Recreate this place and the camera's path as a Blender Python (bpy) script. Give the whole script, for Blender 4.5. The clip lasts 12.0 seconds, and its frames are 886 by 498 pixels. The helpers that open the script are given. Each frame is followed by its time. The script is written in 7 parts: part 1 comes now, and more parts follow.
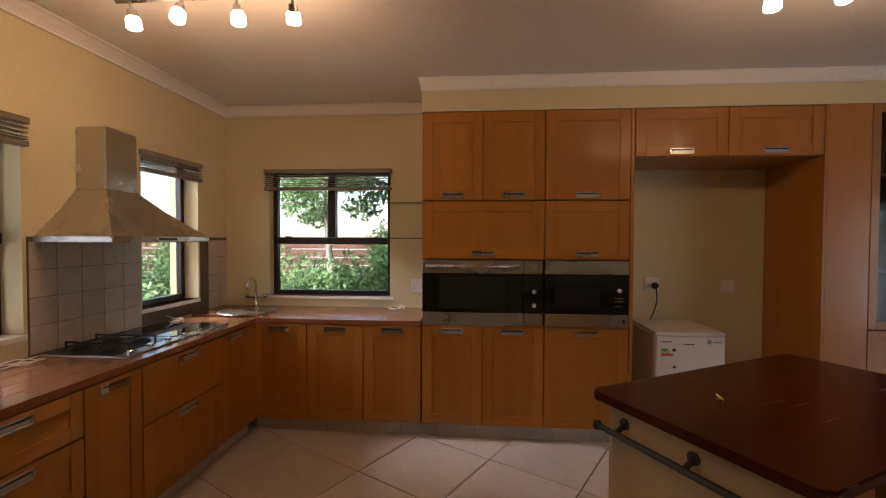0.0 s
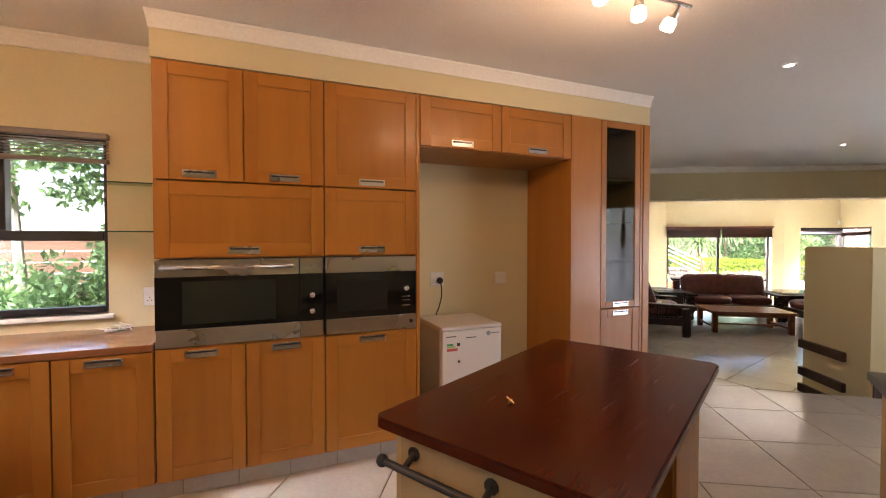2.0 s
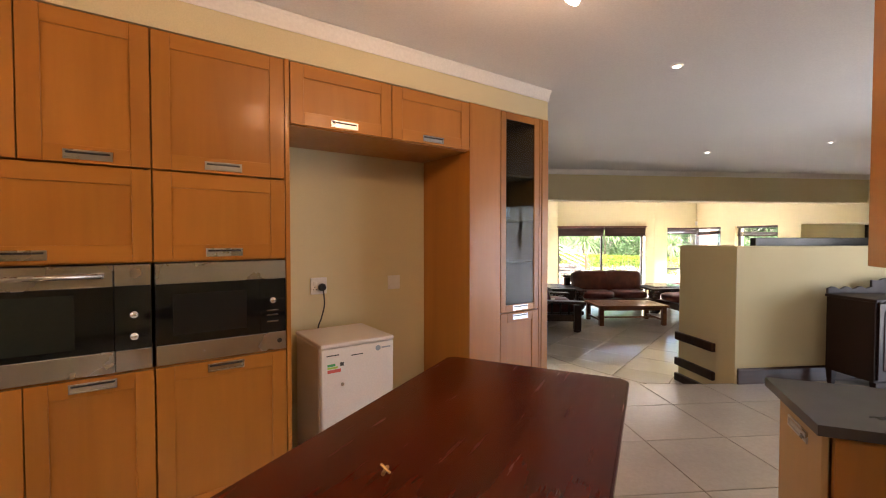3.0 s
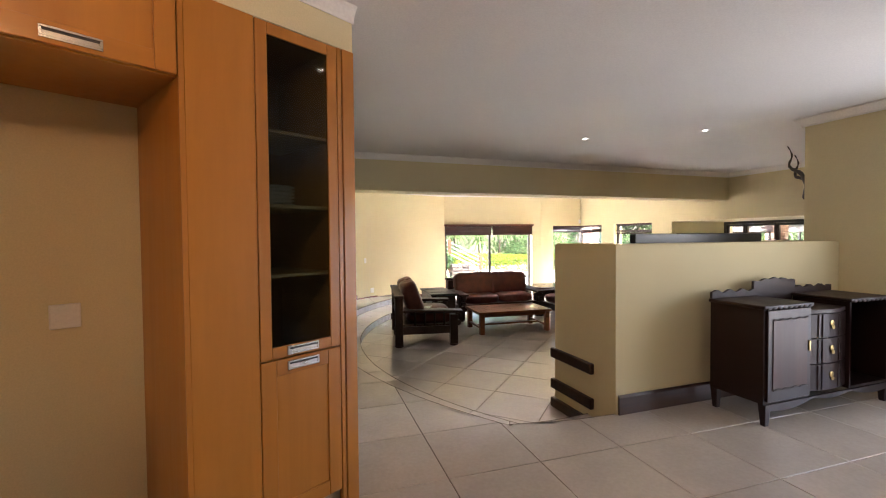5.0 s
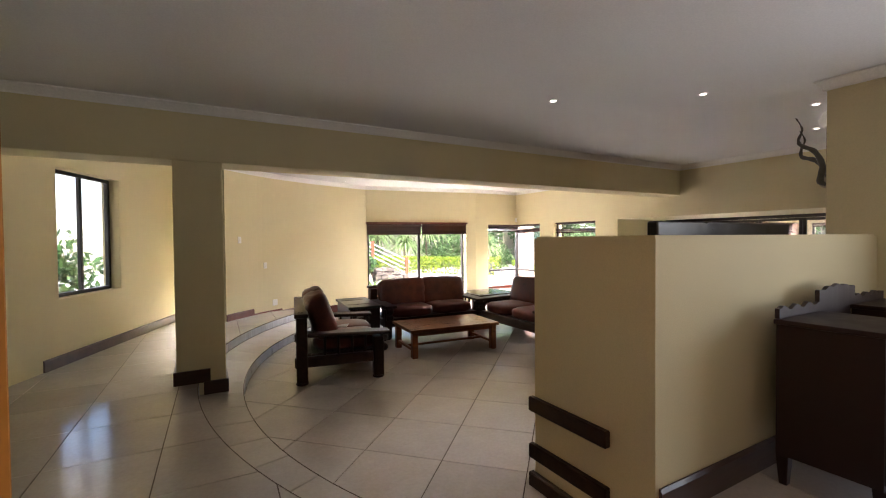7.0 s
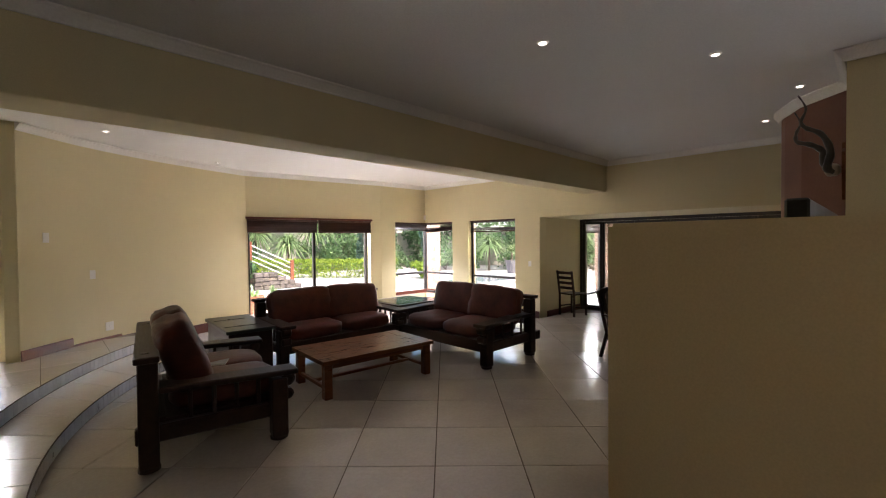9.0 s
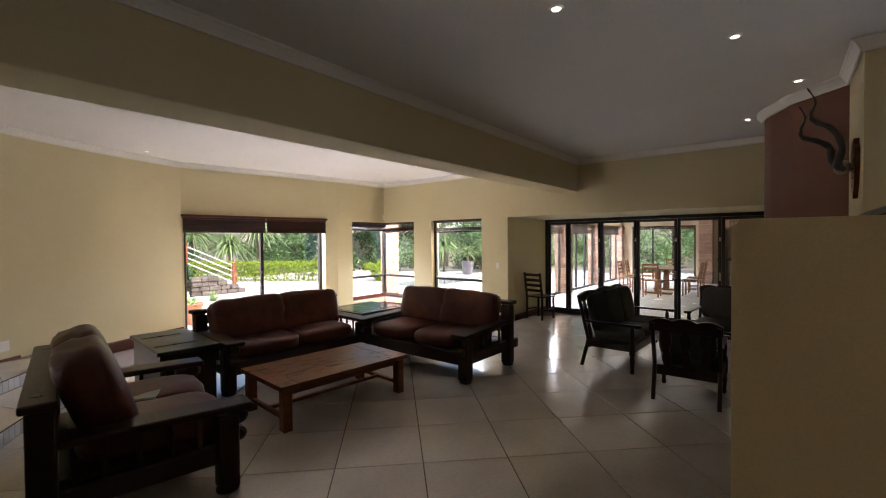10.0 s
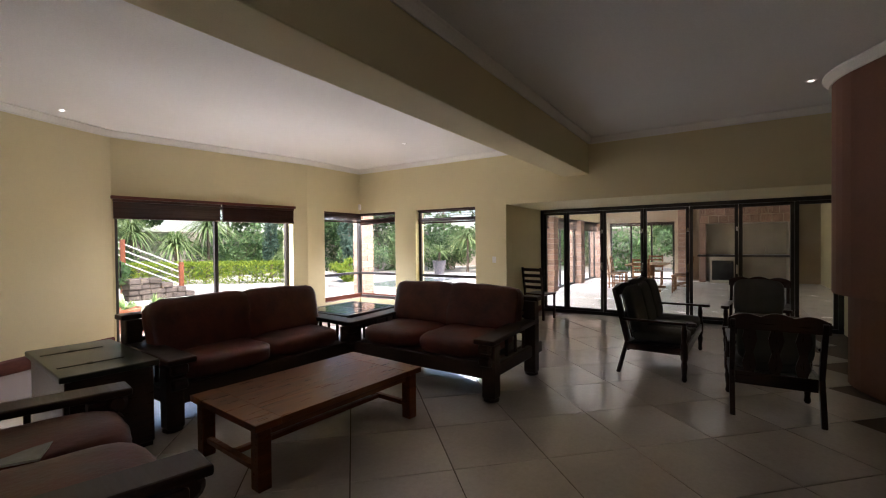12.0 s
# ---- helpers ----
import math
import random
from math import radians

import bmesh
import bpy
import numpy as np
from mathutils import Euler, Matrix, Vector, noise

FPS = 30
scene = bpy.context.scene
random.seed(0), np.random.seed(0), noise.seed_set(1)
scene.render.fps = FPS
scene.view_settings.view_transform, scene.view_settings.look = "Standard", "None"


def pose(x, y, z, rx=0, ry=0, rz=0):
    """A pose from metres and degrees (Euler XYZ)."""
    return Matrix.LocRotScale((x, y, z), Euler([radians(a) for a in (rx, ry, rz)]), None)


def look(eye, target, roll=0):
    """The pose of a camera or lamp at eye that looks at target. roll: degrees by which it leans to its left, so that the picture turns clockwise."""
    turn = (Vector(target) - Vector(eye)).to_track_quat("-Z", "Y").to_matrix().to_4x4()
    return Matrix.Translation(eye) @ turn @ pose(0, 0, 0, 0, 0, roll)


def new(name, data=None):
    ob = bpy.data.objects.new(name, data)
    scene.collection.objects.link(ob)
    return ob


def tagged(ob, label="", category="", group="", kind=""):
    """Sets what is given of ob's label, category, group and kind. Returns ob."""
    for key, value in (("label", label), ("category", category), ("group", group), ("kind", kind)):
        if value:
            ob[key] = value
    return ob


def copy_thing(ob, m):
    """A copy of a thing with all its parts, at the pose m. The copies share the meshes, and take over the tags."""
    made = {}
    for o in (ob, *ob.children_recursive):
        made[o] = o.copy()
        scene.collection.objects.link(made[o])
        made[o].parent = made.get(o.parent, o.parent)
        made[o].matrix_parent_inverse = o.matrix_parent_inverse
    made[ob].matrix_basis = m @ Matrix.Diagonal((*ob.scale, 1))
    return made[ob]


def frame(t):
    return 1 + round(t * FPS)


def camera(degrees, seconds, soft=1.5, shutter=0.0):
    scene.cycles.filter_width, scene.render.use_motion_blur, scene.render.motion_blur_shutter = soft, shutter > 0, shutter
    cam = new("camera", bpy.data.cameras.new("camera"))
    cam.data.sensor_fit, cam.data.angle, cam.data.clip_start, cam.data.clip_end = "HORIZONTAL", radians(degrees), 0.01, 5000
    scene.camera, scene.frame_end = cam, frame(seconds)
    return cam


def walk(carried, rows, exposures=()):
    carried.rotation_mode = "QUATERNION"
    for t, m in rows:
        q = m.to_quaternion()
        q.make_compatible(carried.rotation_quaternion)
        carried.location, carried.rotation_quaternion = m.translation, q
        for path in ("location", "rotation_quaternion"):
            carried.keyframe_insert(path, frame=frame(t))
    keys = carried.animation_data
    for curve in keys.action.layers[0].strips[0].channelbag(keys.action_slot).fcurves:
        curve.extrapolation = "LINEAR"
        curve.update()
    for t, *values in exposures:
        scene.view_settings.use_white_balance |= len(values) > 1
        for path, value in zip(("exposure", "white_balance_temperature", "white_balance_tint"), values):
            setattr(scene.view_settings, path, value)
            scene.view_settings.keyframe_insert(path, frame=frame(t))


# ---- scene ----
cam = camera(91.9, 12.0, 1.1)
PATH = [
    (0, (0.063, 0.484, 1.526), (-1.039, 2.151, 1.478), 0.2),
    (0.5, (0.05, 0.508, 1.526), (-0.852, 2.292, 1.473), 0.2),
    (1, (0.027, 0.594, 1.489), (-0.655, 2.474, 1.449), 0.2),
    (1.5, (-0.008, 0.755, 1.479), (-0.455, 2.704, 1.435), 0.1),
    (2, (-0.02, 0.934, 1.48), (-0.237, 2.922, 1.435), 0.0),
    (2.5, (0.0, 1.132, 1.486), (0.027, 3.132, 1.442), -0.0),
    (3, (0.072, 1.369, 1.49), (0.302, 3.355, 1.437), 0.0),
    (3.5, (0.243, 1.623, 1.465), (0.597, 3.591, 1.421), -0.5),
    (5.3, (1.181, 2.707, 1.468), (1.887, 4.577, 1.415), -0.3),
    (5.5, (1.247, 2.86, 1.458), (1.987, 4.717, 1.407), -0.2),
    (6, (1.403, 3.252, 1.43), (2.216, 5.079, 1.382), -0.2),
    (6.5, (1.536, 3.645, 1.411), (2.425, 5.436, 1.365), -0.3),
    (8.3, (1.819, 5.002, 1.34), (3.074, 6.559, 1.302), -0.6),
    (8.5, (1.871, 5.157, 1.346), (3.174, 6.674, 1.307), -0.4),
    (9, (1.96, 5.488, 1.342), (3.366, 6.909, 1.303), -0.5),
    (9.5, (2.077, 5.79, 1.336), (3.573, 7.118, 1.301), -0.5),
    (10, (2.162, 6.082, 1.35), (3.727, 7.327, 1.312), -0.5),
    (10.5, (2.235, 6.366, 1.34), (3.852, 7.543, 1.302), -0.6),
    (11, (2.352, 6.663, 1.29), (4.002, 7.794, 1.257), -0.6),
    (11.5, (2.49, 6.936, 1.225), (4.154, 8.045, 1.195), -0.7),
    (12, (2.679, 7.167, 1.143), (4.355, 8.258, 1.117), -0.6),
]
EXPOSURES = [(t, stops, kelvin, 21) for t, stops, kelvin in (
    (0.0, 1.4, 6450), (0.8, 2.1, 6450), (2.0, 2.6, 6550), (3.7, 2.75, 6550), (5.3, 2.6, 6500), (6.6, 2.3, 6500),
    (8.4, 1.5, 6480), (10.0, 1.15, 6420), (11.0, 0.95, 6380), (12.0, 0.9, 6380))]
walk(cam, [(t, look(eye, target, roll)) for t, eye, target, roll in PATH], EXPOSURES)

# ---- sky, sun and daylight ----
world = bpy.data.worlds.new("world")
scene.world = world
world.use_nodes = True
sky = world.node_tree.nodes.new("ShaderNodeTexSky")
sky.sky_type, sky.sun_disc = "NISHITA", False
sky.sun_elevation, sky.sun_rotation = radians(62), radians(200)
world.node_tree.links.new(sky.outputs[0], world.node_tree.nodes["Background"].inputs[0])
world.node_tree.nodes["Background"].inputs[1].default_value = 0.15


def add_sun(elevation, azimuth, strength):
    d = bpy.data.lights.new("sun", "SUN")
    d.energy, d.angle, d.color = strength, radians(0.6), (1.0, 0.95, 0.88)
    ob = new("sun", d)
    e, a = radians(elevation), radians(azimuth)
    ob.matrix_basis = look((math.sin(a) * math.cos(e) * 50, math.cos(a) * math.cos(e) * 50, math.sin(e) * 50), (0, 0, 0))


add_sun(62, 200, 5.0)
SKY_TINT = (0.87, 0.935, 1.0)


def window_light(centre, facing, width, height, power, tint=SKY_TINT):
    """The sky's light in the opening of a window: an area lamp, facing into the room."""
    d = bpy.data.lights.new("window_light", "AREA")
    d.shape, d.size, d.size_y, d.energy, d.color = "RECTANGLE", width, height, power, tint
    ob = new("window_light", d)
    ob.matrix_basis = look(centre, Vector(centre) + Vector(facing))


# ---- materials ----
def nodes_of(name):
    m = bpy.data.materials.new(name)
    m.use_nodes = True
    t = m.node_tree
    return m, t, t.nodes["Principled BSDF"]


def link(t, a, b):
    t.links.new(a, b)


def coords(t, scale=(1, 1, 1), turn=(0, 0, 0), world_space=False):
    """Object coordinates, shifted per object so that repeats differ."""
    tc = t.nodes.new("ShaderNodeTexCoord")
    mp = t.nodes.new("ShaderNodeMapping")
    mp.inputs["Scale"].default_value = scale
    mp.inputs["Rotation"].default_value = turn
    link(t, tc.outputs["Object"], mp.inputs["Vector"])
    if not world_space:
        oi = t.nodes.new("ShaderNodeObjectInfo")
        mul = t.nodes.new("ShaderNodeMath")
        mul.operation = "MULTIPLY"
        mul.inputs[1].default_value = 37.0
        link(t, oi.outputs["Random"], mul.inputs[0])
        link(t, mul.outputs[0], mp.inputs["Location"])
    return mp.outputs["Vector"]


def noise_tex(t, vec, scale, detail=4, rough=0.55, distortion=0.0):
    n = t.nodes.new("ShaderNodeTexNoise")
    n.inputs["Scale"].default_value = scale
    n.inputs["Detail"].default_value = detail
    n.inputs["Roughness"].default_value = rough
    n.inputs["Distortion"].default_value = distortion
    link(t, vec, n.inputs["Vector"])
    return n.outputs["Fac"]


def ramp(t, fac, stops):
    r = t.nodes.new("ShaderNodeValToRGB")
    e = r.color_ramp.elements
    while len(e) < len(stops):
        e.new(0.5)
    for el, (p, c) in zip(e, stops):
        el.position, el.color = p, (*c, 1)
    link(t, fac, r.inputs[0])
    return r.outputs[0]


def mix(t, a, b, fac, mode="MIX"):
    n = t.nodes.new("ShaderNodeMix")
    n.data_type, n.blend_type = "RGBA", mode
    for s, v in ((n.inputs[0], fac), (n.inputs[6], a), (n.inputs[7], b)):
        if isinstance(v, (int, float)):
            s.default_value = v
        elif isinstance(v, tuple):
            s.default_value = (*v, 1)
        else:
            link(t, v, s)
    return n.outputs[2]


def bump(t, bsdf, height, strength, distance=0.01):
    b = t.nodes.new("ShaderNodeBump")
    b.inputs["Strength"].default_value = strength
    b.inputs["Distance"].default_value = distance
    link(t, height, b.inputs["Height"])
    link(t, b.outputs[0], bsdf.inputs["Normal"])


def spread(t, fac, lo, hi):
    m = t.nodes.new("ShaderNodeMapRange")
    m.inputs[3].default_value, m.inputs[4].default_value = lo, hi
    link(t, fac, m.inputs[0])
    return m.outputs[0]


def scaled(c, k):
    return tuple(min(1.0, v * k) for v in c)


def surface(name, col, rough=0.6, vary=0.1, scale=2.0, fine=60.0, relief=0.1, metal=0.0, per_piece=0.0, coat=0.0, spec=0.5, even=0.08):
    """A plain material with stains at a large scale, grain at a small one, and a fine relief."""
    m, t, b = nodes_of(name)
    v = coords(t)
    big = noise_tex(t, v, scale, 5)
    small = noise_tex(t, v, fine, 3)
    c = ramp(t, big, [(0.25, scaled(col, 1 - vary)), (0.75, scaled(col, 1 + vary))])
    c = mix(t, c, ramp(t, small, [(0.3, (0.82, 0.82, 0.82)), (0.7, (1, 1, 1))]), 0.5, "MULTIPLY")
    if per_piece:
        oi = t.nodes.new("ShaderNodeObjectInfo")
        c = mix(t, c, ramp(t, oi.outputs["Random"], [(0.0, scaled((1, 1, 1), 1 - per_piece)), (1.0, (1, 1, 1))]), 1.0, "MULTIPLY")
    link(t, c, b.inputs["Base Color"])
    link(t, spread(t, big, max(0.02, rough - even), min(1.0, rough + even)), b.inputs["Roughness"])
    b.inputs["Metallic"].default_value = metal
    b.inputs["Specular IOR Level"].default_value = spec
    if coat:
        b.inputs["Coat Weight"].default_value = coat
        b.inputs["Coat Roughness"].default_value = 0.12
    if relief:
        bump(t, b, small, relief, 0.004)
    return m


def timber(name, dark, light, rough=0.35, along="x", size=1.0, coat=0.0, stain=None, relief=0.06, grain=0.5):
    """Wood with its grain along one axis of the object."""
    m, t, b = nodes_of(name)
    k = {"x": (0.7, 9, 9), "y": (9, 0.7, 9), "z": (9, 9, 0.7)}[along]
    v = coords(t, tuple(a * size for a in k))
    g = noise_tex(t, v, 1.6, 6, 0.6, 0.6)
    f = noise_tex(t, v, 9.0, 4, 0.6)
    c = ramp(t, g, [(0.28, dark), (0.5, tuple((a + b_) / 2 for a, b_ in zip(dark, light))), (0.72, light)])
    c = mix(t, c, ramp(t, f, [(0.35, (0.78, 0.76, 0.74)), (0.65, (1, 1, 1))]), grain, "MULTIPLY")
    oi = t.nodes.new("ShaderNodeObjectInfo")
    c = mix(t, c, ramp(t, oi.outputs["Random"], [(0.0, (0.9, 0.88, 0.86)), (1.0, (1, 1, 1))]), 1.0, "MULTIPLY")
    if stain:
        big = noise_tex(t, coords(t, (1, 1, 1)), 3.0, 3)
        c = mix(t, c, stain, ramp(t, big, [(0.5, (0, 0, 0)), (0.75, (0.8, 0.8, 0.8))]))
    link(t, c, b.inputs["Base Color"])
    link(t, spread(t, f, max(0.03, rough - 0.1), rough + 0.1), b.inputs["Roughness"])
    b.inputs["Specular IOR Level"].default_value = 0.35
    if coat:
        b.inputs["Coat Weight"].default_value = coat
        b.inputs["Coat Roughness"].default_value = 0.1
    bump(t, b, f, relief, 0.003)
    return m


def glass_pane(name, tint=(1, 1, 1), gloss=1.0):
    m, t, b = nodes_of(name)
    t.nodes.remove(b)
    tr = t.nodes.new("ShaderNodeBsdfTransparent")
    tr.inputs[0].default_value = (*tint, 1)
    gl = t.nodes.new("ShaderNodeBsdfGlossy")
    gl.inputs["Roughness"].default_value = 0.02
    lw = t.nodes.new("ShaderNodeLayerWeight")
    lw.inputs[0].default_value = 0.5
    pw = t.nodes.new("ShaderNodeMath")
    pw.operation = "POWER"
    pw.inputs[1].default_value = 4.0
    link(t, lw.outputs["Facing"], pw.inputs[0])
    mul = t.nodes.new("ShaderNodeMath")
    mul.operation = "MULTIPLY_ADD"
    mul.inputs[1].default_value, mul.inputs[2].default_value = 0.5, 0.035 * gloss
    link(t, pw.outputs[0], mul.inputs[0])
    mx = t.nodes.new("ShaderNodeMixShader")
    link(t, mul.outputs[0], mx.inputs[0])
    link(t, tr.outputs[0], mx.inputs[1])
    link(t, gl.outputs[0], mx.inputs[2])
    link(t, mx.outputs[0], t.nodes["Material Output"].inputs[0])
    return m


def glowing(name, col, strength):
    m, t, b = nodes_of(name)
    b.inputs["Base Color"].default_value = (*col, 1)
    b.inputs["Emission Color"].default_value = (*col, 1)
    b.inputs["Emission Strength"].default_value = strength
    return m


def leaves(name, dark, light, rough=0.5):
    m, t, b = nodes_of(name)
    g = t.nodes.new("ShaderNodeNewGeometry")
    c = ramp(t, g.outputs["Random Per Island"], [(0.0, dark), (0.6, tuple((a + b_) / 2 for a, b_ in zip(dark, light))), (1.0, light)])
    link(t, c, b.inputs["Base Color"])
    b.inputs["Roughness"].default_value = rough
    b.inputs["Transmission Weight"].default_value = 0.0
    tl = t.nodes.new("ShaderNodeBsdfTranslucent")
    link(t, c, tl.inputs[0])
    mx = t.nodes.new("ShaderNodeMixShader")
    mx.inputs[0].default_value = 0.35
    link(t, b.outputs[0], mx.inputs[1])
    link(t, tl.outputs[0], mx.inputs[2])
    link(t, mx.outputs[0], t.nodes["Material Output"].inputs[0])
    return m


WALL = surface("cream_wall_paint", (0.67, 0.585, 0.355), 0.75, 0.04, 0.8, 140, 0.12, spec=0.25)
CEIL = surface("white_ceiling_paint", (0.80, 0.79, 0.77), 0.8, 0.03, 0.7, 90, 0.08, spec=0.2)
CORNICE = surface("white_cornice_paint", (0.82, 0.80, 0.75), 0.7, 0.03, 1.0, 60, 0.05, spec=0.25)
TILE = surface("cream_floor_tile", (0.58, 0.515, 0.445), 0.17, 0.09, 2.2, 40, 0.015, per_piece=0.10, coat=0.35, even=0.02)
GROUT = surface("brown_grout", (0.10, 0.065, 0.045), 0.85, 0.15, 3, 60, 0.3)
RISER = surface("grey_white_riser_tile", (0.50, 0.49, 0.49), 0.3, 0.1, 6, 60, 0.05, per_piece=0.15)
WALLTILE = surface("beige_wall_tile", (0.50, 0.44, 0.36), 0.35, 0.14, 9, 60, 0.1, per_piece=0.08)
WALLGROUT = surface("dark_wall_grout", (0.13, 0.105, 0.08), 0.85, 0.1, 5, 60, 0.2)
BEECH = timber("honey_beech", (0.36, 0.138, 0.018), (0.46, 0.190, 0.030), 0.34, "z", 0.35, 0.12, grain=0.16)
BEECH_H = timber("honey_beech_across", (0.36, 0.138, 0.018), (0.46, 0.190, 0.030), 0.34, "x", 0.35, 0.12, grain=0.16)
BEECH_IN = timber("pale_beech_inside", (0.52, 0.30, 0.13), (0.62, 0.38, 0.18), 0.5, "z", 0.6)
PALEBEECH = timber("pale_beech_panel", (0.50, 0.35, 0.17), (0.58, 0.42, 0.22), 0.45, "z", 0.4, grain=0.15)
WALNUT_TOP = timber("red_brown_worktop", (0.045, 0.0055, 0.002), (0.085, 0.012, 0.004), 0.24, "x", 0.5)
COUNTER = timber("oiled_hardwood_worktop", (0.16, 0.055, 0.02), (0.36, 0.15, 0.06), 0.22, "x", 0.9, 0.4)
BLACKTOP = surface("dark_stone_top", (0.036, 0.028, 0.026), 0.3, 0.2, 8, 120, 0.03)
DARKWOOD = timber("dark_stained_wood", (0.022, 0.009, 0.006), (0.05, 0.02, 0.012), 0.3, "x", 0.9, 0.3)
DARKWOOD_Z = timber("dark_stained_wood_upright", (0.022, 0.009, 0.006), (0.05, 0.02, 0.012), 0.3, "z", 0.9, 0.3)
MAHOGANY = timber("dark_mahogany", (0.018, 0.0065, 0.0055), (0.026, 0.0095, 0.0078), 0.46, "z", 0.14, grain=0.05, relief=0.0)
SLEEPER = timber("worn_brown_sleeper_wood", (0.020, 0.008, 0.0045), (0.050, 0.021, 0.011), 0.42, "x", 0.8, 0.05, relief=0.2, grain=0.4)
TABLEWOOD = timber("varnished_red_brown_table_wood", (0.12, 0.034, 0.009), (0.27, 0.085, 0.022), 0.3, "x", 0.7, 0.12)
REDWOOD = timber("red_brown_skirting", (0.09, 0.02, 0.012), (0.16, 0.045, 0.025), 0.35, "x", 0.8, 0.2)
SKIRT = timber("dark_brown_skirting", (0.035, 0.015, 0.010), (0.07, 0.03, 0.02), 0.35, "x", 0.8, 0.2)
FRAME = surface("dark_bronze_window_frame", (0.022, 0.016, 0.013), 0.4, 0.2, 4, 80, 0.05)
STEEL = surface("brushed_steel", (0.58, 0.56, 0.53), 0.27, 0.06, 3, 200, 0.03, metal=1.0)
CHROME = surface("bright_chrome", (0.75, 0.74, 0.72), 0.12, 0.05, 5, 200, 0.0, metal=1.0)
BRASS = surface("aged_brass", (0.45, 0.33, 0.14), 0.35, 0.15, 8, 120, 0.05, metal=1.0)
BLACK = surface("black_enamel", (0.008, 0.008, 0.008), 0.3, 0.2, 6, 100, 0.02)
BLACKGLASS = surface("black_glass", (0.006, 0.007, 0.007), 0.04, 0.1, 2, 50, 0.0)
OVENGLASS = surface("smoked_oven_glass", (0.018, 0.022, 0.018), 0.05, 0.1, 2, 50, 0.0)
IRON = surface("black_iron", (0.03, 0.028, 0.026), 0.5, 0.2, 8, 80, 0.15)
WHITE = surface("white_plastic", (0.78, 0.76, 0.72), 0.4, 0.03, 3, 80, 0.02)
FRIDGE = surface("white_appliance_enamel", (0.74, 0.70, 0.66), 0.35, 0.03, 2, 90, 0.03)
LEATHER = surface("oxblood_leather", (0.098, 0.025, 0.015), 0.40, 0.45, 6, 34, 0.6, spec=0.32)
FABRIC = surface("grey_green_fabric", (0.068, 0.065, 0.055), 0.9, 0.2, 8, 300, 0.4)
BLIND = timber("red_brown_blind_slat", (0.034, 0.012, 0.008), (0.085, 0.031, 0.021), 0.45, "x", 1.0)
BLINDGREY = timber("weathered_grey_blind_slat", (0.16, 0.13, 0.11), (0.30, 0.26, 0.22), 0.5, "x", 1.0)
TERRACOTTA = surface("terracotta_plaster", (0.19, 0.085, 0.052), 0.75, 0.15, 1.5, 40, 0.2)
PAPER = surface("paper", (0.75, 0.74, 0.70), 0.7, 0.05, 10, 100, 0.0)
GLASS = glass_pane("window_glass", (0.97, 0.98, 0.97))
FROST = glass_pane("greenish_cabinet_glass", (0.46, 0.51, 0.47), 0.4)
SHELFGLASS = glass_pane("shelf_glass", (0.75, 0.88, 0.82), 1.5)
LAMP = glowing("warm_lamp_glass", (1.0, 0.80, 0.52), 6.0)
SPOT = glowing("downlight_glass", (1.0, 0.93, 0.8), 5.0)


# ---- building blocks ----
def box(bm, x0, x1, y0, y1, z0, z1, r=0.0, seg=1, m=None):
    """Adds a box, its edges rounded by r."""
    vs = bmesh.ops.create_cube(bm, size=1.0)["verts"]
    for v in vs:
        v.co = Vector((x0 + (v.co.x + 0.5) * (x1 - x0), y0 + (v.co.y + 0.5) * (y1 - y0), z0 + (v.co.z + 0.5) * (z1 - z0)))
    if r > 0:
        es = list({e for v in vs for e in v.link_edges})
        res = bmesh.ops.bevel(bm, geom=es, offset=r, segments=seg, affect="EDGES", profile=0.5)
        vs = list({v for f in res["faces"] for v in f.verts} | {v for v in vs if v.is_valid})
    if m is not None:
        bmesh.ops.transform(bm, matrix=m, verts=vs)
    return vs


def rod(bm, p, q, r0, r1=None, sides=10):
    """Adds a round bar from p to q."""
    p, q = Vector(p), Vector(q)
    d = q - p
    vs = bmesh.ops.create_cone(bm, cap_ends=True, segments=sides, radius1=r0, radius2=r0 if r1 is None else r1, depth=d.length)["verts"]
    m = Matrix.Translation((p + q) / 2) @ d.to_track_quat("Z", "Y").to_matrix().to_4x4()
    bmesh.ops.transform(bm, matrix=m, verts=vs)
    return vs


def lathe(bm, profile, sides=16, m=None):
    """Turns a profile of (radius, height) about the z axis."""
    rings = [[bm.verts.new((r * math.cos(2 * math.pi * i / sides), r * math.sin(2 * math.pi * i / sides), z)) for i in range(sides)] for r, z in profile]
    for a, b in zip(rings, rings[1:]):
        for i in range(sides):
            bm.faces.new((a[i], a[(i + 1) % sides], b[(i + 1) % sides], b[i]))
    bm.faces.new(list(reversed(rings[0])))
    bm.faces.new(rings[-1])
    vs = [v for ring in rings for v in ring]
    if m is not None:
        bmesh.ops.transform(bm, matrix=m, verts=vs)
    return vs


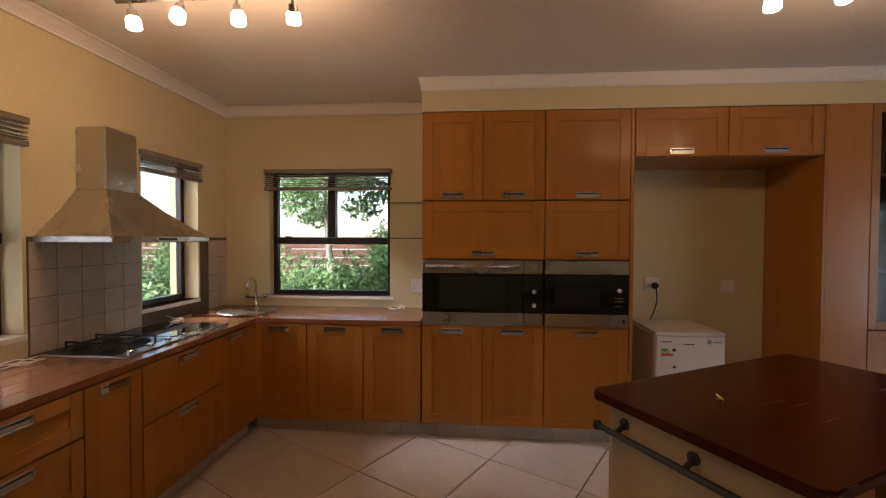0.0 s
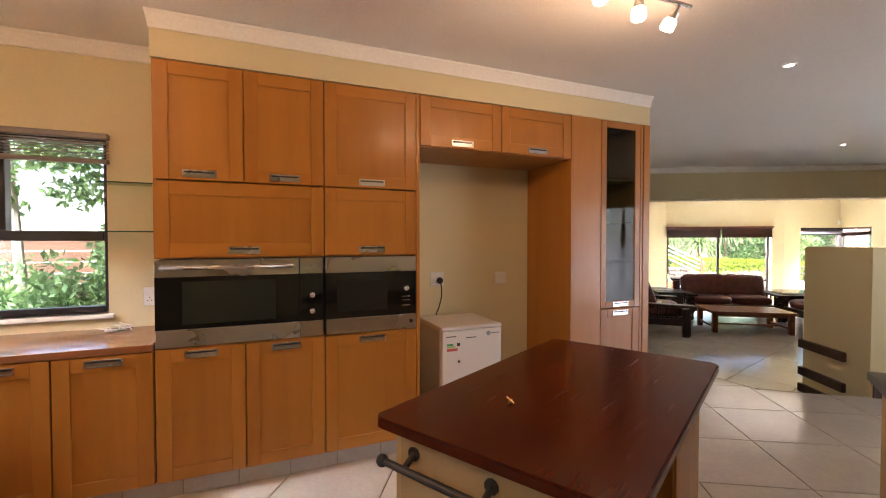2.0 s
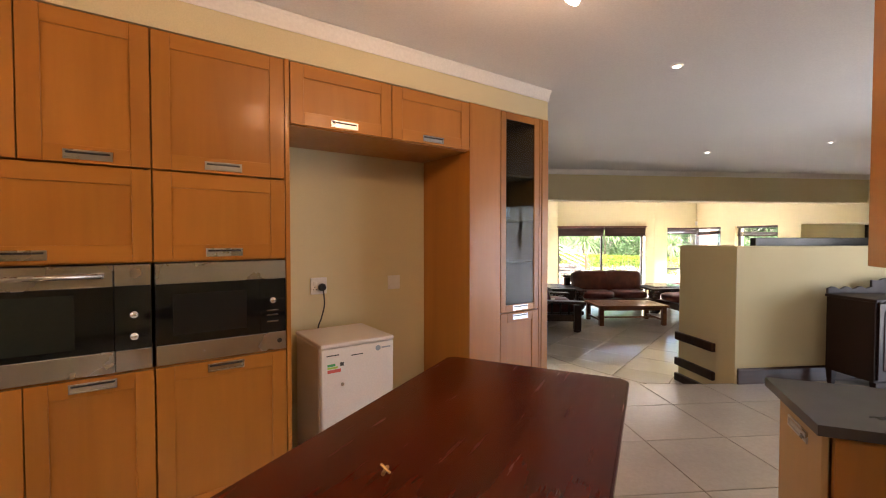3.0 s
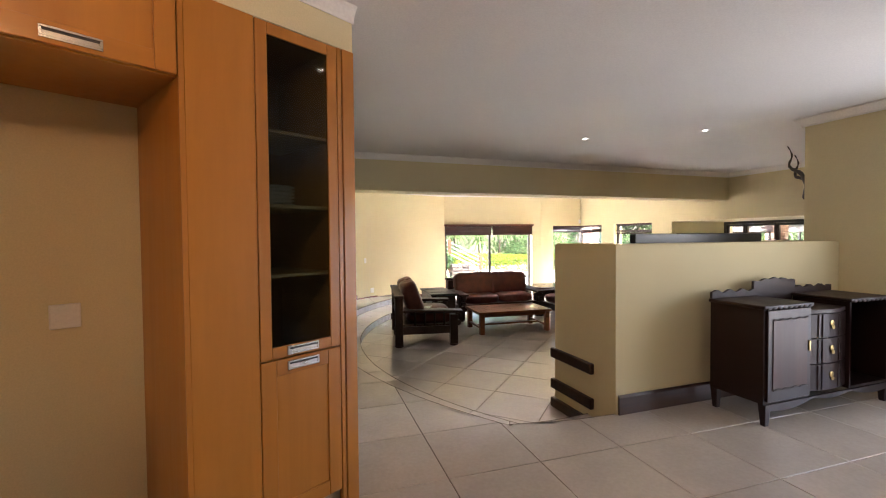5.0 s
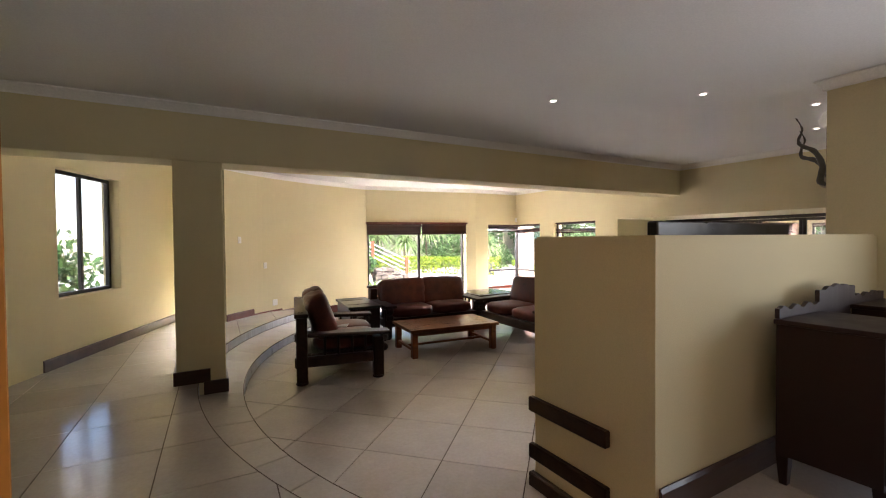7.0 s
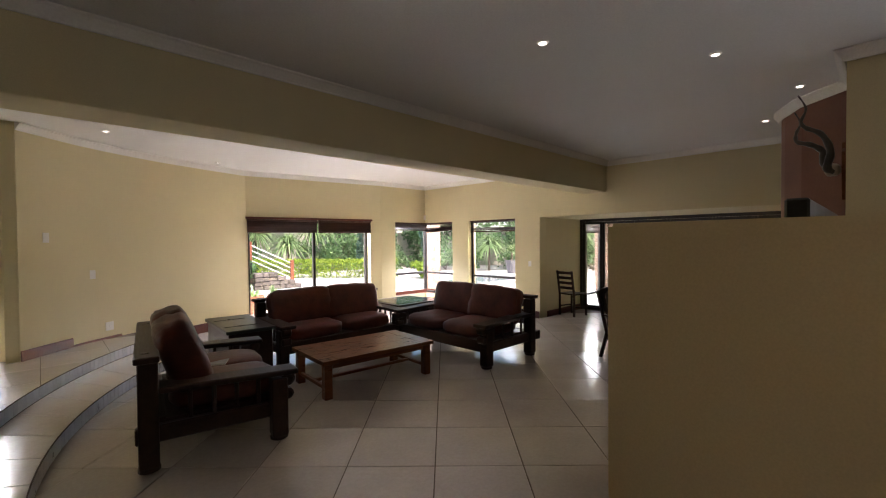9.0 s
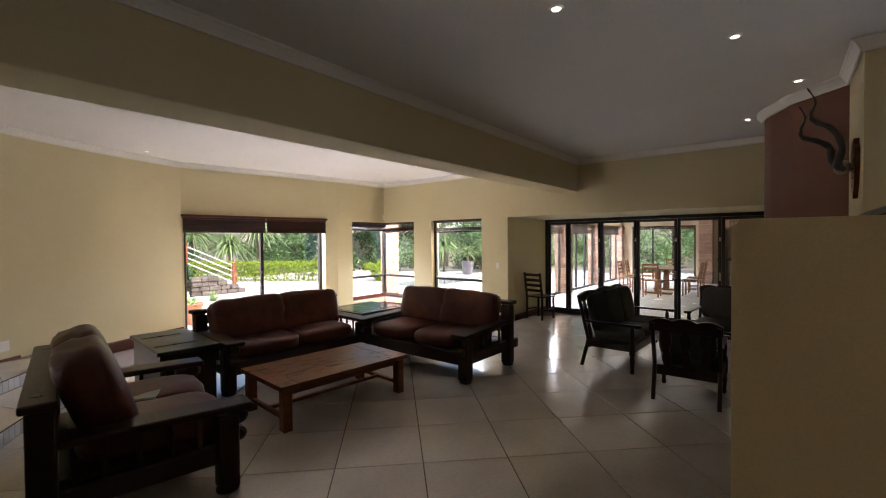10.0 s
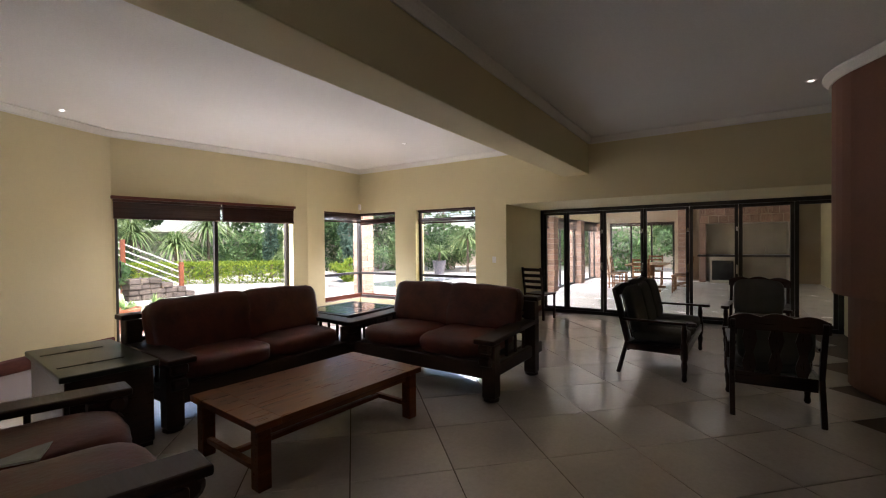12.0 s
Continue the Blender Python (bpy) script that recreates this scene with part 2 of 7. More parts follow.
def tube(bm, pts, radii, sides=10):
    """A round bar along a line, as one skin."""
    pts = [Vector(p) for p in pts]
    up = Vector((0.3, 0.2, 1)).normalized()
    rings = []
    for i, p in enumerate(pts):
        d = (pts[min(i + 1, len(pts) - 1)] - pts[max(i - 1, 0)]).normalized()
        a = d.cross(up)
        a = a.normalized() if a.length > 0.05 else d.orthogonal().normalized()
        up = a.cross(d).normalized()
        r = radii(i / (len(pts) - 1)) if callable(radii) else radii
        rings.append([bm.verts.new(p + (a * math.cos(2 * math.pi * k / sides) + up * math.sin(2 * math.pi * k / sides)) * r) for k in range(sides)])
    for a, b in zip(rings, rings[1:]):
        for k in range(sides):
            bm.faces.new((a[k], a[(k + 1) % sides], b[(k + 1) % sides], b[k]))
    bm.faces.new(list(reversed(rings[0])))
    bm.faces.new(rings[-1])


def prism(bm, outline, z0, z1, m=None):
    """Adds an upright prism over an outline in x and y."""
    a = [bm.verts.new((x, y, z0)) for x, y in outline]
    b = [bm.verts.new((x, y, z1)) for x, y in outline]
    n = len(outline)
    bm.faces.new(list(reversed(a)))
    bm.faces.new(b)
    for i in range(n):
        bm.faces.new((a[i], a[(i + 1) % n], b[(i + 1) % n], b[i]))
    if m is not None:
        bmesh.ops.transform(bm, matrix=m, verts=a + b)
    return a + b


def sweep(bm, path, section, closed=False):
    """Sweeps a section of (out, up) along a plan path of (x, y, z); out lies to the left of the way."""
    rings = []
    n = len(path)
    for i, p in enumerate(path):
        p = Vector(p)
        a = Vector(path[i - 1]) if i or closed else p
        b = Vector(path[(i + 1) % n]) if i < n - 1 or closed else p
        d1, d2 = (p - a), (b - p)
        d1 = d1.normalized() if d1.length > 1e-6 else d2.normalized()
        d2 = d2.normalized() if d2.length > 1e-6 else d1
        t = (d1 + d2).normalized()
        k = 1 / max(0.3, t.dot(d1))
        left = Vector((-t.y, t.x, 0)) * k
        rings.append([bm.verts.new(p + left * o + Vector((0, 0, u))) for o, u in section])
    m = len(section)
    last = n if closed else n - 1
    for i in range(last):
        a, b = rings[i], rings[(i + 1) % n]
        for j in range(m):
            bm.faces.new((a[j], a[(j + 1) % m], b[(j + 1) % m], b[j]))
    if not closed:
        bm.faces.new(rings[0])
        bm.faces.new(list(reversed(rings[-1])))
    bmesh.ops.recalc_face_normals(bm, faces=bm.faces[:])


def made(name, bm, material, smooth=False):
    bmesh.ops.recalc_face_normals(bm, faces=bm.faces[:])
    me = bpy.data.meshes.new(name)
    bm.to_mesh(me)
    bm.free()
    me.materials.append(material)
    if smooth:
        me.polygons.foreach_set("use_smooth", [True] * len(me.polygons))
        me.update()
    return new(name, me)


def part(name, bm, material, parent, label="", smooth=False):
    ob = made(name, bm, material, smooth)
    ob.parent = parent
    return tagged(ob, label)


def quick(name, material, parent, *args, label="", **kw):
    """A part that is one rounded box."""
    bm = bmesh.new()
    box(bm, *args, **kw)
    return part(name, bm, material, parent, label)


def thing(name, m, label, category, group=""):
    ob = new(name)
    ob.matrix_basis = m
    ob.empty_display_size = 0.1
    return tagged(ob, label, category, group)


def setting(name, bm, material, label="", smooth=False):
    return tagged(made(name, bm, material, smooth), label, "", "", "structure")


# ---- the large structure ----
KM = pose(0, 0, 0, 0, 0, 29)  # the kitchen stands at 29 degrees to the living room
TOP, LOW, STEP = 2.73, -0.25, -0.125
BEAM_Z, HEAD = 2.18, 1.80


def wall(name, p, q, thick, z0, z1, openings=(), material=None, base=None, label=""):
    """A wall from p to q; its thickness lies to the left of the way. Openings (s0, s1, za, zb) go right through."""
    material = material or WALL
    p, q = Vector((*p, 0)), Vector((*q, 0))
    d = (q - p).normalized()
    left = Vector((-d.y, d.x, 0)) * thick
    length = (q - p).length
    ss = sorted({0.0, length, *[min(max(v, 0.0), length) for o in openings for v in o[:2]]})
    zs = sorted({z0, z1, *[min(max(v, z0), z1) for o in openings for v in o[2:]]})
    solid = {}
    for i in range(len(ss) - 1):
        for j in range(len(zs) - 1):
            s, z = (ss[i] + ss[i + 1]) / 2, (zs[j] + zs[j + 1]) / 2
            solid[i, j] = not any(o[0] < s < o[1] and o[2] < z < o[3] for o in openings)
    bm = bmesh.new()

    def quad(*pts):
        bm.faces.new([bm.verts.new(p + d * s + left * k + Vector((0, 0, z))) for s, k, z in pts])
    for (i, j), full in solid.items():
        if not full:
            continue
        a, b, c, e = ss[i], ss[i + 1], zs[j], zs[j + 1]
        quad((a, 0, c), (b, 0, c), (b, 0, e), (a, 0, e))
        quad((a, 1, c), (a, 1, e), (b, 1, e), (b, 1, c))
        if not solid.get((i - 1, j)):
            quad((a, 0, c), (a, 0, e), (a, 1, e), (a, 1, c))
        if not solid.get((i + 1, j)):
            quad((b, 0, c), (b, 1, c), (b, 1, e), (b, 0, e))
        if not solid.get((i, j - 1)):
            quad((a, 0, c), (a, 1, c), (b, 1, c), (b, 0, c))
        if not solid.get((i, j + 1)):
            quad((a, 0, e), (b, 0, e), (b, 1, e), (a, 1, e))
    bmesh.ops.remove_doubles(bm, verts=bm.verts[:], dist=0.0005)
    ob = setting(name, bm, material, label)
    if base is not None:
        ob.matrix_basis = base
    return ob


def block(name, material, *args, label="", base=None, **kw):
    bm = bmesh.new()
    box(bm, *args, **kw)
    ob = setting(name, bm, material, label)
    if base is not None:
        ob.matrix_basis = base
    return ob


# kitchen shell, in the kitchen's own axes
wall("wall_kitchen_window", (3.56, 4.22), (-2.29, 4.22), -0.22, LOW, TOP, [(4.05, 5.18, 1.00, 2.14)], base=KM, label="cream painted kitchen wall with a window")
wall("wall_kitchen_hob", (-2.04, 4.22), (-2.04, -2.2), -0.25, LOW, TOP, [(0.40, 1.01, 1.02, 2.13), (1.80, 2.95, 1.00, 2.13)], base=KM, label="cream painted kitchen wall with two windows")
block("bulkhead", WALL, -0.125, 3.56, 3.605, 4.218, 2.475, TOP - 0.002, base=KM, label="cream painted bulkhead over the tall cabinets")
wall("wall_kitchen_back", (-2.29, -2.2), (4.4, -2.2), -0.25, LOW, TOP, base=KM, label="cream painted wall")

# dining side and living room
wall("wall_dining", (6.34, 5.65), (6.34, -1.4), 0.25, LOW, TOP, [(1.3, 3.5, 0.0, 2.2)], label="cream painted wall with an assumed glazed door")
wall("wall_horns", (6.592, 5.65), (9.44, 5.65), -0.25, LOW, TOP, label="cream painted wall with mounted horns")
wall("wall_dining_south", (6.59, -1.4), (3.9, -1.4), 0.25, LOW, TOP, label="cream painted wall")
wall("wall_dining_west", (3.9, -1.4), (4.914, 0.208), 0.2, LOW, TOP, label="cream painted wall")
wall("wall_east", (9.44, 5.40), (9.44, 13.70), -0.26, LOW, TOP,
     [(0.27, 4.87, LOW, HEAD), (5.47, 6.80, 0.0, HEAD), (7.32, 8.30, 0.0, HEAD)], label="cream painted wall with windows and a wide recess")
wall("wall_corner_window", (9.70, 13.70), (8.05, 13.70), -0.26, LOW, TOP, [(0.0, 1.24, 0.0, HEAD)], label="cream painted wall with a corner window")
wall("wall_jut", (8.05, 13.70), (7.80, 13.75), -0.45, LOW, TOP, label="cream painted wall end")
SL0, SL1 = Vector((5.13, 14.175)), Vector((7.80, 13.74))
wall("wall_slider", SL1, SL0, -0.26, LOW, TOP, [(0.04, (SL1 - SL0).length - 0.03, LOW, HEAD)], label="cream painted wall with a sliding door")


def curve_through(pts, steps):
    """A smooth line through the points."""
    out = []
    for i in range(len(pts) - 1):
        p0, p1, p2, p3 = pts[max(i - 1, 0)], pts[i], pts[i + 1], pts[min(i + 2, len(pts) - 1)]
        for k in range(steps):
            t = k / steps
            out.append(tuple(0.5 * (2 * b + (c - a) * t + (2 * a - 5 * b + 4 * c - d) * t * t + (3 * b - a - 3 * c + d) * t ** 3)
                             for a, b, c, d in zip(p0, p1, p2, p3)))
    return out + [tuple(pts[-1])]


ARC_WALL = curve_through([(1.95, 12.35), (2.62, 12.98), (3.4, 13.48), (4.25, 13.86), (5.13, 14.175)], 8)
bm = bmesh.new()
sweep(bm, [(x, y, 0) for x, y in ARC_WALL], [(0, LOW), (0.25, LOW), (0.25, TOP), (0, TOP)])
setting("wall_curved", bm, WALL, "cream painted curved wall")
LEFT_WALL = curve_through([(-1.6, 4.45), (-1.1, 6.5), (-0.35, 8.9), (0.1, 10.1)], 6)
bm = bmesh.new()
sweep(bm, [(x, y, 0) for x, y in LEFT_WALL], [(0, LOW), (0.22, LOW), (0.22, TOP), (0, TOP)])
setting("wall_passage", bm, WALL, "cream painted passage wall")
wall("wall_passage_window", (0.10, 10.1), (0.62, 11.45), 0.22, LOW, TOP, [(0.25, 1.42, 0.76, 2.25)], label="cream painted wall with a window")
wall("wall_passage_end", (0.62, 11.45), (1.2, 13.0), 0.22, LOW, TOP, label="cream painted wall")
wall("wall_passage_north", (1.2, 13.0), (1.10, 14.8), 0.22, LOW, TOP, label="cream painted wall")
wall("wall_hall_end", (0.9, 14.8), (2.3, 14.8), 0.22, LOW, TOP, [(0.25, 1.1, 0.2, 2.2)], label="cream painted wall with a window")
wall("wall_hall_side", (2.05, 14.8), (1.948, 12.36), -0.12, LOW, TOP, label="cream painted wall")

block("beam", WALL, -3.2, 9.438, 8.88, 9.285, BEAM_Z, TOP - 0.002, label="deep cream painted ceiling beam", r=0.006)
block("column", WALL, 1.37, 1.80, 8.882, 9.283, LOW, BEAM_Z - 0.002, label="square cream painted column", r=0.006)
block("recess_header", WALL, 9.702, 11.42, 5.4, 10.5, HEAD, TOP - 0.003, label="white soffit over the folding doors")
wall("wall_recess", (9.702, 10.27), (11.42, 10.27), 0.23, LOW, HEAD - 0.002, label="cream painted side of the recess")
wall("wall_recess_end", (11.42, 5.67), (9.702, 5.67), 0.25, LOW, HEAD - 0.002, label="cream painted side of the recess")

# ceiling
bm = bmesh.new()
box(bm, -4.6, 9.72, -3.9, 14.42, TOP, TOP + 0.2)
box(bm, 0.7, 2.6, 14.42, 15.1, TOP, TOP + 0.2)
setting("ceiling", bm, CEIL, "white painted ceiling")

# half-height wall between dining room and lounge
bm = bmesh.new()
prism(bm, [(3.52, 5.325), (6.338, 5.325), (6.338, 5.652), (6.84, 5.652), (6.84, 6.175), (6.41, 6.175), (6.41, 5.62), (3.86, 5.62), (3.86, 6.19), (3.52, 6.19)], LOW, 1.40)
bmesh.ops.bevel(bm, geom=[e for e in bm.edges if min(v.co.z for v in e.verts) > 1.3], offset=0.012, segments=2, affect="EDGES")
setting("half_wall", bm, WALL, "half-height cream painted wall with a television niche")

# fireplace breast
bm = bmesh.new()
prism(bm, [(7.17, 5.652), (7.55, 6.02), *[(8.25 + 0.72 * math.cos(a), 5.70 + 0.56 * math.sin(a)) for a in [radians(v) for v in range(128, 8, -10)]], (9.1, 5.652)][::-1], 0.62, TOP - 0.003)
setting("chimney_breast", bm, TERRACOTTA, "rounded terracotta plastered chimney breast")
bm = bmesh.new()
prism(bm, [(7.35, 5.652), (7.62, 5.96), *[(8.25 + 0.62 * math.cos(a), 5.68 + 0.46 * math.sin(a)) for a in [radians(v) for v in range(122, 80, -10)]], (8.22, 5.652)][::-1], LOW, 0.62)
prism(bm, [(8.62, 5.652), (8.62, 6.05), (8.85, 5.98), (9.0, 5.652)][::-1], LOW, 0.62)
setting("hearth", bm, TERRACOTTA, "terracotta plastered hearth")


# floors: slabs carry the grout, tiles lie on them (at the end of the file)
R1, R2 = 5.50, 4.74


def step_edge(cx, cy, r, turn_at, end):
    """The edge of the curved steps: an arc, then a run to the end of the half wall."""
    pts = [(cx + r * math.cos(radians(a)), cy + r * math.sin(radians(a))) for a in range(130, turn_at + 1, 2)]
    bend = ((pts[-1][0] + end[0]) / 2 - 0.02, (pts[-1][1] + end[1]) / 2 - 0.025)
    return pts + curve_through([pts[-1], bend, end], 4)[1:]


EDGE1 = step_edge(7.05, 8.70, R1, 216, (3.52, 5.34))
EDGE2 = step_edge(6.68, 8.48, R2, 216, (3.52, 5.68))


def slab(name, edge, z, label):
    bm = bmesh.new()
    outline = [*edge, (6.4, edge[-1][1]), (6.4, -1.5), (4.2, -4.2), (-5.2, -4.2), (-5.2, 15.0), (edge[0][0], 15.0)]
    prism(bm, outline, z - 0.30, z - 0.006)
    return setting(name, bm, GROUT, label)


slab("floor", EDGE1, 0.0, "cream tiled floor")
slab("step", EDGE2, STEP, "curved cream tiled step")
bm = bmesh.new()
box(bm, 1.0, 11.6, 5.2, 15.2, LOW - 0.3, LOW - 0.006)
setting("floor_lounge", bm, GROUT, "cream tiled sunken lounge floor")

# cornices
COVE = [(0, 0), (0.062, 0), (0.062, -0.012), (0.048, -0.022), (0.024, -0.056), (0.014, -0.074), (0.014, -0.088), (0, -0.088)]


def cornice(path, base=None, section=COVE):
    bm = bmesh.new()
    sweep(bm, [(x, y, TOP - 0.004) for x, y in path], section)
    ob = setting("cornice", bm, CORNICE, "white moulded cornice")
    if base is not None:
        ob.matrix_basis = base


cornice([(3.563, 4.2), (3.563, 3.602), (-0.128, 3.602), (-0.128, 4.215)], KM, [(a * 0.3, b * 1.1) for a, b in COVE])
cornice([(-0.14, 4.215), (-2.035, 4.215), (-2.035, -2.15)], KM)
cornice([(9.43, 9.29), (9.43, 13.69), (8.05, 13.69), (7.80, 13.73), (5.13, 14.165), *ARC_WALL[::-1][1:]])
cornice([(6.33, -1.3), (6.33, 5.66), (7.16, 5.66), (7.54, 6.03), *[(8.25 + 0.73 * math.cos(a), 5.70 + 0.57 * math.sin(a)) for a in [radians(v) for v in range(128, 8, -10)]], (9.1, 5.66), (9.43, 5.66), (9.43, 8.87)],
        None, COVE)


cornice([(9.43, 8.876), (-1.2, 8.876)])
cornice([(1.3, 9.289), (9.36, 9.289)])


# skirtings
def skirting(name, path, z, material, h=0.10, label="dark brown wooden skirting", side=1):
    bm = bmesh.new()
    sweep(bm, [(x, y, z) for x, y in path], [(0, 0), (0.018 * side, 0), (0.018 * side, h - 0.02), (0.008 * side, h), (0, h)])
    return setting(name, bm, material, label)


skirting("baseboard", [(6.335, 5.32), (3.54, 5.32)][::-1], 0.0, SKIRT, 0.16, side=-1)
skirting("baseboard", ARC_WALL[:7], 0.0, REDWOOD, 0.12, "red brown wooden skirting", -1)
skirting("baseboard", ARC_WALL[6:13], STEP, REDWOOD, 0.15, "red brown wooden skirting", -1)
skirting("baseboard", [(0.10, 10.1), (0.62, 11.45), (1.2, 13.0)], 0.0, SKIRT, 0.13, side=-1)
skirting("baseboard", ARC_WALL[12:], LOW, REDWOOD, 0.16, "red brown wooden skirting", -1)
skirting("baseboard", [(9.435, 13.69), (9.435, 10.28)], LOW, REDWOOD, 0.14, "red brown wooden skirting", -1)
skirting("baseboard", [(8.06, 13.695), (9.43, 13.695)], LOW, REDWOOD, 0.14, "red brown wooden skirting", -1)
skirting("baseboard", [(9.70, 10.265), (11.2, 10.265)], LOW, REDWOOD, 0.12, "red brown wooden skirting", -1)
for z in (0.255, -0.055, -0.245):
    bm = bmesh.new()
    box(bm, 3.474, 3.5195, 5.585, 6.21, z, z + 0.095, 0.008)
    setting("trim", bm, SLEEPER, "weathered dark timber strip fixed across the wall end")
for x0, x1, y0, y1, z0, z1 in ((1.345, 1.37, 8.86, 9.29, 0.0, 0.13), (1.37, 1.66, 8.857, 8.882, 0.0, 0.13), (1.60, 1.82, 8.855, 8.880, -0.125, 0.005), (1.80, 1.822, 8.88, 9.28, -0.125, 0.005)):
    block("baseboard", SKIRT, x0, x1, y0, y1, z0, z1, label="dark brown wooden skirting")


# ---- windows and doors ----
def bars(bm, w, h, t, d, z0=0.0, mid_x=(), mid_z=()):
    """A window frame in x (0..w) and z (z0..z0+h), d deep in y from 0."""
    box(bm, 0, t, 0, d, z0, z0 + h, 0.004)
    box(bm, w - t, w, 0, d, z0, z0 + h, 0.004)
    box(bm, t, w - t, 0, d, z0, z0 + t, 0.004)
    box(bm, t, w - t, 0, d, z0 + h - t, z0 + h, 0.004)
    for x in mid_x:
        box(bm, x - t / 2, x + t / 2, 0.002, d - 0.002, z0 + t, z0 + h - t, 0.004)
    for z in mid_z:
        box(bm, t, w - t, 0.003, d - 0.003, z - t / 2, z + t / 2, 0.004)


def pane(parent, x0, x1, z0, z1, y, material=None):
    ob = quick("pane", material or GLASS, parent, x0, x1, y - 0.003, y + 0.003, z0, z1)
    ob.visible_shadow = False
    return ob


def window(name, m, w, h, label, mid_x=(), mid_z=(), t=0.045, d=0.06, bold=()):
    ob = new(name)
    ob.matrix_basis = m
    tagged(ob, label, "window", "", "structure")
    bm = bmesh.new()
    bars(bm, w, h, t, d, 0.0, mid_x, mid_z)
    for x0, x1, z0, z1 in bold:
        box(bm, x0, x1, -0.012, d + 0.004, z0, z1, 0.004)
    part("window_frame", bm, FRAME, ob, "dark bronze frame")
    xs, zs = [t, *mid_x, w - t], [t, *mid_z, h - t]
    for a, b in zip(xs, xs[1:]):
        for c, e in zip(zs, zs[1:]):
            pane(ob, a, b, c, e, d / 2)
    return ob


def blind(m, w, drop, slats, material, label, tilt=0.0, gap=0.0, skew=0.0):
    """A slatted blind drawn up under the head: head rail, stacked slats, bottom rail, cords."""
    ob = thing("window_blind", m, label, "blind")
    quick("head_rail", material, ob, 0, w, -0.03, 0.025, -0.035, 0, r=0.004)
    for i in range(slats):
        z = -0.04 - gap - (drop - gap - 0.075) * (i + 0.5) / slats
        if gap and i < 3:
            z = -0.04 - gap * (i + 0.5) / 3
        turn = pose(0, 0, 0, 0 if gap and i < 3 else tilt + random.uniform(-5, 5), random.uniform(-0.35, 0.35) + skew * (i + 1) / slats, 0)
        bm = bmesh.new()
        box(bm, 0.005, w - 0.005, -0.026, 0.02, z - 0.0016, z + 0.0016, m=Matrix.Translation((0, 0, z)) @ turn @ Matrix.Translation((0, 0, -z)))
        part("slat", bm, material, ob)
    bm = bmesh.new()
    box(bm, 0.003, w - 0.003, -0.028, 0.022, -drop, -drop + 0.028, 0.004, 1, Matrix.Translation((0, 0, -drop)) @ pose(0, 0, 0, 0, skew, 0) @ Matrix.Translation((0, 0, drop)))
    part("bottom_rail", bm, material, ob)
    for x in (0.12 * w, 0.5 * w, 0.88 * w):
        bm = bmesh.new()
        rod(bm, (x, -0.029, -0.02), (x, -0.029, -drop), 0.0015, sides=5)
        part("cord", bm, material, ob)
    return ob


def sill(base, x0, x1, y0, y1, z, material, name="window_sill"):
    ob = block(name, material, x0, x1, y0, y1, z - 0.03, z, r=0.004, label="window sill")
    ob.matrix_basis = base


# kitchen: the window over the sink
m = KM @ Matrix.Translation((-1.62, 4.30, 1.0))
window("window_1", m, 1.13, 1.14, "dark framed kitchen window, two lights over one", (), (0.50,), 0.04, 0.06, [(0.53, 0.60, 0.536, 1.10), (0.04, 1.09, 0.47, 0.535)])
blind(KM @ Matrix.Translation((-1.65, 4.20, 2.15)), 1.18, 0.19, 6, BLINDGREY, "grey wooden slatted blind drawn up over the sink window")
sill(KM, -1.66, -0.46, 4.195, 4.30, 1.0, WHITE)
# kitchen: the two windows beside the hob
for v0, v1 in ((3.21, 3.82), (1.27, 2.42)):
    w = v1 - v0
    m = KM @ pose(-2.16, v0, 1.02, 0, 0, 90)
    window("window_2" if w < 1 else "window_3", m, w, 1.11, "dark framed kitchen window beside the hob", () if w < 1 else (w / 2,), (0.50,), 0.04, 0.05, [(0.0, w, 0.47, 0.53)])
    blind(KM @ pose(-2.03, v0 - 0.02, 2.14, 0, 0, 90), w + 0.04, 0.15, 5, BLINDGREY, "grey wooden slatted blind drawn up beside the hob")
    sill(KM, -2.16, -2.035, v0 - 0.02, v1 + 0.02, 1.02, WHITE)
# out of the camera's view: glazed door, assumed from a reflection and the sideboard's shadow
window("window_4", pose(6.55, 2.15, 0.0, 0, 0, 90), 2.2, 2.2, "assumed glazed dark framed door, out of view", (1.1,), (), 0.06, 0.06)

# lounge: sliding door, in the wall that runs from SL0 to SL1
yaw = math.degrees(math.atan2(SL1.y - SL0.y, SL1.x - SL0.x))
m = pose(SL0.x, SL0.y, LOW, 0, 0, yaw) @ Matrix.Translation((0.04, 0.165, 0))
wd = (SL1 - SL0).length - 0.08
slider = window("door_1", m, wd, HEAD - LOW - 0.01, "dark framed glass sliding door", (wd * 0.52,), (), 0.055, 0.08)
for i, (x, w, tilt) in enumerate(((0.0, wd * 0.53, 35), (wd * 0.54, wd * 0.47, 45))):
    blind(m @ Matrix.Translation((x - 0.03, -0.195, HEAD - LOW + 0.0)), w, 0.27, 13, BLIND, "red brown wooden slatted blind drawn up over the sliding door", tilt)
bm = bmesh.new()
box(bm, -0.05, wd + 0.03, -0.23, -0.168, HEAD - LOW + 0.002, HEAD - LOW + 0.045, 0.004)
part("pelmet", bm, REDWOOD, slider, "red brown wooden pelmet board")
bm = bmesh.new()
box(bm, 0, 0.02, -0.05, -0.01, 0.0, 0.24, 0.006)
ob = part("handle", bm, BLACK, slider, "black pull handle")
ob.location = (0.06, 0.0, 0.95)

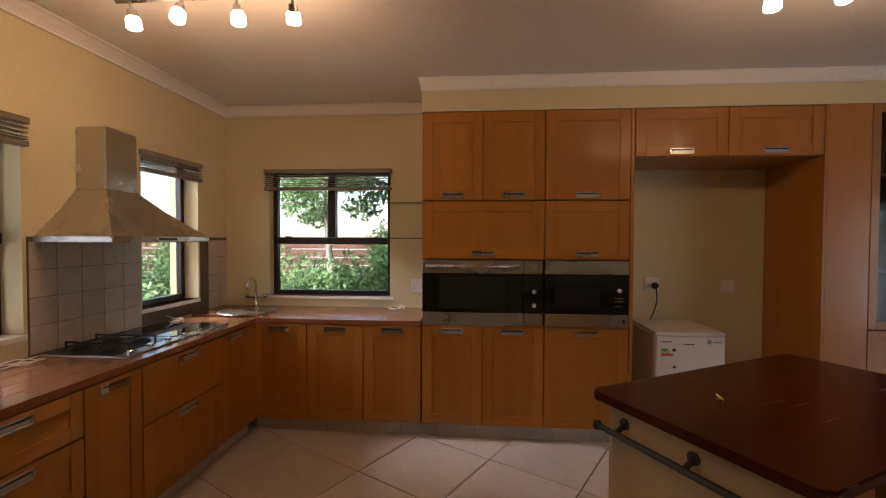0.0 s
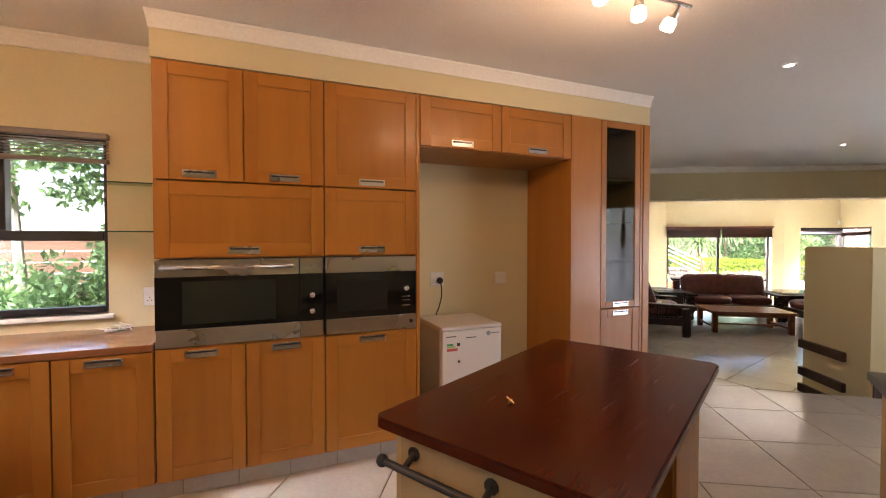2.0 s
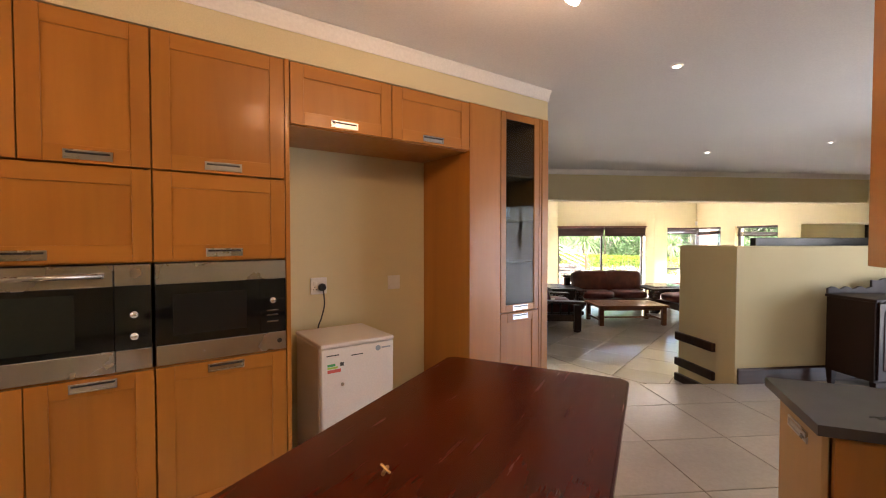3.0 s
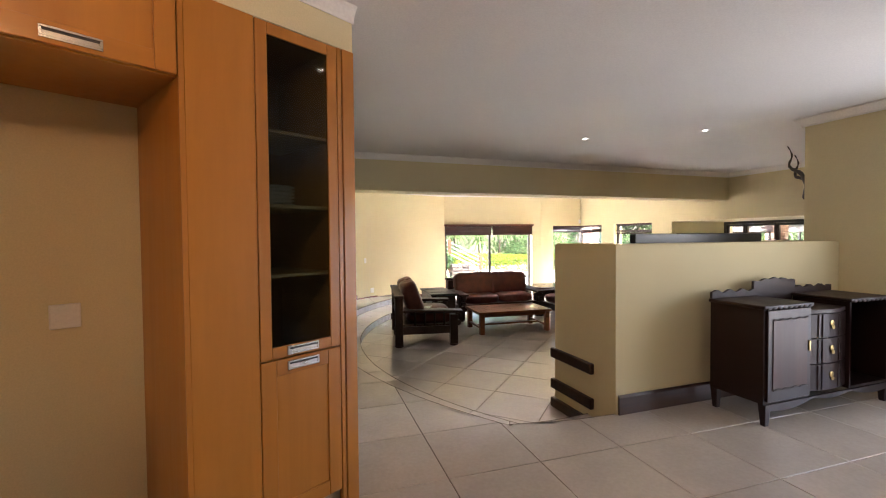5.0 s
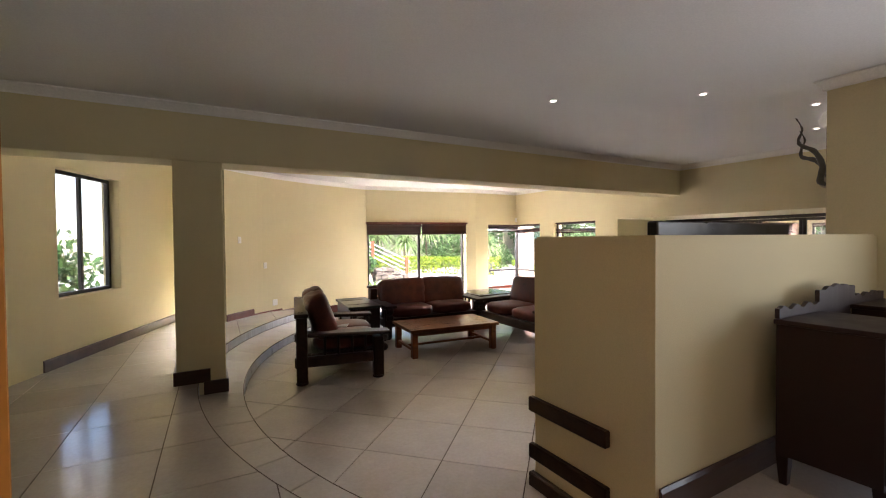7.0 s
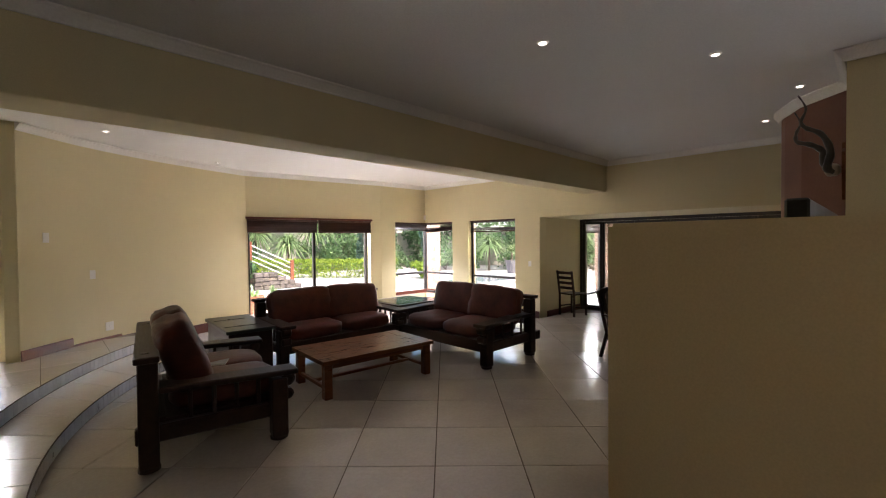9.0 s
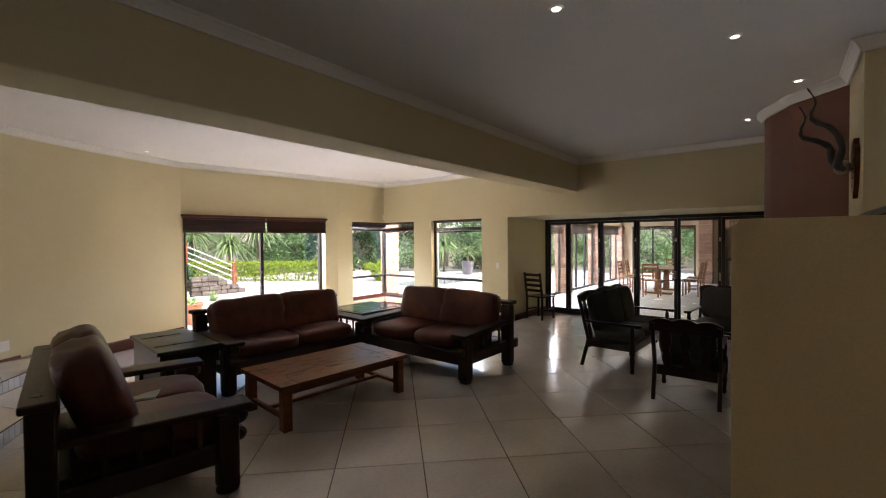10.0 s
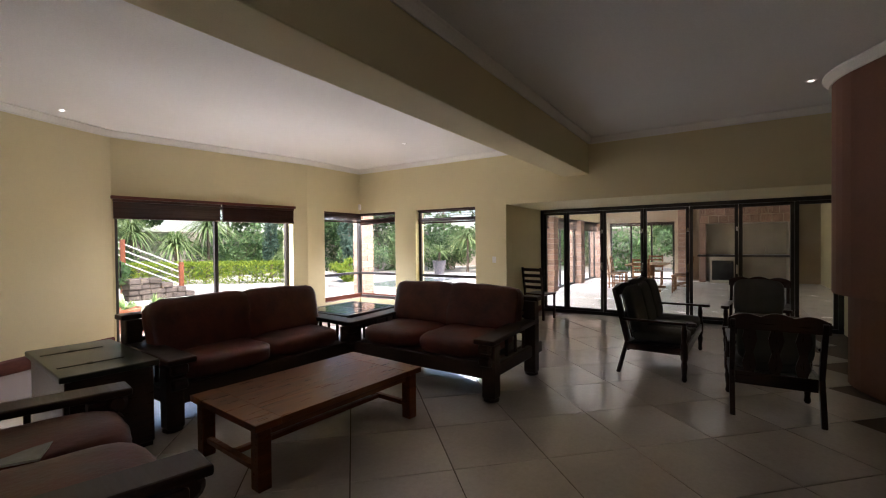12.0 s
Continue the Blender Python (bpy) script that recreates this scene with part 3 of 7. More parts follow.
# lounge: corner window and the window beside it
window("window_5", pose(8.46, 13.80, 0.0), 1.10, HEAD, "dark framed half of a corner window", (), (0.52,), 0.05, 0.06)
window("window_6", pose(9.60, 12.72, 0.0, 0, 0, 90), 1.13, HEAD, "dark framed half of a corner window", (), (0.52,), 0.05, 0.06)
window("window_7", pose(9.60, 10.87, 0.0, 0, 0, 90), 1.33, HEAD, "dark framed window", (), (0.52,), 0.05, 0.06)
blind(pose(8.46, 13.74, HEAD), 1.05, 0.20, 10, BLIND, "red brown wooden slatted blind drawn up in the corner window", 15)
blind(pose(9.50, 12.74, HEAD, 0, 0, 90), 1.0, 0.20, 10, BLIND, "red brown wooden slatted blind hanging askew in the corner window", 20, 0.05, 3.0)
blind(pose(9.50, 10.89, HEAD, 0, 0, 90), 1.29, 0.27, 12, BLIND, "red brown wooden slatted blind hanging below its head rail", 10, 0.11)
for x0, x1, y0, y1 in ((8.46, 9.70, 13.705, 13.80), (9.445, 9.60, 12.72, 13.705), (9.445, 9.60, 10.87, 12.20)):
    block("window_sill", REDWOOD, x0, x1, y0, y1, -0.03, 0.004, r=0.003, label="red brown window sill")
for x0, x1, y0, y1 in ((8.47, 9.58, 13.778, 13.797), (9.578, 9.597, 12.73, 13.776), (9.578, 9.597, 10.88, 12.19)):
    block("trim", REDWOOD, x0, x1, y0, y1, 0.0045, 0.085, r=0.003, label="red brown upstand board under the window")

# folding doors between the lounge and the covered patio
FOLD_X = 11.2
PATIO_Y0, PATIO_Y1 = 5.67, 10.27
LEAVES = [0.06, 0.56, 1.27, 1.965, 2.68, 3.38, 4.08, PATIO_Y1 - PATIO_Y0 - 0.06]
ob = new("door_2")
ob.matrix_basis = pose(FOLD_X, PATIO_Y0, LOW, 0, 0, 90)
tagged(ob, "dark bronze glazed folding doors, closed", "door", "", "structure")
bm = bmesh.new()
bars(bm, PATIO_Y1 - PATIO_Y0, HEAD - LOW - 0.004, 0.06, 0.09)
part("frame", bm, FRAME, ob, "dark bronze frame")
for i, (x, x2) in enumerate(zip(LEAVES, LEAVES[1:])):
    pw = x2 - x
    bm = bmesh.new()
    t, h = 0.05, HEAD - LOW - 0.13
    bars(bm, pw - 0.006, h, t, 0.05, 0.062)
    bmesh.ops.translate(bm, verts=bm.verts[:], vec=(x + 0.003, 0.02, 0))
    leaf = part("door_leaf", bm, FRAME, ob)
    g = quick("pane", GLASS, leaf, x + t, x + pw - t, 0.042, 0.048, 0.10, h + 0.02)
    g.visible_shadow = False
    if i in (2, 3, 4, 5):
        bm = bmesh.new()
        box(bm, x + 0.01, x + 0.035, 0.07, 0.095, 0.85, 1.0, 0.004)
        box(bm, x + 0.01, x + 0.035, 0.07, 0.085, 1.55, 1.62, 0.004)
        part("hinge", bm, STEEL, leaf, "steel hinge and bolt")

# passage windows
d = Vector((0.52, 1.35)).normalized()
a = math.degrees(math.atan2(d.y, d.x))
window("window_8", pose(0.10, 10.1, 0.76, 0, 0, a) @ Matrix.Translation((0.25, 0.12, 0)), 1.17, 1.49, "dark framed passage window", (0.6,), (), 0.045, 0.05)
window("window_9", pose(1.15, 14.88, 0.2), 0.85, 2.0, "dark framed window at the end of the passage", (), (0.9,), 0.045, 0.05)


# ---- daylight: each lamp stands in for the sky beyond an opening, above its head ----
def sky_over(base, width, power, drop=1.3, out=1.3):
    """An area lamp outside a window, above its head, aimed down into the room. base: the head's middle, y pointing out."""
    d = bpy.data.lights.new("sky_light", "AREA")
    d.shape, d.size, d.size_y, d.energy, d.color = "RECTANGLE", width, 1.6, power, SKY_TINT
    ob = new("sky_light", d)
    p, q = base @ Vector((0, out, 1.25)), base @ Vector((0, -1.6, -drop))
    ob.matrix_basis = look(p, q)


sky_over(pose((SL0.x + SL1.x) / 2, (SL0.y + SL1.y) / 2 + 0.2, HEAD, 0, 0, yaw), 2.6, 760)
sky_over(pose(9.0, 13.95, HEAD, 0, 0, -20), 1.4, 210)
sky_over(pose(9.7, 12.2, HEAD, 0, 0, -90), 2.6, 420)
sky_over(KM @ pose(-1.05, 4.45, 2.14), 1.2, 780)
sky_over(KM @ pose(-2.29, 2.6, 2.13, 0, 0, 90), 2.4, 880)
# area lamp added in the unseen dining door, tilted up for the ceiling
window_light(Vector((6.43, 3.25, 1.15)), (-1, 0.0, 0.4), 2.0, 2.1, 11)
sky_over(pose(1.55, 15.1, 2.2), 0.9, 950)
sky_over(pose(0.3, 10.9, 2.25, 0, 0, 69), 1.2, 100)


# ---- kitchen ----
def handle(parent, x, z, w=0.17, y=-0.021):
    """A flush rectangular steel grip with a dark hollow."""
    bm = bmesh.new()
    box(bm, x - w / 2, x + w / 2, y - 0.006, y, z - 0.021, z - 0.013, 0.001)
    box(bm, x - w / 2, x + w / 2, y - 0.006, y, z + 0.013, z + 0.021, 0.001)
    box(bm, x - w / 2, x - w / 2 + 0.009, y - 0.006, y, z - 0.013, z + 0.013, 0.001)
    box(bm, x + w / 2 - 0.009, x + w / 2, y - 0.006, y, z - 0.013, z + 0.013, 0.001)
    box(bm, x - w / 2 + 0.009, x + w / 2 - 0.009, y - 0.002, y + 0.001, z - 0.013, z + 0.004)
    h = part("handle", bm, STEEL, parent, "brushed steel grip")
    quick("hollow", IRON, parent, x - w / 2 + 0.009, x + w / 2 - 0.009, y - 0.0015, y + 0.001, z + 0.004, z + 0.013)
    return h


def front(parent, x0, x1, z0, z1, grip="top", rail=0.075, name="door", gap=0.0025, material=None):
    """A shaker front: stiles, rails and a sunk panel; its face lies in y = -0.021."""
    x0, x1, z0, z1 = x0 + gap, x1 - gap, z0 + gap, z1 - gap
    r = min(rail, (z1 - z0) * 0.3)
    mt = material or BEECH
    d = quick(name, mt, parent, x0 + rail - 0.004, x1 - rail + 0.004, -0.013, -0.002, z0 + r - 0.004, z1 - r + 0.004)
    for a, b in ((x0, x0 + rail), (x1 - rail, x1)):
        quick("stile", mt, d, a, b, -0.021, -0.001, z0, z1, r=0.002)
    for a, b in ((z0, z0 + r), (z1 - r, z1)):
        quick("rail", BEECH_H, d, x0 + rail + 0.0004, x1 - rail - 0.0004, -0.0206, -0.001, a, b, r=0.0015)
    if grip == "top":
        handle(d, (x0 + x1) / 2, z1 - 0.035)
    elif grip == "bottom":
        handle(d, (x0 + x1) / 2, z0 + 0.035)
    return d


def carcass(parent, x0, x1, z0, z1, depth, t=0.018, material=None, back=True):
    bm = bmesh.new()
    box(bm, x0, x0 + t, 0, depth, z0, z1)
    box(bm, x1 - t, x1, 0, depth, z0, z1)
    box(bm, x0 + t, x1 - t, 0.001, depth, z0, z0 + t)
    box(bm, x0 + t, x1 - t, 0.001, depth, z1 - t, z1)
    if back:
        box(bm, x0 + t, x1 - t, depth - 0.012, depth - 0.002, z0 + t, z1 - t)
    return part("body", bm, material or BEECH, parent)


def cabinet(m, label, group="", name="kitchen_cabinet"):
    return thing(name, m, label, "cabinet", group)


def at_wall(u):
    return KM @ Matrix.Translation((u, 3.62, 0))


BASE_Z0, BASE_Z1 = 0.12, 0.868
# tall oven cabinets
c = cabinet(at_wall(-0.12), "tall honey beech cabinet around a wide built-in oven", "oven wall")
for z0, z1 in ((BASE_Z0, 0.872), (1.372, 2.472)):
    carcass(c, 0, 0.91, z0, z1, 0.585)
front(c, 0, 0.455, BASE_Z0, 0.868)
front(c, 0.455, 0.91, BASE_Z0, 0.868)
front(c, 0, 0.91, 1.378, 1.808, "bottom")
front(c, 0, 0.455, 1.812, 2.468, "bottom")
front(c, 0.455, 0.91, 1.812, 2.468, "bottom")
c = cabinet(at_wall(0.79), "tall honey beech cabinet around a built-in microwave", "oven wall")
for z0, z1 in ((BASE_Z0, 0.872), (1.372, 2.472)):
    carcass(c, 0.002, 0.61, z0, z1, 0.585)
front(c, 0.002, 0.61, BASE_Z0, 0.868)
front(c, 0.002, 0.61, 1.378, 1.808, "bottom")
front(c, 0.002, 0.61, 1.812, 2.468, "bottom")
quick("side_panel", BEECH, c, 0.612, 0.636, -0.021, 0.595, 0.0, 2.472, r=0.002)

# oven, 90 cm wide
o = thing("built_in_oven", at_wall(-0.12) @ Matrix.Translation((0.004, 0, 0.876)), "wide stainless steel built-in oven with black glass", "oven")
quick("body", BLACK, o, 0.01, 0.892, 0.0, 0.5, 0.0, 0.488)
d = quick("door", BLACKGLASS, o, 0.0, 0.755, -0.024, -0.003, 0.099, 0.391, label="black glass oven door")
for z in (0.0, 0.391):
    quick("steel_rail", STEEL, d, 0, 0.755, -0.026, -0.002, z, z + 0.098, r=0.003)
quick("viewing_window", OVENGLASS, d, 0.13, 0.62, -0.0252, -0.024, 0.125, 0.365)
bm = bmesh.new()
rod(bm, (0.03, -0.055, 0.445), (0.725, -0.055, 0.445), 0.011, sides=14)
for x in (0.06, 0.695):
    rod(bm, (x, -0.026, 0.445), (x, -0.055, 0.445), 0.008)
part("handle", bm, STEEL, d, "round steel bar", True)
p = quick("control_panel", BLACKGLASS, o, 0.758, 0.897, -0.024, -0.003, 0.099, 0.391)
for z in (0.0, 0.391):
    quick("steel_rail", STEEL, p, 0.758, 0.897, -0.026, -0.002, z, z + 0.098, r=0.003)
for z in (0.16, 0.26):
    bm = bmesh.new()
    rod(bm, (0.83, -0.024, z), (0.83, -0.046, z), 0.019, 0.016, 18)
    part("knob", bm, CHROME, p, "chrome knob", True)

# microwave
o = thing("built_in_microwave", at_wall(0.79) @ Matrix.Translation((0.006, 0, 0.876)), "stainless steel built-in microwave with black glass", "microwave")
quick("body", BLACK, o, 0.01, 0.59, 0.0, 0.4, 0.0, 0.488)
for z in (0.0, 0.391):
    quick("steel_rail", STEEL, o, 0, 0.600, -0.026, -0.002, z, z + 0.098, r=0.003)
quick("door", BLACKGLASS, o, 0.0, 0.465, -0.024, -0.003, 0.099, 0.391)
quick("window", BLACK, o, 0.07, 0.40, -0.0252, -0.024, 0.14, 0.34)
p = quick("control_panel", BLACKGLASS, o, 0.467, 0.600, -0.024, -0.003, 0.099, 0.391)
bm = bmesh.new()
rod(bm, (0.53, -0.024, 0.275), (0.53, -0.045, 0.275), 0.019, 0.016, 18)
part("knob", bm, CHROME, p, "chrome knob", True)
for z in (0.155, 0.19, 0.215):
    quick("button", CHROME, p, 0.50, 0.56, -0.028, -0.024, z, z + 0.008, r=0.001)
bm = bmesh.new()
rod(bm, (0.565, -0.0262, 0.05), (0.565, -0.0275, 0.05), 0.013, sides=18)
part("badge", bm, IRON, o)

# bridge over the fridge niche
c = cabinet(at_wall(1.43), "honey beech cabinet bridging the fridge niche", "oven wall")
carcass(c, 0, 1.28, 2.118, 2.472, 0.585)
front(c, 0, 0.64, 2.122, 2.468, "bottom")
front(c, 0.64, 1.28, 2.122, 2.468, "bottom")
c = cabinet(at_wall(2.712), "honey beech side panel of the fridge niche", "oven wall", "niche_surround")
quick("side", BEECH, c, 0, 0.02, -0.021, 0.595, 0.0, 2.472)
quick("filler", BEECH, c, 0.021, 0.306, -0.020, 0.0, 0.0, 2.472, r=0.002)

# tall cabinet with a glass door
c = cabinet(at_wall(3.02), "tall honey beech display cabinet with a tinted glass door", "oven wall")
carcass(c, 0.0, 0.435, BASE_Z0, 2.472, 0.585, material=BEECH_IN)
d = front(c, 0.0, 0.435, BASE_Z0, 0.895)
bm = bmesh.new()
box(bm, 0.0025, 0.058, -0.021, -0.001, 0.9, 2.468, 0.002)
box(bm, 0.377, 0.4325, -0.021, -0.001, 0.9, 2.468, 0.002)
box(bm, 0.0584, 0.3766, -0.0206, -0.001, 0.9, 0.955, 0.002)
box(bm, 0.0584, 0.3766, -0.0206, -0.001, 2.413, 2.468, 0.002)
d = part("door", bm, BEECH, c)
g = quick("glass", FROST, d, 0.058, 0.377, -0.014, -0.009, 0.955, 2.413, label="smoky green glass")
g.visible_shadow = False
handle(d, 0.218, 0.930)
for z in (1.28, 1.62, 1.98):
    quick("shelf", PALEBEECH, c, 0.02, 0.415, 0.03, 0.56, z, z + 0.016)
quick("filler", BEECH, c, 0.437, 0.462, -0.021, 0.0, 0.0, 2.472, r=0.002)
quick("end_panel", BEECH, c, 0.468, 0.54, -0.025, 0.595, 0.0, 2.472, r=0.002)
quick("plinth", WALLTILE, c, 0.0, 0.465, 0.05, 0.07, 0.0, BASE_Z0)
# white dishes on a shelf behind the glass
o = thing("plate_stack", at_wall(3.02) @ Matrix.Translation((0.2, 0.25, 1.637)), "stack of white plates behind the glass door", "plates")
for i in range(6):
    bm = bmesh.new()
    lathe(bm, [(0.05, 0.018 * i), (0.08, 0.018 * i + 0.003), (0.12, 0.018 * i + 0.015), (0.118, 0.018 * i + 0.017), (0.078, 0.018 * i + 0.006)], 24)
    part("plate", bm, WHITE, o, smooth=True)

# base cabinets under the sink window
for i, u in enumerate((-1.46, -1.015, -0.57)):
    c = cabinet(at_wall(u), "honey beech base cabinet under the sink window", "base cabinets")
    carcass(c, 0, 0.443, BASE_Z0, 0.862, 0.55)
    front(c, 0, 0.443, BASE_Z0, 0.862)
# base cabinets along the hob wall, fronts facing the room
def at_hob(v):
    return KM @ pose(-1.44, v, 0, 0, 0, 90)


c = cabinet(at_hob(3.15), "narrow honey beech corner base cabinet", "base cabinets")
carcass(c, 0, 0.44, BASE_Z0, 0.862, 0.55)
front(c, 0.0, 0.30, BASE_Z0, 0.862)
quick("filler", BEECH, c, 0.302, 0.455, -0.019, 0.0, BASE_Z0, 0.862)
c = cabinet(at_hob(2.455), "honey beech cabinet with two deep pan drawers under the hob", "base cabinets")
carcass(c, 0, 0.693, BASE_Z0, 0.862, 0.55)
front(c, 0, 0.693, 0.55, 0.862, "top", name="drawer")
front(c, 0, 0.693, BASE_Z0, 0.545, "top", name="drawer")
c = cabinet(at_hob(2.125), "narrow honey beech base cabinet under the hob", "base cabinets")
carcass(c, 0, 0.328, BASE_Z0, 0.862, 0.55)
front(c, 0, 0.328, BASE_Z0, 0.862)
for v in (1.52, 0.915, 0.31, -0.295, -0.9, -1.505):
    c = cabinet(at_hob(v), "honey beech cabinet with three drawers", "base cabinets")
    carcass(c, 0, 0.603, BASE_Z0, 0.862, 0.55)
    for z0, z1 in ((0.655, 0.862), (0.39, 0.65), (BASE_Z0, 0.385)):
        front(c, 0, 0.603, z0, z1, "top", 0.06, "drawer")
# plinths, faced with floor tile
for i in range(10):
    u = -1.46 + i * 0.292
    if u > 1.38:
        break
    ob = block("plinth", TILE, u, min(u + 0.288, 1.42), 3.672, 3.684, 0.0, 0.118, label="cream tiled plinth")
    ob.matrix_basis = KM
for i in range(12):
    v = 3.6 - i * 0.42
    ob = block("plinth", TILE, -1.504, -1.492, v - 0.416, v, 0.0, 0.118, label="cream tiled plinth")
    ob.matrix_basis = KM

# worktop, L-shaped, in planks
top = thing("worktop", KM, "L-shaped oiled hardwood plank worktop", "worktop")
for i in range(5):
    bm = bmesh.new()
    v0 = 3.595 + i * 0.1245
    box(bm, -1.43 if i == 0 else -2.036, -0.128, v0, v0 + 0.1237, 0.866, 0.903, 0.002)
    part("plank", bm, COUNTER, top)
COUNTER_Y = timber("oiled_hardwood_worktop_across", (0.16, 0.055, 0.02), (0.36, 0.15, 0.06), 0.22, "y", 0.9, 0.4)
for i in range(5):
    bm = bmesh.new()
    u1 = -1.418 - i * 0.1235
    box(bm, u1 - 0.1228, u1, -2.18, 3.593, 0.866, 0.903, 0.002)
    part("plank", bm, COUNTER_Y, top)

# gas and ceramic hob
h = thing("hob", KM @ Matrix.Translation((0, 0, 0.904)), "gas and ceramic hob with steel trim", "hob")
quick("tray", STEEL, h, -1.985, -1.50, 2.44, 3.36, 0.0, 0.008, r=0.003)
quick("ceramic_plate", BLACKGLASS, h, -1.97, -1.58, 2.90, 3.34, 0.008, 0.011)
quick("gas_plate", BLACK, h, -1.97, -1.58, 2.46, 2.86, 0.008, 0.010)
for u, v in ((-1.86, 2.57), (-1.68, 2.57), (-1.86, 2.76), (-1.68, 2.76)):
    bm = bmesh.new()
    lathe(bm, [(0.05, 0.01), (0.05, 0.02), (0.035, 0.022), (0.035, 0.032), (0.0, 0.034)], 18, Matrix.Translation((u, v, 0)))
    part("burner", bm, IRON, h, smooth=False)
for v in (2.57, 2.76):
    bm = bmesh.new()
    rod(bm, (-1.96, v, 0.045), (-1.59, v, 0.045), 0.006, sides=6)
    for u in (-1.86, -1.68):
        rod(bm, (u, v - 0.09, 0.045), (u, v + 0.09, 0.045), 0.006, sides=6)
    for u in (-1.96, -1.59):
        rod(bm, (u, v, 0.01), (u, v, 0.05), 0.006, sides=6)
    part("pan_support", bm, IRON, h)
for i in range(6):
    bm = bmesh.new()
    lathe(bm, [(0.017, 0.008), (0.017, 0.022), (0.013, 0.027)], 14, Matrix.Translation((-1.54, 2.52 + i * 0.14, 0)))
    part("knob", bm, CHROME, h, smooth=False)

# extractor hood
h = thing("extractor_hood", KM, "brushed steel chimney extractor hood over the hob", "extractor hood")
bm = bmesh.new()
lo = [(-2.036, 2.48), (-1.60, 2.48), (-1.60, 3.27), (-2.036, 3.27)]
hi = [(-2.036, 2.72), (-1.845, 2.72), (-1.845, 2.95), (-2.036, 2.95)]
a = [bm.verts.new((x, y, 1.535)) for x, y in lo]
mid = [bm.verts.new((x0 + (x1 - x0) * 0.62, y0 + (y1 - y0) * 0.62, 1.69)) for (x0, y0), (x1, y1) in zip(lo, hi)]
b = [bm.verts.new((x, y, 1.805)) for x, y in hi]
for p, q in ((a, mid), (mid, b)):
    for i in range(4):
        bm.faces.new((p[i], p[(i + 1) % 4], q[(i + 1) % 4], q[i]))
bm.faces.new(b)
bm.faces.new(list(reversed(a)))
part("canopy", bm, STEEL, h)
quick("lip", STEEL, h, -2.036, -1.59, 2.47, 3.28, 1.50, 1.534, r=0.003)
quick("chimney", STEEL, h, -2.036, -1.847, 2.722, 2.948, 1.806, 2.16, r=0.002)
quick("chimney_sleeve", STEEL, h, -2.036, -1.855, 2.73, 2.94, 2.161, 2.17)
quick("control_strip", BLACK, h, -1.59, -1.586, 2.80, 2.95, 1.51, 1.525)

# round sink and tap
s = thing("sink", KM @ Matrix.Translation((-1.66, 3.90, 0.903)), "round stainless steel sink set into the worktop", "sink")
bm = bmesh.new()
lathe(bm, [(0.235, 0.0), (0.235, 0.006), (0.205, 0.010), (0.195, 0.004), (0.185, 0.0012), (0.05, 0.001)], 40)
part("bowl", bm, STEEL, s, smooth=True)
bm = bmesh.new()
lathe(bm, [(0.03, 0.0012), (0.03, 0.004), (0.02, 0.005)], 16)
part("drain", bm, CHROME, s)
t = thing("tap", KM @ Matrix.Translation((-1.72, 4.16, 0.903)), "chrome two-handled sink tap", "tap")
bm = bmesh.new()
lathe(bm, [(0.026, 0), (0.024, 0.02), (0.016, 0.03), (0.016, 0.08), (0.022, 0.09), (0.016, 0.10)], 14)
rod(bm, (-0.09, 0, 0.085), (0.09, 0, 0.085), 0.011)
part("base", bm, CHROME, t, smooth=True)
for x in (-0.09, 0.09):
    bm = bmesh.new()
    rod(bm, (x, 0, 0.08), (x, 0, 0.115), 0.014, 0.011)
    rod(bm, (x - 0.03, 0, 0.11), (x + 0.03, 0, 0.11), 0.006)
    part("handle", bm, CHROME, t, smooth=True)
bm = bmesh.new()
pts = [(0, -0.075 + 0.075 * math.cos(a), 0.19 + 0.075 * math.sin(a)) for a in [math.pi * k / 10 for k in range(0, 11)]]
pts = [(0, 0, 0.10)] + pts + [(0, -0.15, 0.16)]
tube(bm, pts, 0.010, 10)
part("spout", bm, CHROME, t, smooth=True)

# glass corner shelves beside the sink window
for z in (1.525, 1.83):
    o = thing("glass_shelf", KM @ Matrix.Translation((-0.49, 4.05, z)), "small green-edged glass wall shelf", "shelf", "glass shelves")
    quick("sheet", SHELFGLASS, o, 0.0, 0.36, 0.0, 0.165, 0.0, 0.008, r=0.001)
    bm = bmesh.new()
    box(bm, 0.0, 0.36, -0.002, 0.0, 0.0005, 0.0075)
    part("edge", bm, surface("green_glass_edge", (0.03, 0.09, 0.07), 0.15, 0.1, 3, 50, 0), o)


def socket(m, w, h, switches, label, plug=False):
    o = thing("wall_socket", m, label, "socket")
    quick("plate", WHITE, o, -w / 2, w / 2, -0.009, 0, -h / 2, h / 2, r=0.003)
    for x in switches:
        quick("switch", WHITE, o, x - 0.012, x + 0.012, -0.013, -0.009, 0.005, 0.035, r=0.002)
        for dx, dz in ((0, -0.008), (-0.012, -0.026), (0.012, -0.026)):
            bm = bmesh.new()
            rod(bm, (x + dx, -0.0085, dz), (x + dx, -0.0096, dz), 0.004, sides=8)
            part("hole", bm, BLACK, o)
    return o


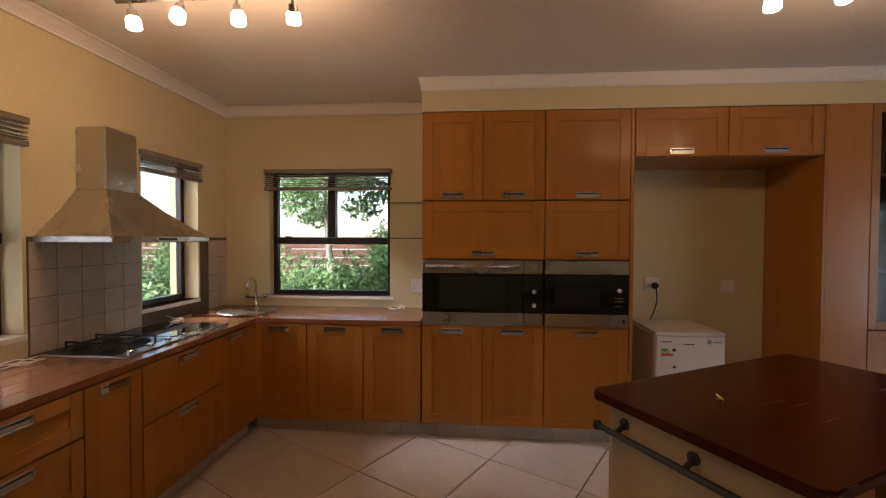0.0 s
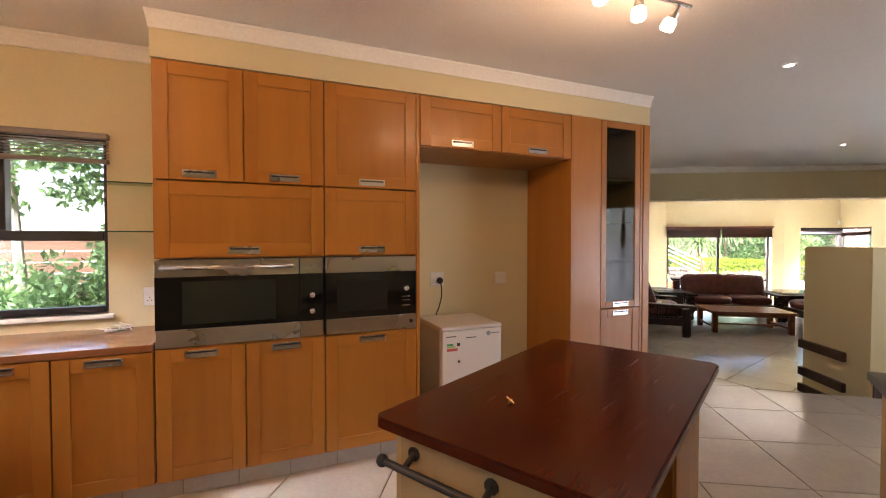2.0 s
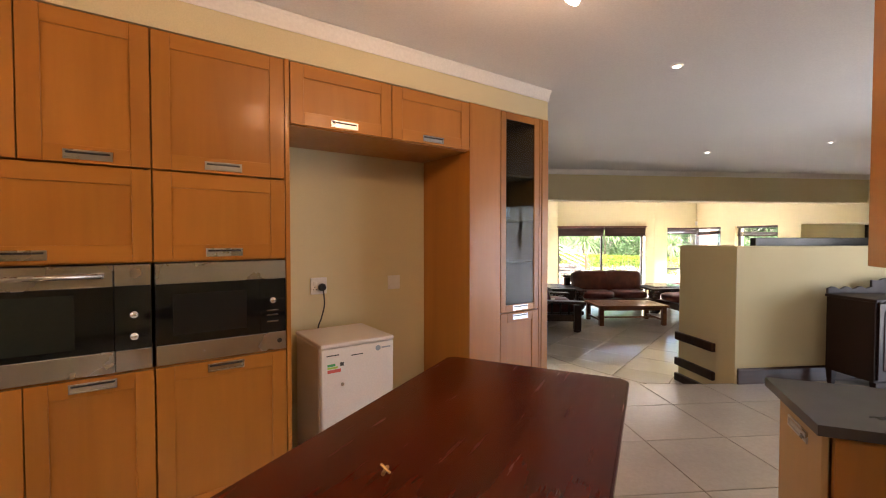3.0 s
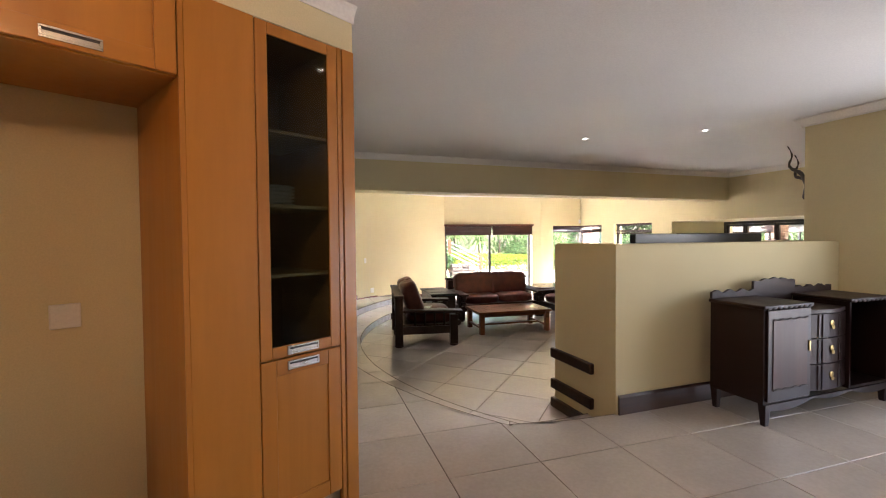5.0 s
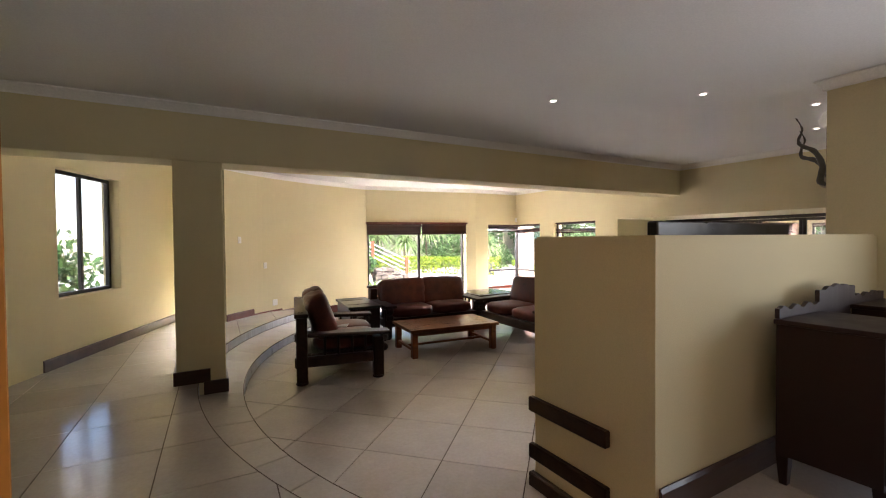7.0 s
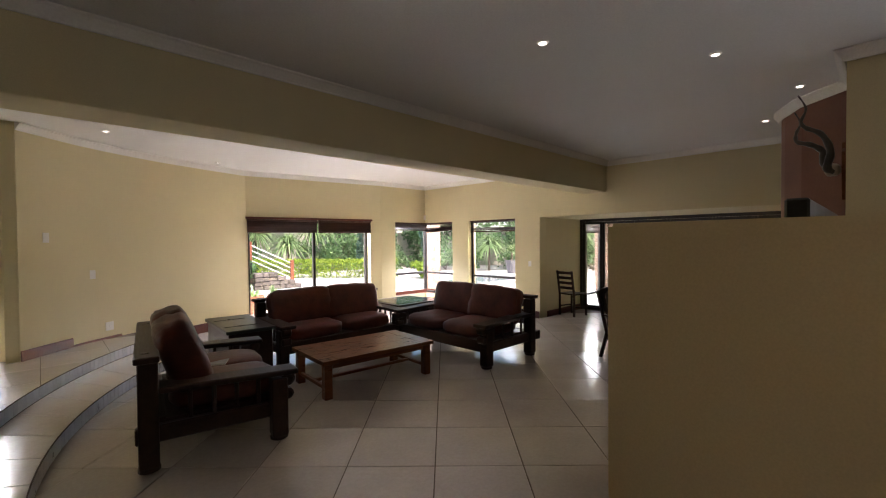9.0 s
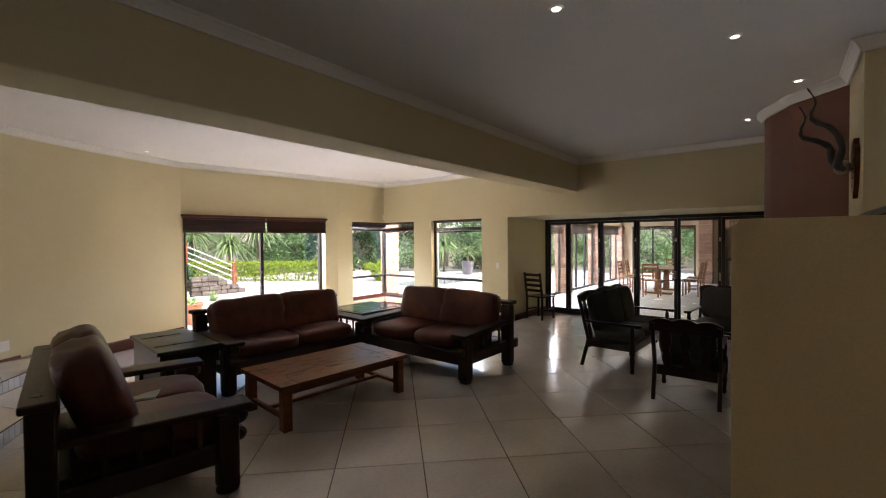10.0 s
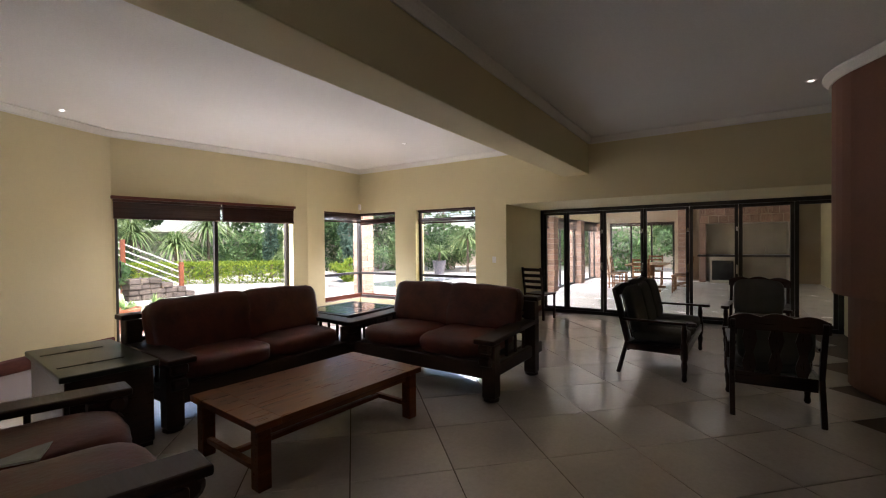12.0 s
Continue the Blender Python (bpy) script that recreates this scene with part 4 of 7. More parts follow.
socket(KM @ Matrix.Translation((-0.235, 4.216, 1.10)), 0.13, 0.12, (-0.03, 0.03), "white double wall socket above the worktop")
socket(KM @ Matrix.Translation((1.80, 4.216, 1.14)), 0.12, 0.12, (-0.03,), "white wall socket in the fridge niche")
socket(KM @ Matrix.Translation((2.42, 4.216, 1.13)), 0.11, 0.11, (), "white blank wall plate in the fridge niche")
socket(KM @ Matrix.Translation((1.41 + 0.07, 4.216, 1.45)), 0.06, 0.1, (), "small white wall plate in the fridge niche")
p = thing("power_plug", KM @ Matrix.Translation((1.82, 4.205, 1.13)), "black plug with its cable to the fridge", "plug")
bm = bmesh.new()
lathe(bm, [(0.028, 0.0), (0.028, 0.02), (0.02, 0.035)], 16, pose(0, 0, 0, 90, 0, 0))
part("body", bm, BLACK, p)
bm = bmesh.new()
pts = curve_through([(0, -0.03, -0.01), (0.005, -0.04, -0.12), (-0.015, -0.03, -0.22), (-0.03, 0.0, -0.30), (-0.03, -0.02, -0.42)], 6)
tube(bm, pts, 0.005, 6)
part("cable", bm, BLACK, p)

# small fridge
f = thing("small_fridge", KM @ Matrix.Translation((1.62, 3.66, 0.0)), "small white counter-height fridge with stickers", "fridge")
quick("body", FRIDGE, f, 0.0, 0.49, 0.055, 0.50, 0.03, 0.815, r=0.01, seg=2)
quick("top", FRIDGE, f, -0.004, 0.494, 0.0, 0.505, 0.816, 0.842, r=0.008, seg=2)
d = quick("door", FRIDGE, f, 0.0, 0.49, 0.0, 0.05, 0.05, 0.812, r=0.010, seg=2)
quick("handle_slot", BLACK, d, 0.19, 0.27, -0.0012, 0.001, 0.752, 0.758)
bm = bmesh.new()
rod(bm, (0.13, -0.001, 0.585), (0.13, -0.004, 0.585), 0.011, sides=14)
part("lock", bm, CHROME, d)
STICK = [(0.03, 0.12, 0.73, 0.755, PAPER), (0.03, 0.15, 0.655, 0.725, PAPER)]
for x0, x1, z0, z1, mt in STICK:
    quick("sticker", mt, d, x0, x1, -0.0014, 0.001, z0, z1)
for x0, x1, z0, z1, c in ((0.035, 0.085, 0.705, 0.720, (0.05, 0.35, 0.12)), (0.035, 0.10, 0.690, 0.702, (0.35, 0.55, 0.08)), (0.035, 0.12, 0.665, 0.685, (0.60, 0.10, 0.08)), (0.03, 0.11, 0.768, 0.774, (0.04, 0.04, 0.04)), (0.115, 0.14, 0.700, 0.722, (0.03, 0.03, 0.03))):
    quick("sticker_bar", surface("sticker_colour", c, 0.5, 0.05, 5, 50, 0), d, x0, x1, -0.0022, 0.0005, z0, z1)
bm = bmesh.new()
lathe(bm, [(0.018, 0.0), (0.018, 0.002), (0.010, 0.002)], 16, pose(0.375, -0.001, 0.775, 90, 0, 0))
part("badge", bm, surface("badge_blue_grey", (0.25, 0.32, 0.38), 0.4, 0.05, 5, 50, 0), d)
quick("badge_bar", surface("badge_grey", (0.3, 0.33, 0.36), 0.4, 0.05, 5, 50, 0), d, 0.40, 0.465, -0.002, 0.001, 0.769, 0.779)

# island, turned against the cabinets
IM = pose(-0.394, 2.255, 0, 0, 0, 57.6)
IL, IW = 1.37, 0.80
isl = thing("kitchen_island", IM, "kitchen island with a dark red-brown wooden top and pale panels", "island")
bm = bmesh.new()
ch = 0.03
prism(bm, [(ch, 0), (IL - ch, 0), (IL, -ch), (IL, -IW + ch), (IL - ch, -IW), (ch, -IW), (0, -IW + ch), (0, -ch)][::-1], 0.885, 0.92)
bmesh.ops.bevel(bm, geom=[e for e in bm.edges if abs(e.verts[0].co.z - e.verts[1].co.z) < 0.001], offset=0.006, segments=2, affect="EDGES")
part("top", bm, WALNUT_TOP, isl, "polished red-brown wooden top")
quick("side_panel", PALEBEECH, isl, 0.05, IL - 0.05, -0.08, -0.062, 0.0, 0.884)
quick("end_panel", PALEBEECH, isl, 0.05, 0.068, -IW + 0.07, -0.081, 0.0, 0.884)
quick("end_panel", PALEBEECH, isl, IL - 0.068, IL - 0.05, -IW + 0.07, -0.081, 0.0, 0.884)
quick("back_panel", BEECH, isl, 0.07, IL - 0.07, -0.45, -0.432, 0.0, 0.884)
quick("base", BEECH, isl, 0.07, IL - 0.07, -IW + 0.09, -0.10, 0.0, 0.10)
for x0, x1 in ((0.07, 0.40), (0.80, 1.29)):
    bm = bmesh.new()
    box(bm, x0, x1, -IW + 0.071, -IW + 0.09, 0.10, 0.884, 0.002)
    part("door", bm, BEECH, isl)
bm = bmesh.new()
for z in (0.42, 0.70):
    box(bm, 0.40, 0.80, -IW + 0.09, -0.452, z, z + 0.018)
for x in (0.40, 0.782):
    box(bm, x, x + 0.018, -IW + 0.08, -0.451, 0.10, 0.884)
part("shelf", bm, BEECH, isl)
# towel rail round the end towards the window
rail = part("towel_rail", (lambda b: (rod(b, (0.0, -0.05, 0.79), (0.0, -IW + 0.03, 0.79), 0.012, sides=12), b)[1])(bmesh.new()), IRON, isl, "black iron rail")
for y in (-0.14, -0.42, -0.70):
    bm = bmesh.new()
    rod(bm, (0.0, y, 0.79), (0.05, y, 0.82), 0.010)
    rod(bm, (0.044, y, 0.82), (0.05, y, 0.82), 0.022)
    part("bracket", bm, IRON, rail)
for y in (-0.05, -IW + 0.03):
    bm = bmesh.new()
    bmesh.ops.create_uvsphere(bm, u_segments=12, v_segments=8, radius=0.02, matrix=Matrix.Translation((0.0, y, 0.79)))
    part("finial", bm, IRON, rail, smooth=True)
# bits left on the island
k = thing("door_fitting", IM @ Matrix.Translation((0.36, -0.30, 0.921)), "small steel fitting lying on the island", "fitting")
bm = bmesh.new()
rod(bm, (-0.014, 0, 0.005), (0.02, 0.008, 0.005), 0.005)
rod(bm, (0.0, -0.012, 0.004), (0.006, 0.018, 0.016), 0.0035)
part("body", bm, BRASS, k)
b = thing("bottle", IM @ Matrix.Translation((0.6, -0.62, 0.721)), "dark bottle on the island's shelf", "bottle")
bm = bmesh.new()
lathe(bm, [(0.032, 0), (0.032, 0.09), (0.014, 0.12), (0.013, 0.145), (0.0, 0.146)], 14)
part("body", bm, surface("dark_green_bottle", (0.02, 0.06, 0.03), 0.1, 0.1, 4, 50, 0), b, smooth=True)

# peninsula with a dark top, and the wall unit hung over it
PM = pose(1.40, 2.56, 0, 0, 0, -28)
pen = thing("peninsula_counter", PM, "peninsula counter with a dark stone top and beech cabinets", "counter")
bm = bmesh.new()
prism(bm, [(0, 0), (2.4, 0), (2.4, 0.5), (0, 0.5)], 0.865, 0.90)
part("top", bm, BLACKTOP, pen, "dark grey stone top")
quick("front_panel", BEECH, pen, 0.06, 2.38, 0.04, 0.06, 0.0, 0.864)
quick("back_panel", PALEBEECH, pen, 0.06, 2.38, 0.44, 0.46, 0.0, 0.864)
d = quick("end_door", PALEBEECH, pen, 0.035, 0.055, 0.065, 0.437, 0.08, 0.862, r=0.002)
h = handle(d, 0.25, 0.79)
h.matrix_basis = Matrix.Translation((0.055, 0.5, 0)) @ pose(0, 0, 0, 0, 0, -90)
UM = pose(1.93, 2.70, 0, 0, 0, -28)
up = thing("wall_cabinet", UM, "honey beech wall cabinet with glass doors hung from the ceiling", "cabinet")
carcass(up, 0, 0.5, 1.37, 2.72, 0.30)
bm = bmesh.new()
box(bm, 0.002, 0.06, -0.021, -0.001, 1.372, 2.71, 0.002)
box(bm, 0.44, 0.498, -0.021, -0.001, 1.372, 2.71, 0.002)
box(bm, 0.0604, 0.4396, -0.0206, -0.001, 1.372, 1.43, 0.002)
d = part("door", bm, BEECH, up)
g = quick("glass", FROST, d, 0.06, 0.44, -0.014, -0.009, 1.43, 2.71)
g.visible_shadow = False
handle(d, 0.25, 1.40, 0.12)

# wall tiles round the hob windows: 150 mm squares
backing = thing("tiled_splashback", KM, "beige square tiled splashback behind the hob", "splashback")
tagged(backing, kind="structure")
bm = bmesh.new()
box(bm, -2.0395, -2.036, 2.44, 3.19, 0.903, 1.53)
box(bm, -2.0395, -2.036, 3.84, 4.218, 0.903, 1.53)
box(bm, -2.0395, -2.036, 3.19, 3.84, 0.903, 0.99)
part("grout", bm, WALLGROUT, backing)
bm = bmesh.new()
box(bm, -2.036, -2.031, -0.0735, 0.0735, -0.0735, 0.0735, 0.0015)
tile_mesh = bpy.data.meshes.new("wall_tile")
bmesh.ops.translate(bm, verts=bm.verts[:], vec=(2.036, 0, 0))
bm.to_mesh(tile_mesh)
bm.free()
tile_mesh.materials.append(WALLTILE)
for iv in range(12):
    for iz in range(4):
        v, z = 2.52 + iv * 0.15, 0.98 + iz * 0.15
        if 3.14 < v < 3.88 and z > 0.94:
            continue
        if v > 4.17:
            continue
        o = new("wall_tile", tile_mesh)
        o.parent = backing
        o.matrix_basis = Matrix.Translation((-2.036, v, z))


# lamps
def track_light(m, label, power):
    o = thing("track_light", m, label, "ceiling light", "kitchen track lights")
    bm = bmesh.new()
    rod(bm, (-0.46, 0, -0.11), (0.46, 0, -0.11), 0.011, sides=12)
    for x in (-0.25, 0.25):
        rod(bm, (x, 0, 0), (x, 0, -0.11), 0.008)
        rod(bm, (x, 0, 0), (x, 0, -0.008), 0.03)
    part("rail", bm, STEEL, o, "satin steel rail", True)
    for x, tilt, turn in ((-0.39, 8, 10), (-0.14, -18, 30), (0.12, 5, -20), (0.38, 30, 40)):
        q = Matrix.Translation((x, 0, -0.12)) @ pose(0, 0, 0, tilt, -tilt * 0.5, turn)
        bm = bmesh.new()
        rod(bm, (0, 0, 0.008), (0, 0, -0.035), 0.008)
        rod(bm, (0, 0, -0.03), (0, 0, -0.06), 0.02, 0.024, 14)
        bmesh.ops.transform(bm, matrix=q, verts=bm.verts[:])
        sp = part("spot", bm, STEEL, o)
        bm = bmesh.new()
        lathe(bm, [(0.022, -0.058), (0.031, -0.07), (0.033, -0.108), (0.026, -0.116), (0.0, -0.118)], 18, q)
        part("shade", bm, LAMP, sp, "glowing frosted glass shade", True)
        d = bpy.data.lights.new("spot_bulb", "POINT")
        d.energy, d.color, d.shadow_soft_size = power, (1.0, 0.57, 0.28), 0.04
        l = new("spot_bulb", d)
        l.matrix_basis = m @ q @ Matrix.Translation((0, 0, -0.19))
    return o


track_light(KM @ Matrix.Translation((-0.92, 2.28, TOP)), "satin steel track with four glowing glass spots", 1.3)
track_light(KM @ Matrix.Translation((1.92, 2.32, TOP)), "satin steel track with four glowing glass spots", 0.62)


def downlight(x, y, power=5.0):
    o = thing("downlight", pose(x, y, TOP), "small round recessed ceiling light, lit", "downlight", "recessed ceiling lights")
    bm = bmesh.new()
    lathe(bm, [(0.042, 0.0), (0.041, -0.006), (0.027, -0.008), (0.026, -0.002)], 24)
    part("ring", bm, WHITE, o)
    bm = bmesh.new()
    lathe(bm, [(0.025, -0.0015), (0.025, -0.004), (0.0, -0.005)], 20)
    part("lens", bm, SPOT, o, "glowing lens")
    if power:
        d = bpy.data.lights.new("downlight_bulb", "SPOT")
        d.energy, d.color, d.shadow_soft_size, d.spot_size, d.spot_blend = power, (1.0, 0.83, 0.6), 0.03, radians(75), 0.6
        l = new("downlight_bulb", d)
        l.matrix_basis = pose(x, y, TOP - 0.03)


for x, y in ((2.11, 4.28), (4.61, 7.15), (5.72, 6.35), (7.07, 5.99), (8.29, 6.42), (4.45, 13.55), (8.04, 11.37), (2.75, 12.2)):
    downlight(x, y, 2.5 if y > 11.9 else 0.6)


# loose white cables left on the worktop, and two small hooks on the wall
def cable(m, seed, loops, label):
    rg = random.Random(seed)
    o = thing("loose_cable", m, label, "cable")
    for _ in range(loops):
        pts, a = [], rg.uniform(0, 6.28)
        for k in range(7):
            r = rg.uniform(0.03, 0.11)
            a += rg.uniform(0.5, 1.3)
            pts.append((r * math.cos(a), 0.45 * r * math.sin(a), rg.uniform(0.004, 0.03) + (0.03 if k == 6 else 0)))
        bm = bmesh.new()
        tube(bm, curve_through(pts, 5), 0.003, 6)
        part("wire", bm, WHITE, o, smooth=True)


cable(KM @ Matrix.Translation((-0.42, 4.08, 0.904)), 4, 3, "loose white cable ends lying on the worktop")
cable(KM @ pose(-1.93, 3.42, 0.904, 0, 0, 90), 9, 2, "loose white cable ends lying behind the hob")
cable(KM @ pose(-1.90, 2.28, 0.904, 0, 0, 60), 11, 3, "loose white cable ends lying beside the hob")
for u in (-1.80, -1.73):
    o = thing("wall_hook", KM @ Matrix.Translation((u, 4.218, 1.50)), "tiny white hook on the kitchen wall", "hook", "wall hooks")
    bm = bmesh.new()
    rod(bm, (0, 0, 0), (0, -0.02, 0), 0.009, sides=10)
    part("peg", bm, WHITE, o)


# ---- lounge ----
def cushion(bm, sx, sy, sz, m, e=4.5, crease=0.012, seed=0.0):
    """A stuffed cushion of that size about the origin, set at m."""
    vs = bmesh.ops.create_cube(bm, size=2.0)["verts"]
    es = list({ed for v in vs for ed in v.link_edges})
    bmesh.ops.subdivide_edges(bm, edges=es, cuts=7, use_grid_fill=True)
    top = [v for v in bm.verts if not v.tag]
    for v in top:
        v.tag = True
        n = v.co.copy()
        k = (abs(n.x) ** e + abs(n.y) ** e + abs(n.z) ** e) ** (-1 / e)
        n *= k
        w = noise.noise(Vector((n.x * 2.2 + seed, n.y * 2.2, n.z * 2.2))) * crease
        v.co = m @ Vector((n.x * sx / 2 * (1 + w), n.y * sy / 2 * (1 + w), n.z * sz / 2 * (1 + 3 * w)))


def leather_sofa(m, w, d, label, back_lean=14, plump=1.0, far=0.0, over=0.02):
    """A chunky timber-framed leather sofa; its front looks along -y, its feet stand at z = 0."""
    s = thing("leather_sofa", m, label, "sofa", "leather sofas")
    hw, hd = w / 2, d / 2
    for x in (-hw + 0.075, hw - 0.075):
        for y, h in ((-hd + 0.09, 0.50), (hd - 0.20 + far, 0.78)):
            bm = bmesh.new()
            box(bm, x - 0.062, x + 0.062, y - 0.062, y + 0.062, 0.035, h, 0.012, 2)
            lathe(bm, [(0.05, 0.0), (0.07, 0.012), (0.07, 0.03), (0.05, 0.04)], 14, Matrix.Translation((x, y, 0)))
            part("leg", bm, SLEEPER, s)
    for y, e in ((-hd + 0.07, 0.0), (hd - 0.18, 0.06)):
        quick("rail", SLEEPER, s, -hw + 0.13, hw - 0.13, y - 0.03, y + 0.03, 0.20, 0.34, r=0.008)
    for x in (-hw + 0.075, hw - 0.075):
        quick("side_rail", SLEEPER, s, x - 0.035, x + 0.035, -hd + 0.15, hd + 0.02 if not far else hd - 0.02, 0.20, 0.32, r=0.012)
    bm = bmesh.new()
    box(bm, -hw + 0.12, hw - 0.12, -hd + 0.10, hd - 0.2, 0.30, 0.335)
    part("seat_base", bm, SLEEPER, s)
    for sx in (-1, 1):
        x = sx * (hw - 0.09)
        bm = bmesh.new()
        box(bm, x - 0.10, x + 0.10, -hd - 0.05, hd - 0.16, -0.022, 0.022, 0.012, 2)
        for v in bm.verts:
            v.co.x += 0.012 * math.sin(v.co.y * 9 + sx)
            v.co.z += 0.56 + v.co.y * 0.03
        a = part("arm", bm, SLEEPER, s, "wide waxed timber armrest")
        for i in range(4):
            y = -hd + 0.24 + i * (d - 0.50) / 3.6
            bm = bmesh.new()
            rod(bm, (x, y, 0.31), (x, y, 0.55), 0.016, sides=8)
            part("spindle", bm, SLEEPER, a)
        bm = bmesh.new()
        for z, r in ((0.48, 0.055), (0.36, 0.045)):
            lathe(bm, [(r * 0.6, -0.06), (r, -0.045), (r, 0.045), (r * 0.6, 0.06)], 14, Matrix.Translation((x, -hd + 0.02, z)) @ pose(0, 0, 0, 0, 90, 0))
        part("carved_front", bm, SLEEPER, s)
    bm = bmesh.new()
    box(bm, -hw - over, hw + over, hd - 0.27 + far, hd - 0.12 + far, 0.785, 0.83, 0.012, 2)
    part("top_rail", bm, SLEEPER, s, "thick timber back rail")
    for x in (-hw + 0.075, hw - 0.075):
        bm = bmesh.new()
        lathe(bm, [(0.028, 0.83), (0.028, 0.834), (0.0, 0.8345)], 14, Matrix.Translation((x, hd - 0.19 + far, 0)))
        part("dowel", bm, DARKWOOD, s)
    for i in range(3):
        quick("back_slat", SLEEPER, s, -hw + 0.14, hw - 0.14, hd - 0.20 + far, hd - 0.17 + far, 0.42 + i * 0.12, 0.50 + i * 0.12, r=0.005)
    cw = (w - 0.36) / 2
    for i, x in enumerate((-cw / 2 - 0.004, cw / 2 + 0.004)):
        bm = bmesh.new()
        cushion(bm, cw + 0.02, d - 0.27, 0.20, Matrix.Translation((x, -0.10, 0.42)), 4.0, 0.03, i * 3.1)
        part("seat_cushion", bm, LEATHER, s, "plump oxblood leather seat cushion", True)
        bm = bmesh.new()
        cushion(bm, cw + 0.10, 0.25 * plump, 0.50 * plump, Matrix.Translation((x, hd - 0.38 + far * 0.5, 0.44 + 0.25 * plump)) @ pose(0, 0, 0, -back_lean, (i - 0.5) * 3, 0), 7.5 if plump == 1.0 else 4.6, 0.03, 7 + i * 2.3)
        part("back_cushion", bm, LEATHER, s, "slumped oxblood leather back cushion", True)
    return s


FLOOR = Matrix.Translation((0, 0, LOW))
leather_sofa(pose(3.116, 9.62, LOW, 0, 0, 80), 1.48, 1.06, "timber-framed oxblood leather sofa beside the curved steps", 20, 1.15, 0.10, 0.08)
leather_sofa(pose(5.15, 11.03, LOW, 0, 0, -1), 1.93, 1.0, "timber-framed oxblood leather sofa before the sliding door")
leather_sofa(pose(6.575, 9.71, LOW, 0, 0, -91), 1.85, 1.20, "timber-framed oxblood leather sofa before the corner window")

# coffee table
t = thing("coffee_table", pose(4.80, 9.67, LOW, 0, 0, -4.5) @ Matrix.Diagonal((1.03, 1.09, 1, 1)), "low varnished hardwood coffee table with a stretcher", "table")
for i, (y0, y1) in enumerate(((-0.375, -0.1253), (-0.1247, 0.1247), (0.1253, 0.375))):
    quick("plank", TABLEWOOD, t, -0.52, 0.52, y0, y1, 0.36, 0.40, r=0.0012)
for x0, x1 in ((-0.68, -0.5206), (0.5206, 0.68)):
    bm = bmesh.new()
    box(bm, x0, x1, -0.38, 0.38, 0.359, 0.401, 0.003)
    part("breadboard_end", bm, TABLEWOOD, t)
quick("apron", TABLEWOOD, t, -0.60, 0.60, -0.32, -0.295, 0.30, 0.358)
quick("apron", TABLEWOOD, t, -0.60, 0.60, 0.295, 0.32, 0.30, 0.358)
for x in (-0.61, 0.61):
    for y in (-0.315, 0.315):
        quick("leg", TABLEWOOD, t, x - 0.04, x + 0.04, y - 0.04, y + 0.04, 0.0, 0.359, r=0.006)
    quick("stretcher", TABLEWOOD, t, x - 0.02, x + 0.02, -0.275, 0.275, 0.09, 0.125, r=0.004)
quick("long_stretcher", TABLEWOOD, t, -0.59, 0.59, -0.02, 0.02, 0.092, 0.123, r=0.004)


def kist(m, w, d, h, label):
    """A box-shaped side table with iron straps on its top."""
    k = thing("side_chest", m, label, "chest")
    quick("body", DARKWOOD, k, 0.03, w - 0.03, 0.03, d - 0.03, 0.03, h - 0.04, r=0.006)
    quick("lid", surface("green_black_painted_wood", (0.022, 0.026, 0.019), 0.34, 0.3, 4, 90, 0.1, coat=0.08), k, 0, w, 0, d, h - 0.04, h, r=0.008, seg=2)
    for x in (0.08, w - 0.12):
        quick("foot", DARKWOOD, k, x - 0.04, x + 0.08, 0.04, 0.16, 0.0, 0.03)
        quick("foot", DARKWOOD, k, x - 0.04, x + 0.08, d - 0.16, d - 0.04, 0.0, 0.03)
    for y in (d * 0.25, d * 0.72):
        bm = bmesh.new()
        box(bm, 0.04, w * 0.75, y - 0.012, y + 0.012, h, h + 0.005, 0.002)
        lathe(bm, [(0.025, 0), (0.025, 0.006), (0.01, 0.01)], 10, Matrix.Translation((w * 0.4, y, h)))
        part("strap_hinge", bm, IRON, k, "black iron strap hinge")
    return k


kist(pose(3.57, 10.53, LOW, 0, 0, -5), 0.54, 1.12, 0.60, "dark wooden chest with a green-black top and iron straps")
t = thing("corner_table", pose(6.14, 10.72, LOW), "square dark wooden corner table with inlaid slate panels", "table")
quick("top", DARKWOOD, t, 0, 0.95, 0, 0.86, 0.54, 0.585, r=0.008, seg=2)
SLATE = surface("dark_slate", (0.02, 0.022, 0.024), 0.12, 0.3, 5, 80, 0.05)
for x0, x1 in ((0.07, 0.46), (0.49, 0.88)):
    quick("inlay", SLATE, t, x0, x1, 0.08, 0.78, 0.585, 0.588)
for x in (0.07, 0.88):
    for y in (0.07, 0.79):
        quick("leg", DARKWOOD_Z, t, x - 0.05, x + 0.05, y - 0.05, y + 0.05, 0.0, 0.54, r=0.006)
quick("shelf", DARKWOOD, t, 0.12, 0.83, 0.12, 0.74, 0.15, 0.175)
quick("apron", DARKWOOD, t, 0.12, 0.83, 0.03, 0.055, 0.40, 0.54)
o = thing("magazine", pose(3.22, 9.72, LOW + 0.506, 0, 0, 62), "folded grey magazine lying on the sofa seat", "magazine")
quick("pages", PAPER, o, -0.14, 0.14, -0.10, 0.10, 0.0, 0.008, r=0.001)
quick("cover", surface("printed_grey_cover", (0.13, 0.14, 0.15), 0.3, 0.6, 14, 60, 0), o, -0.141, 0.141, -0.101, 0.101, 0.008, 0.0095)


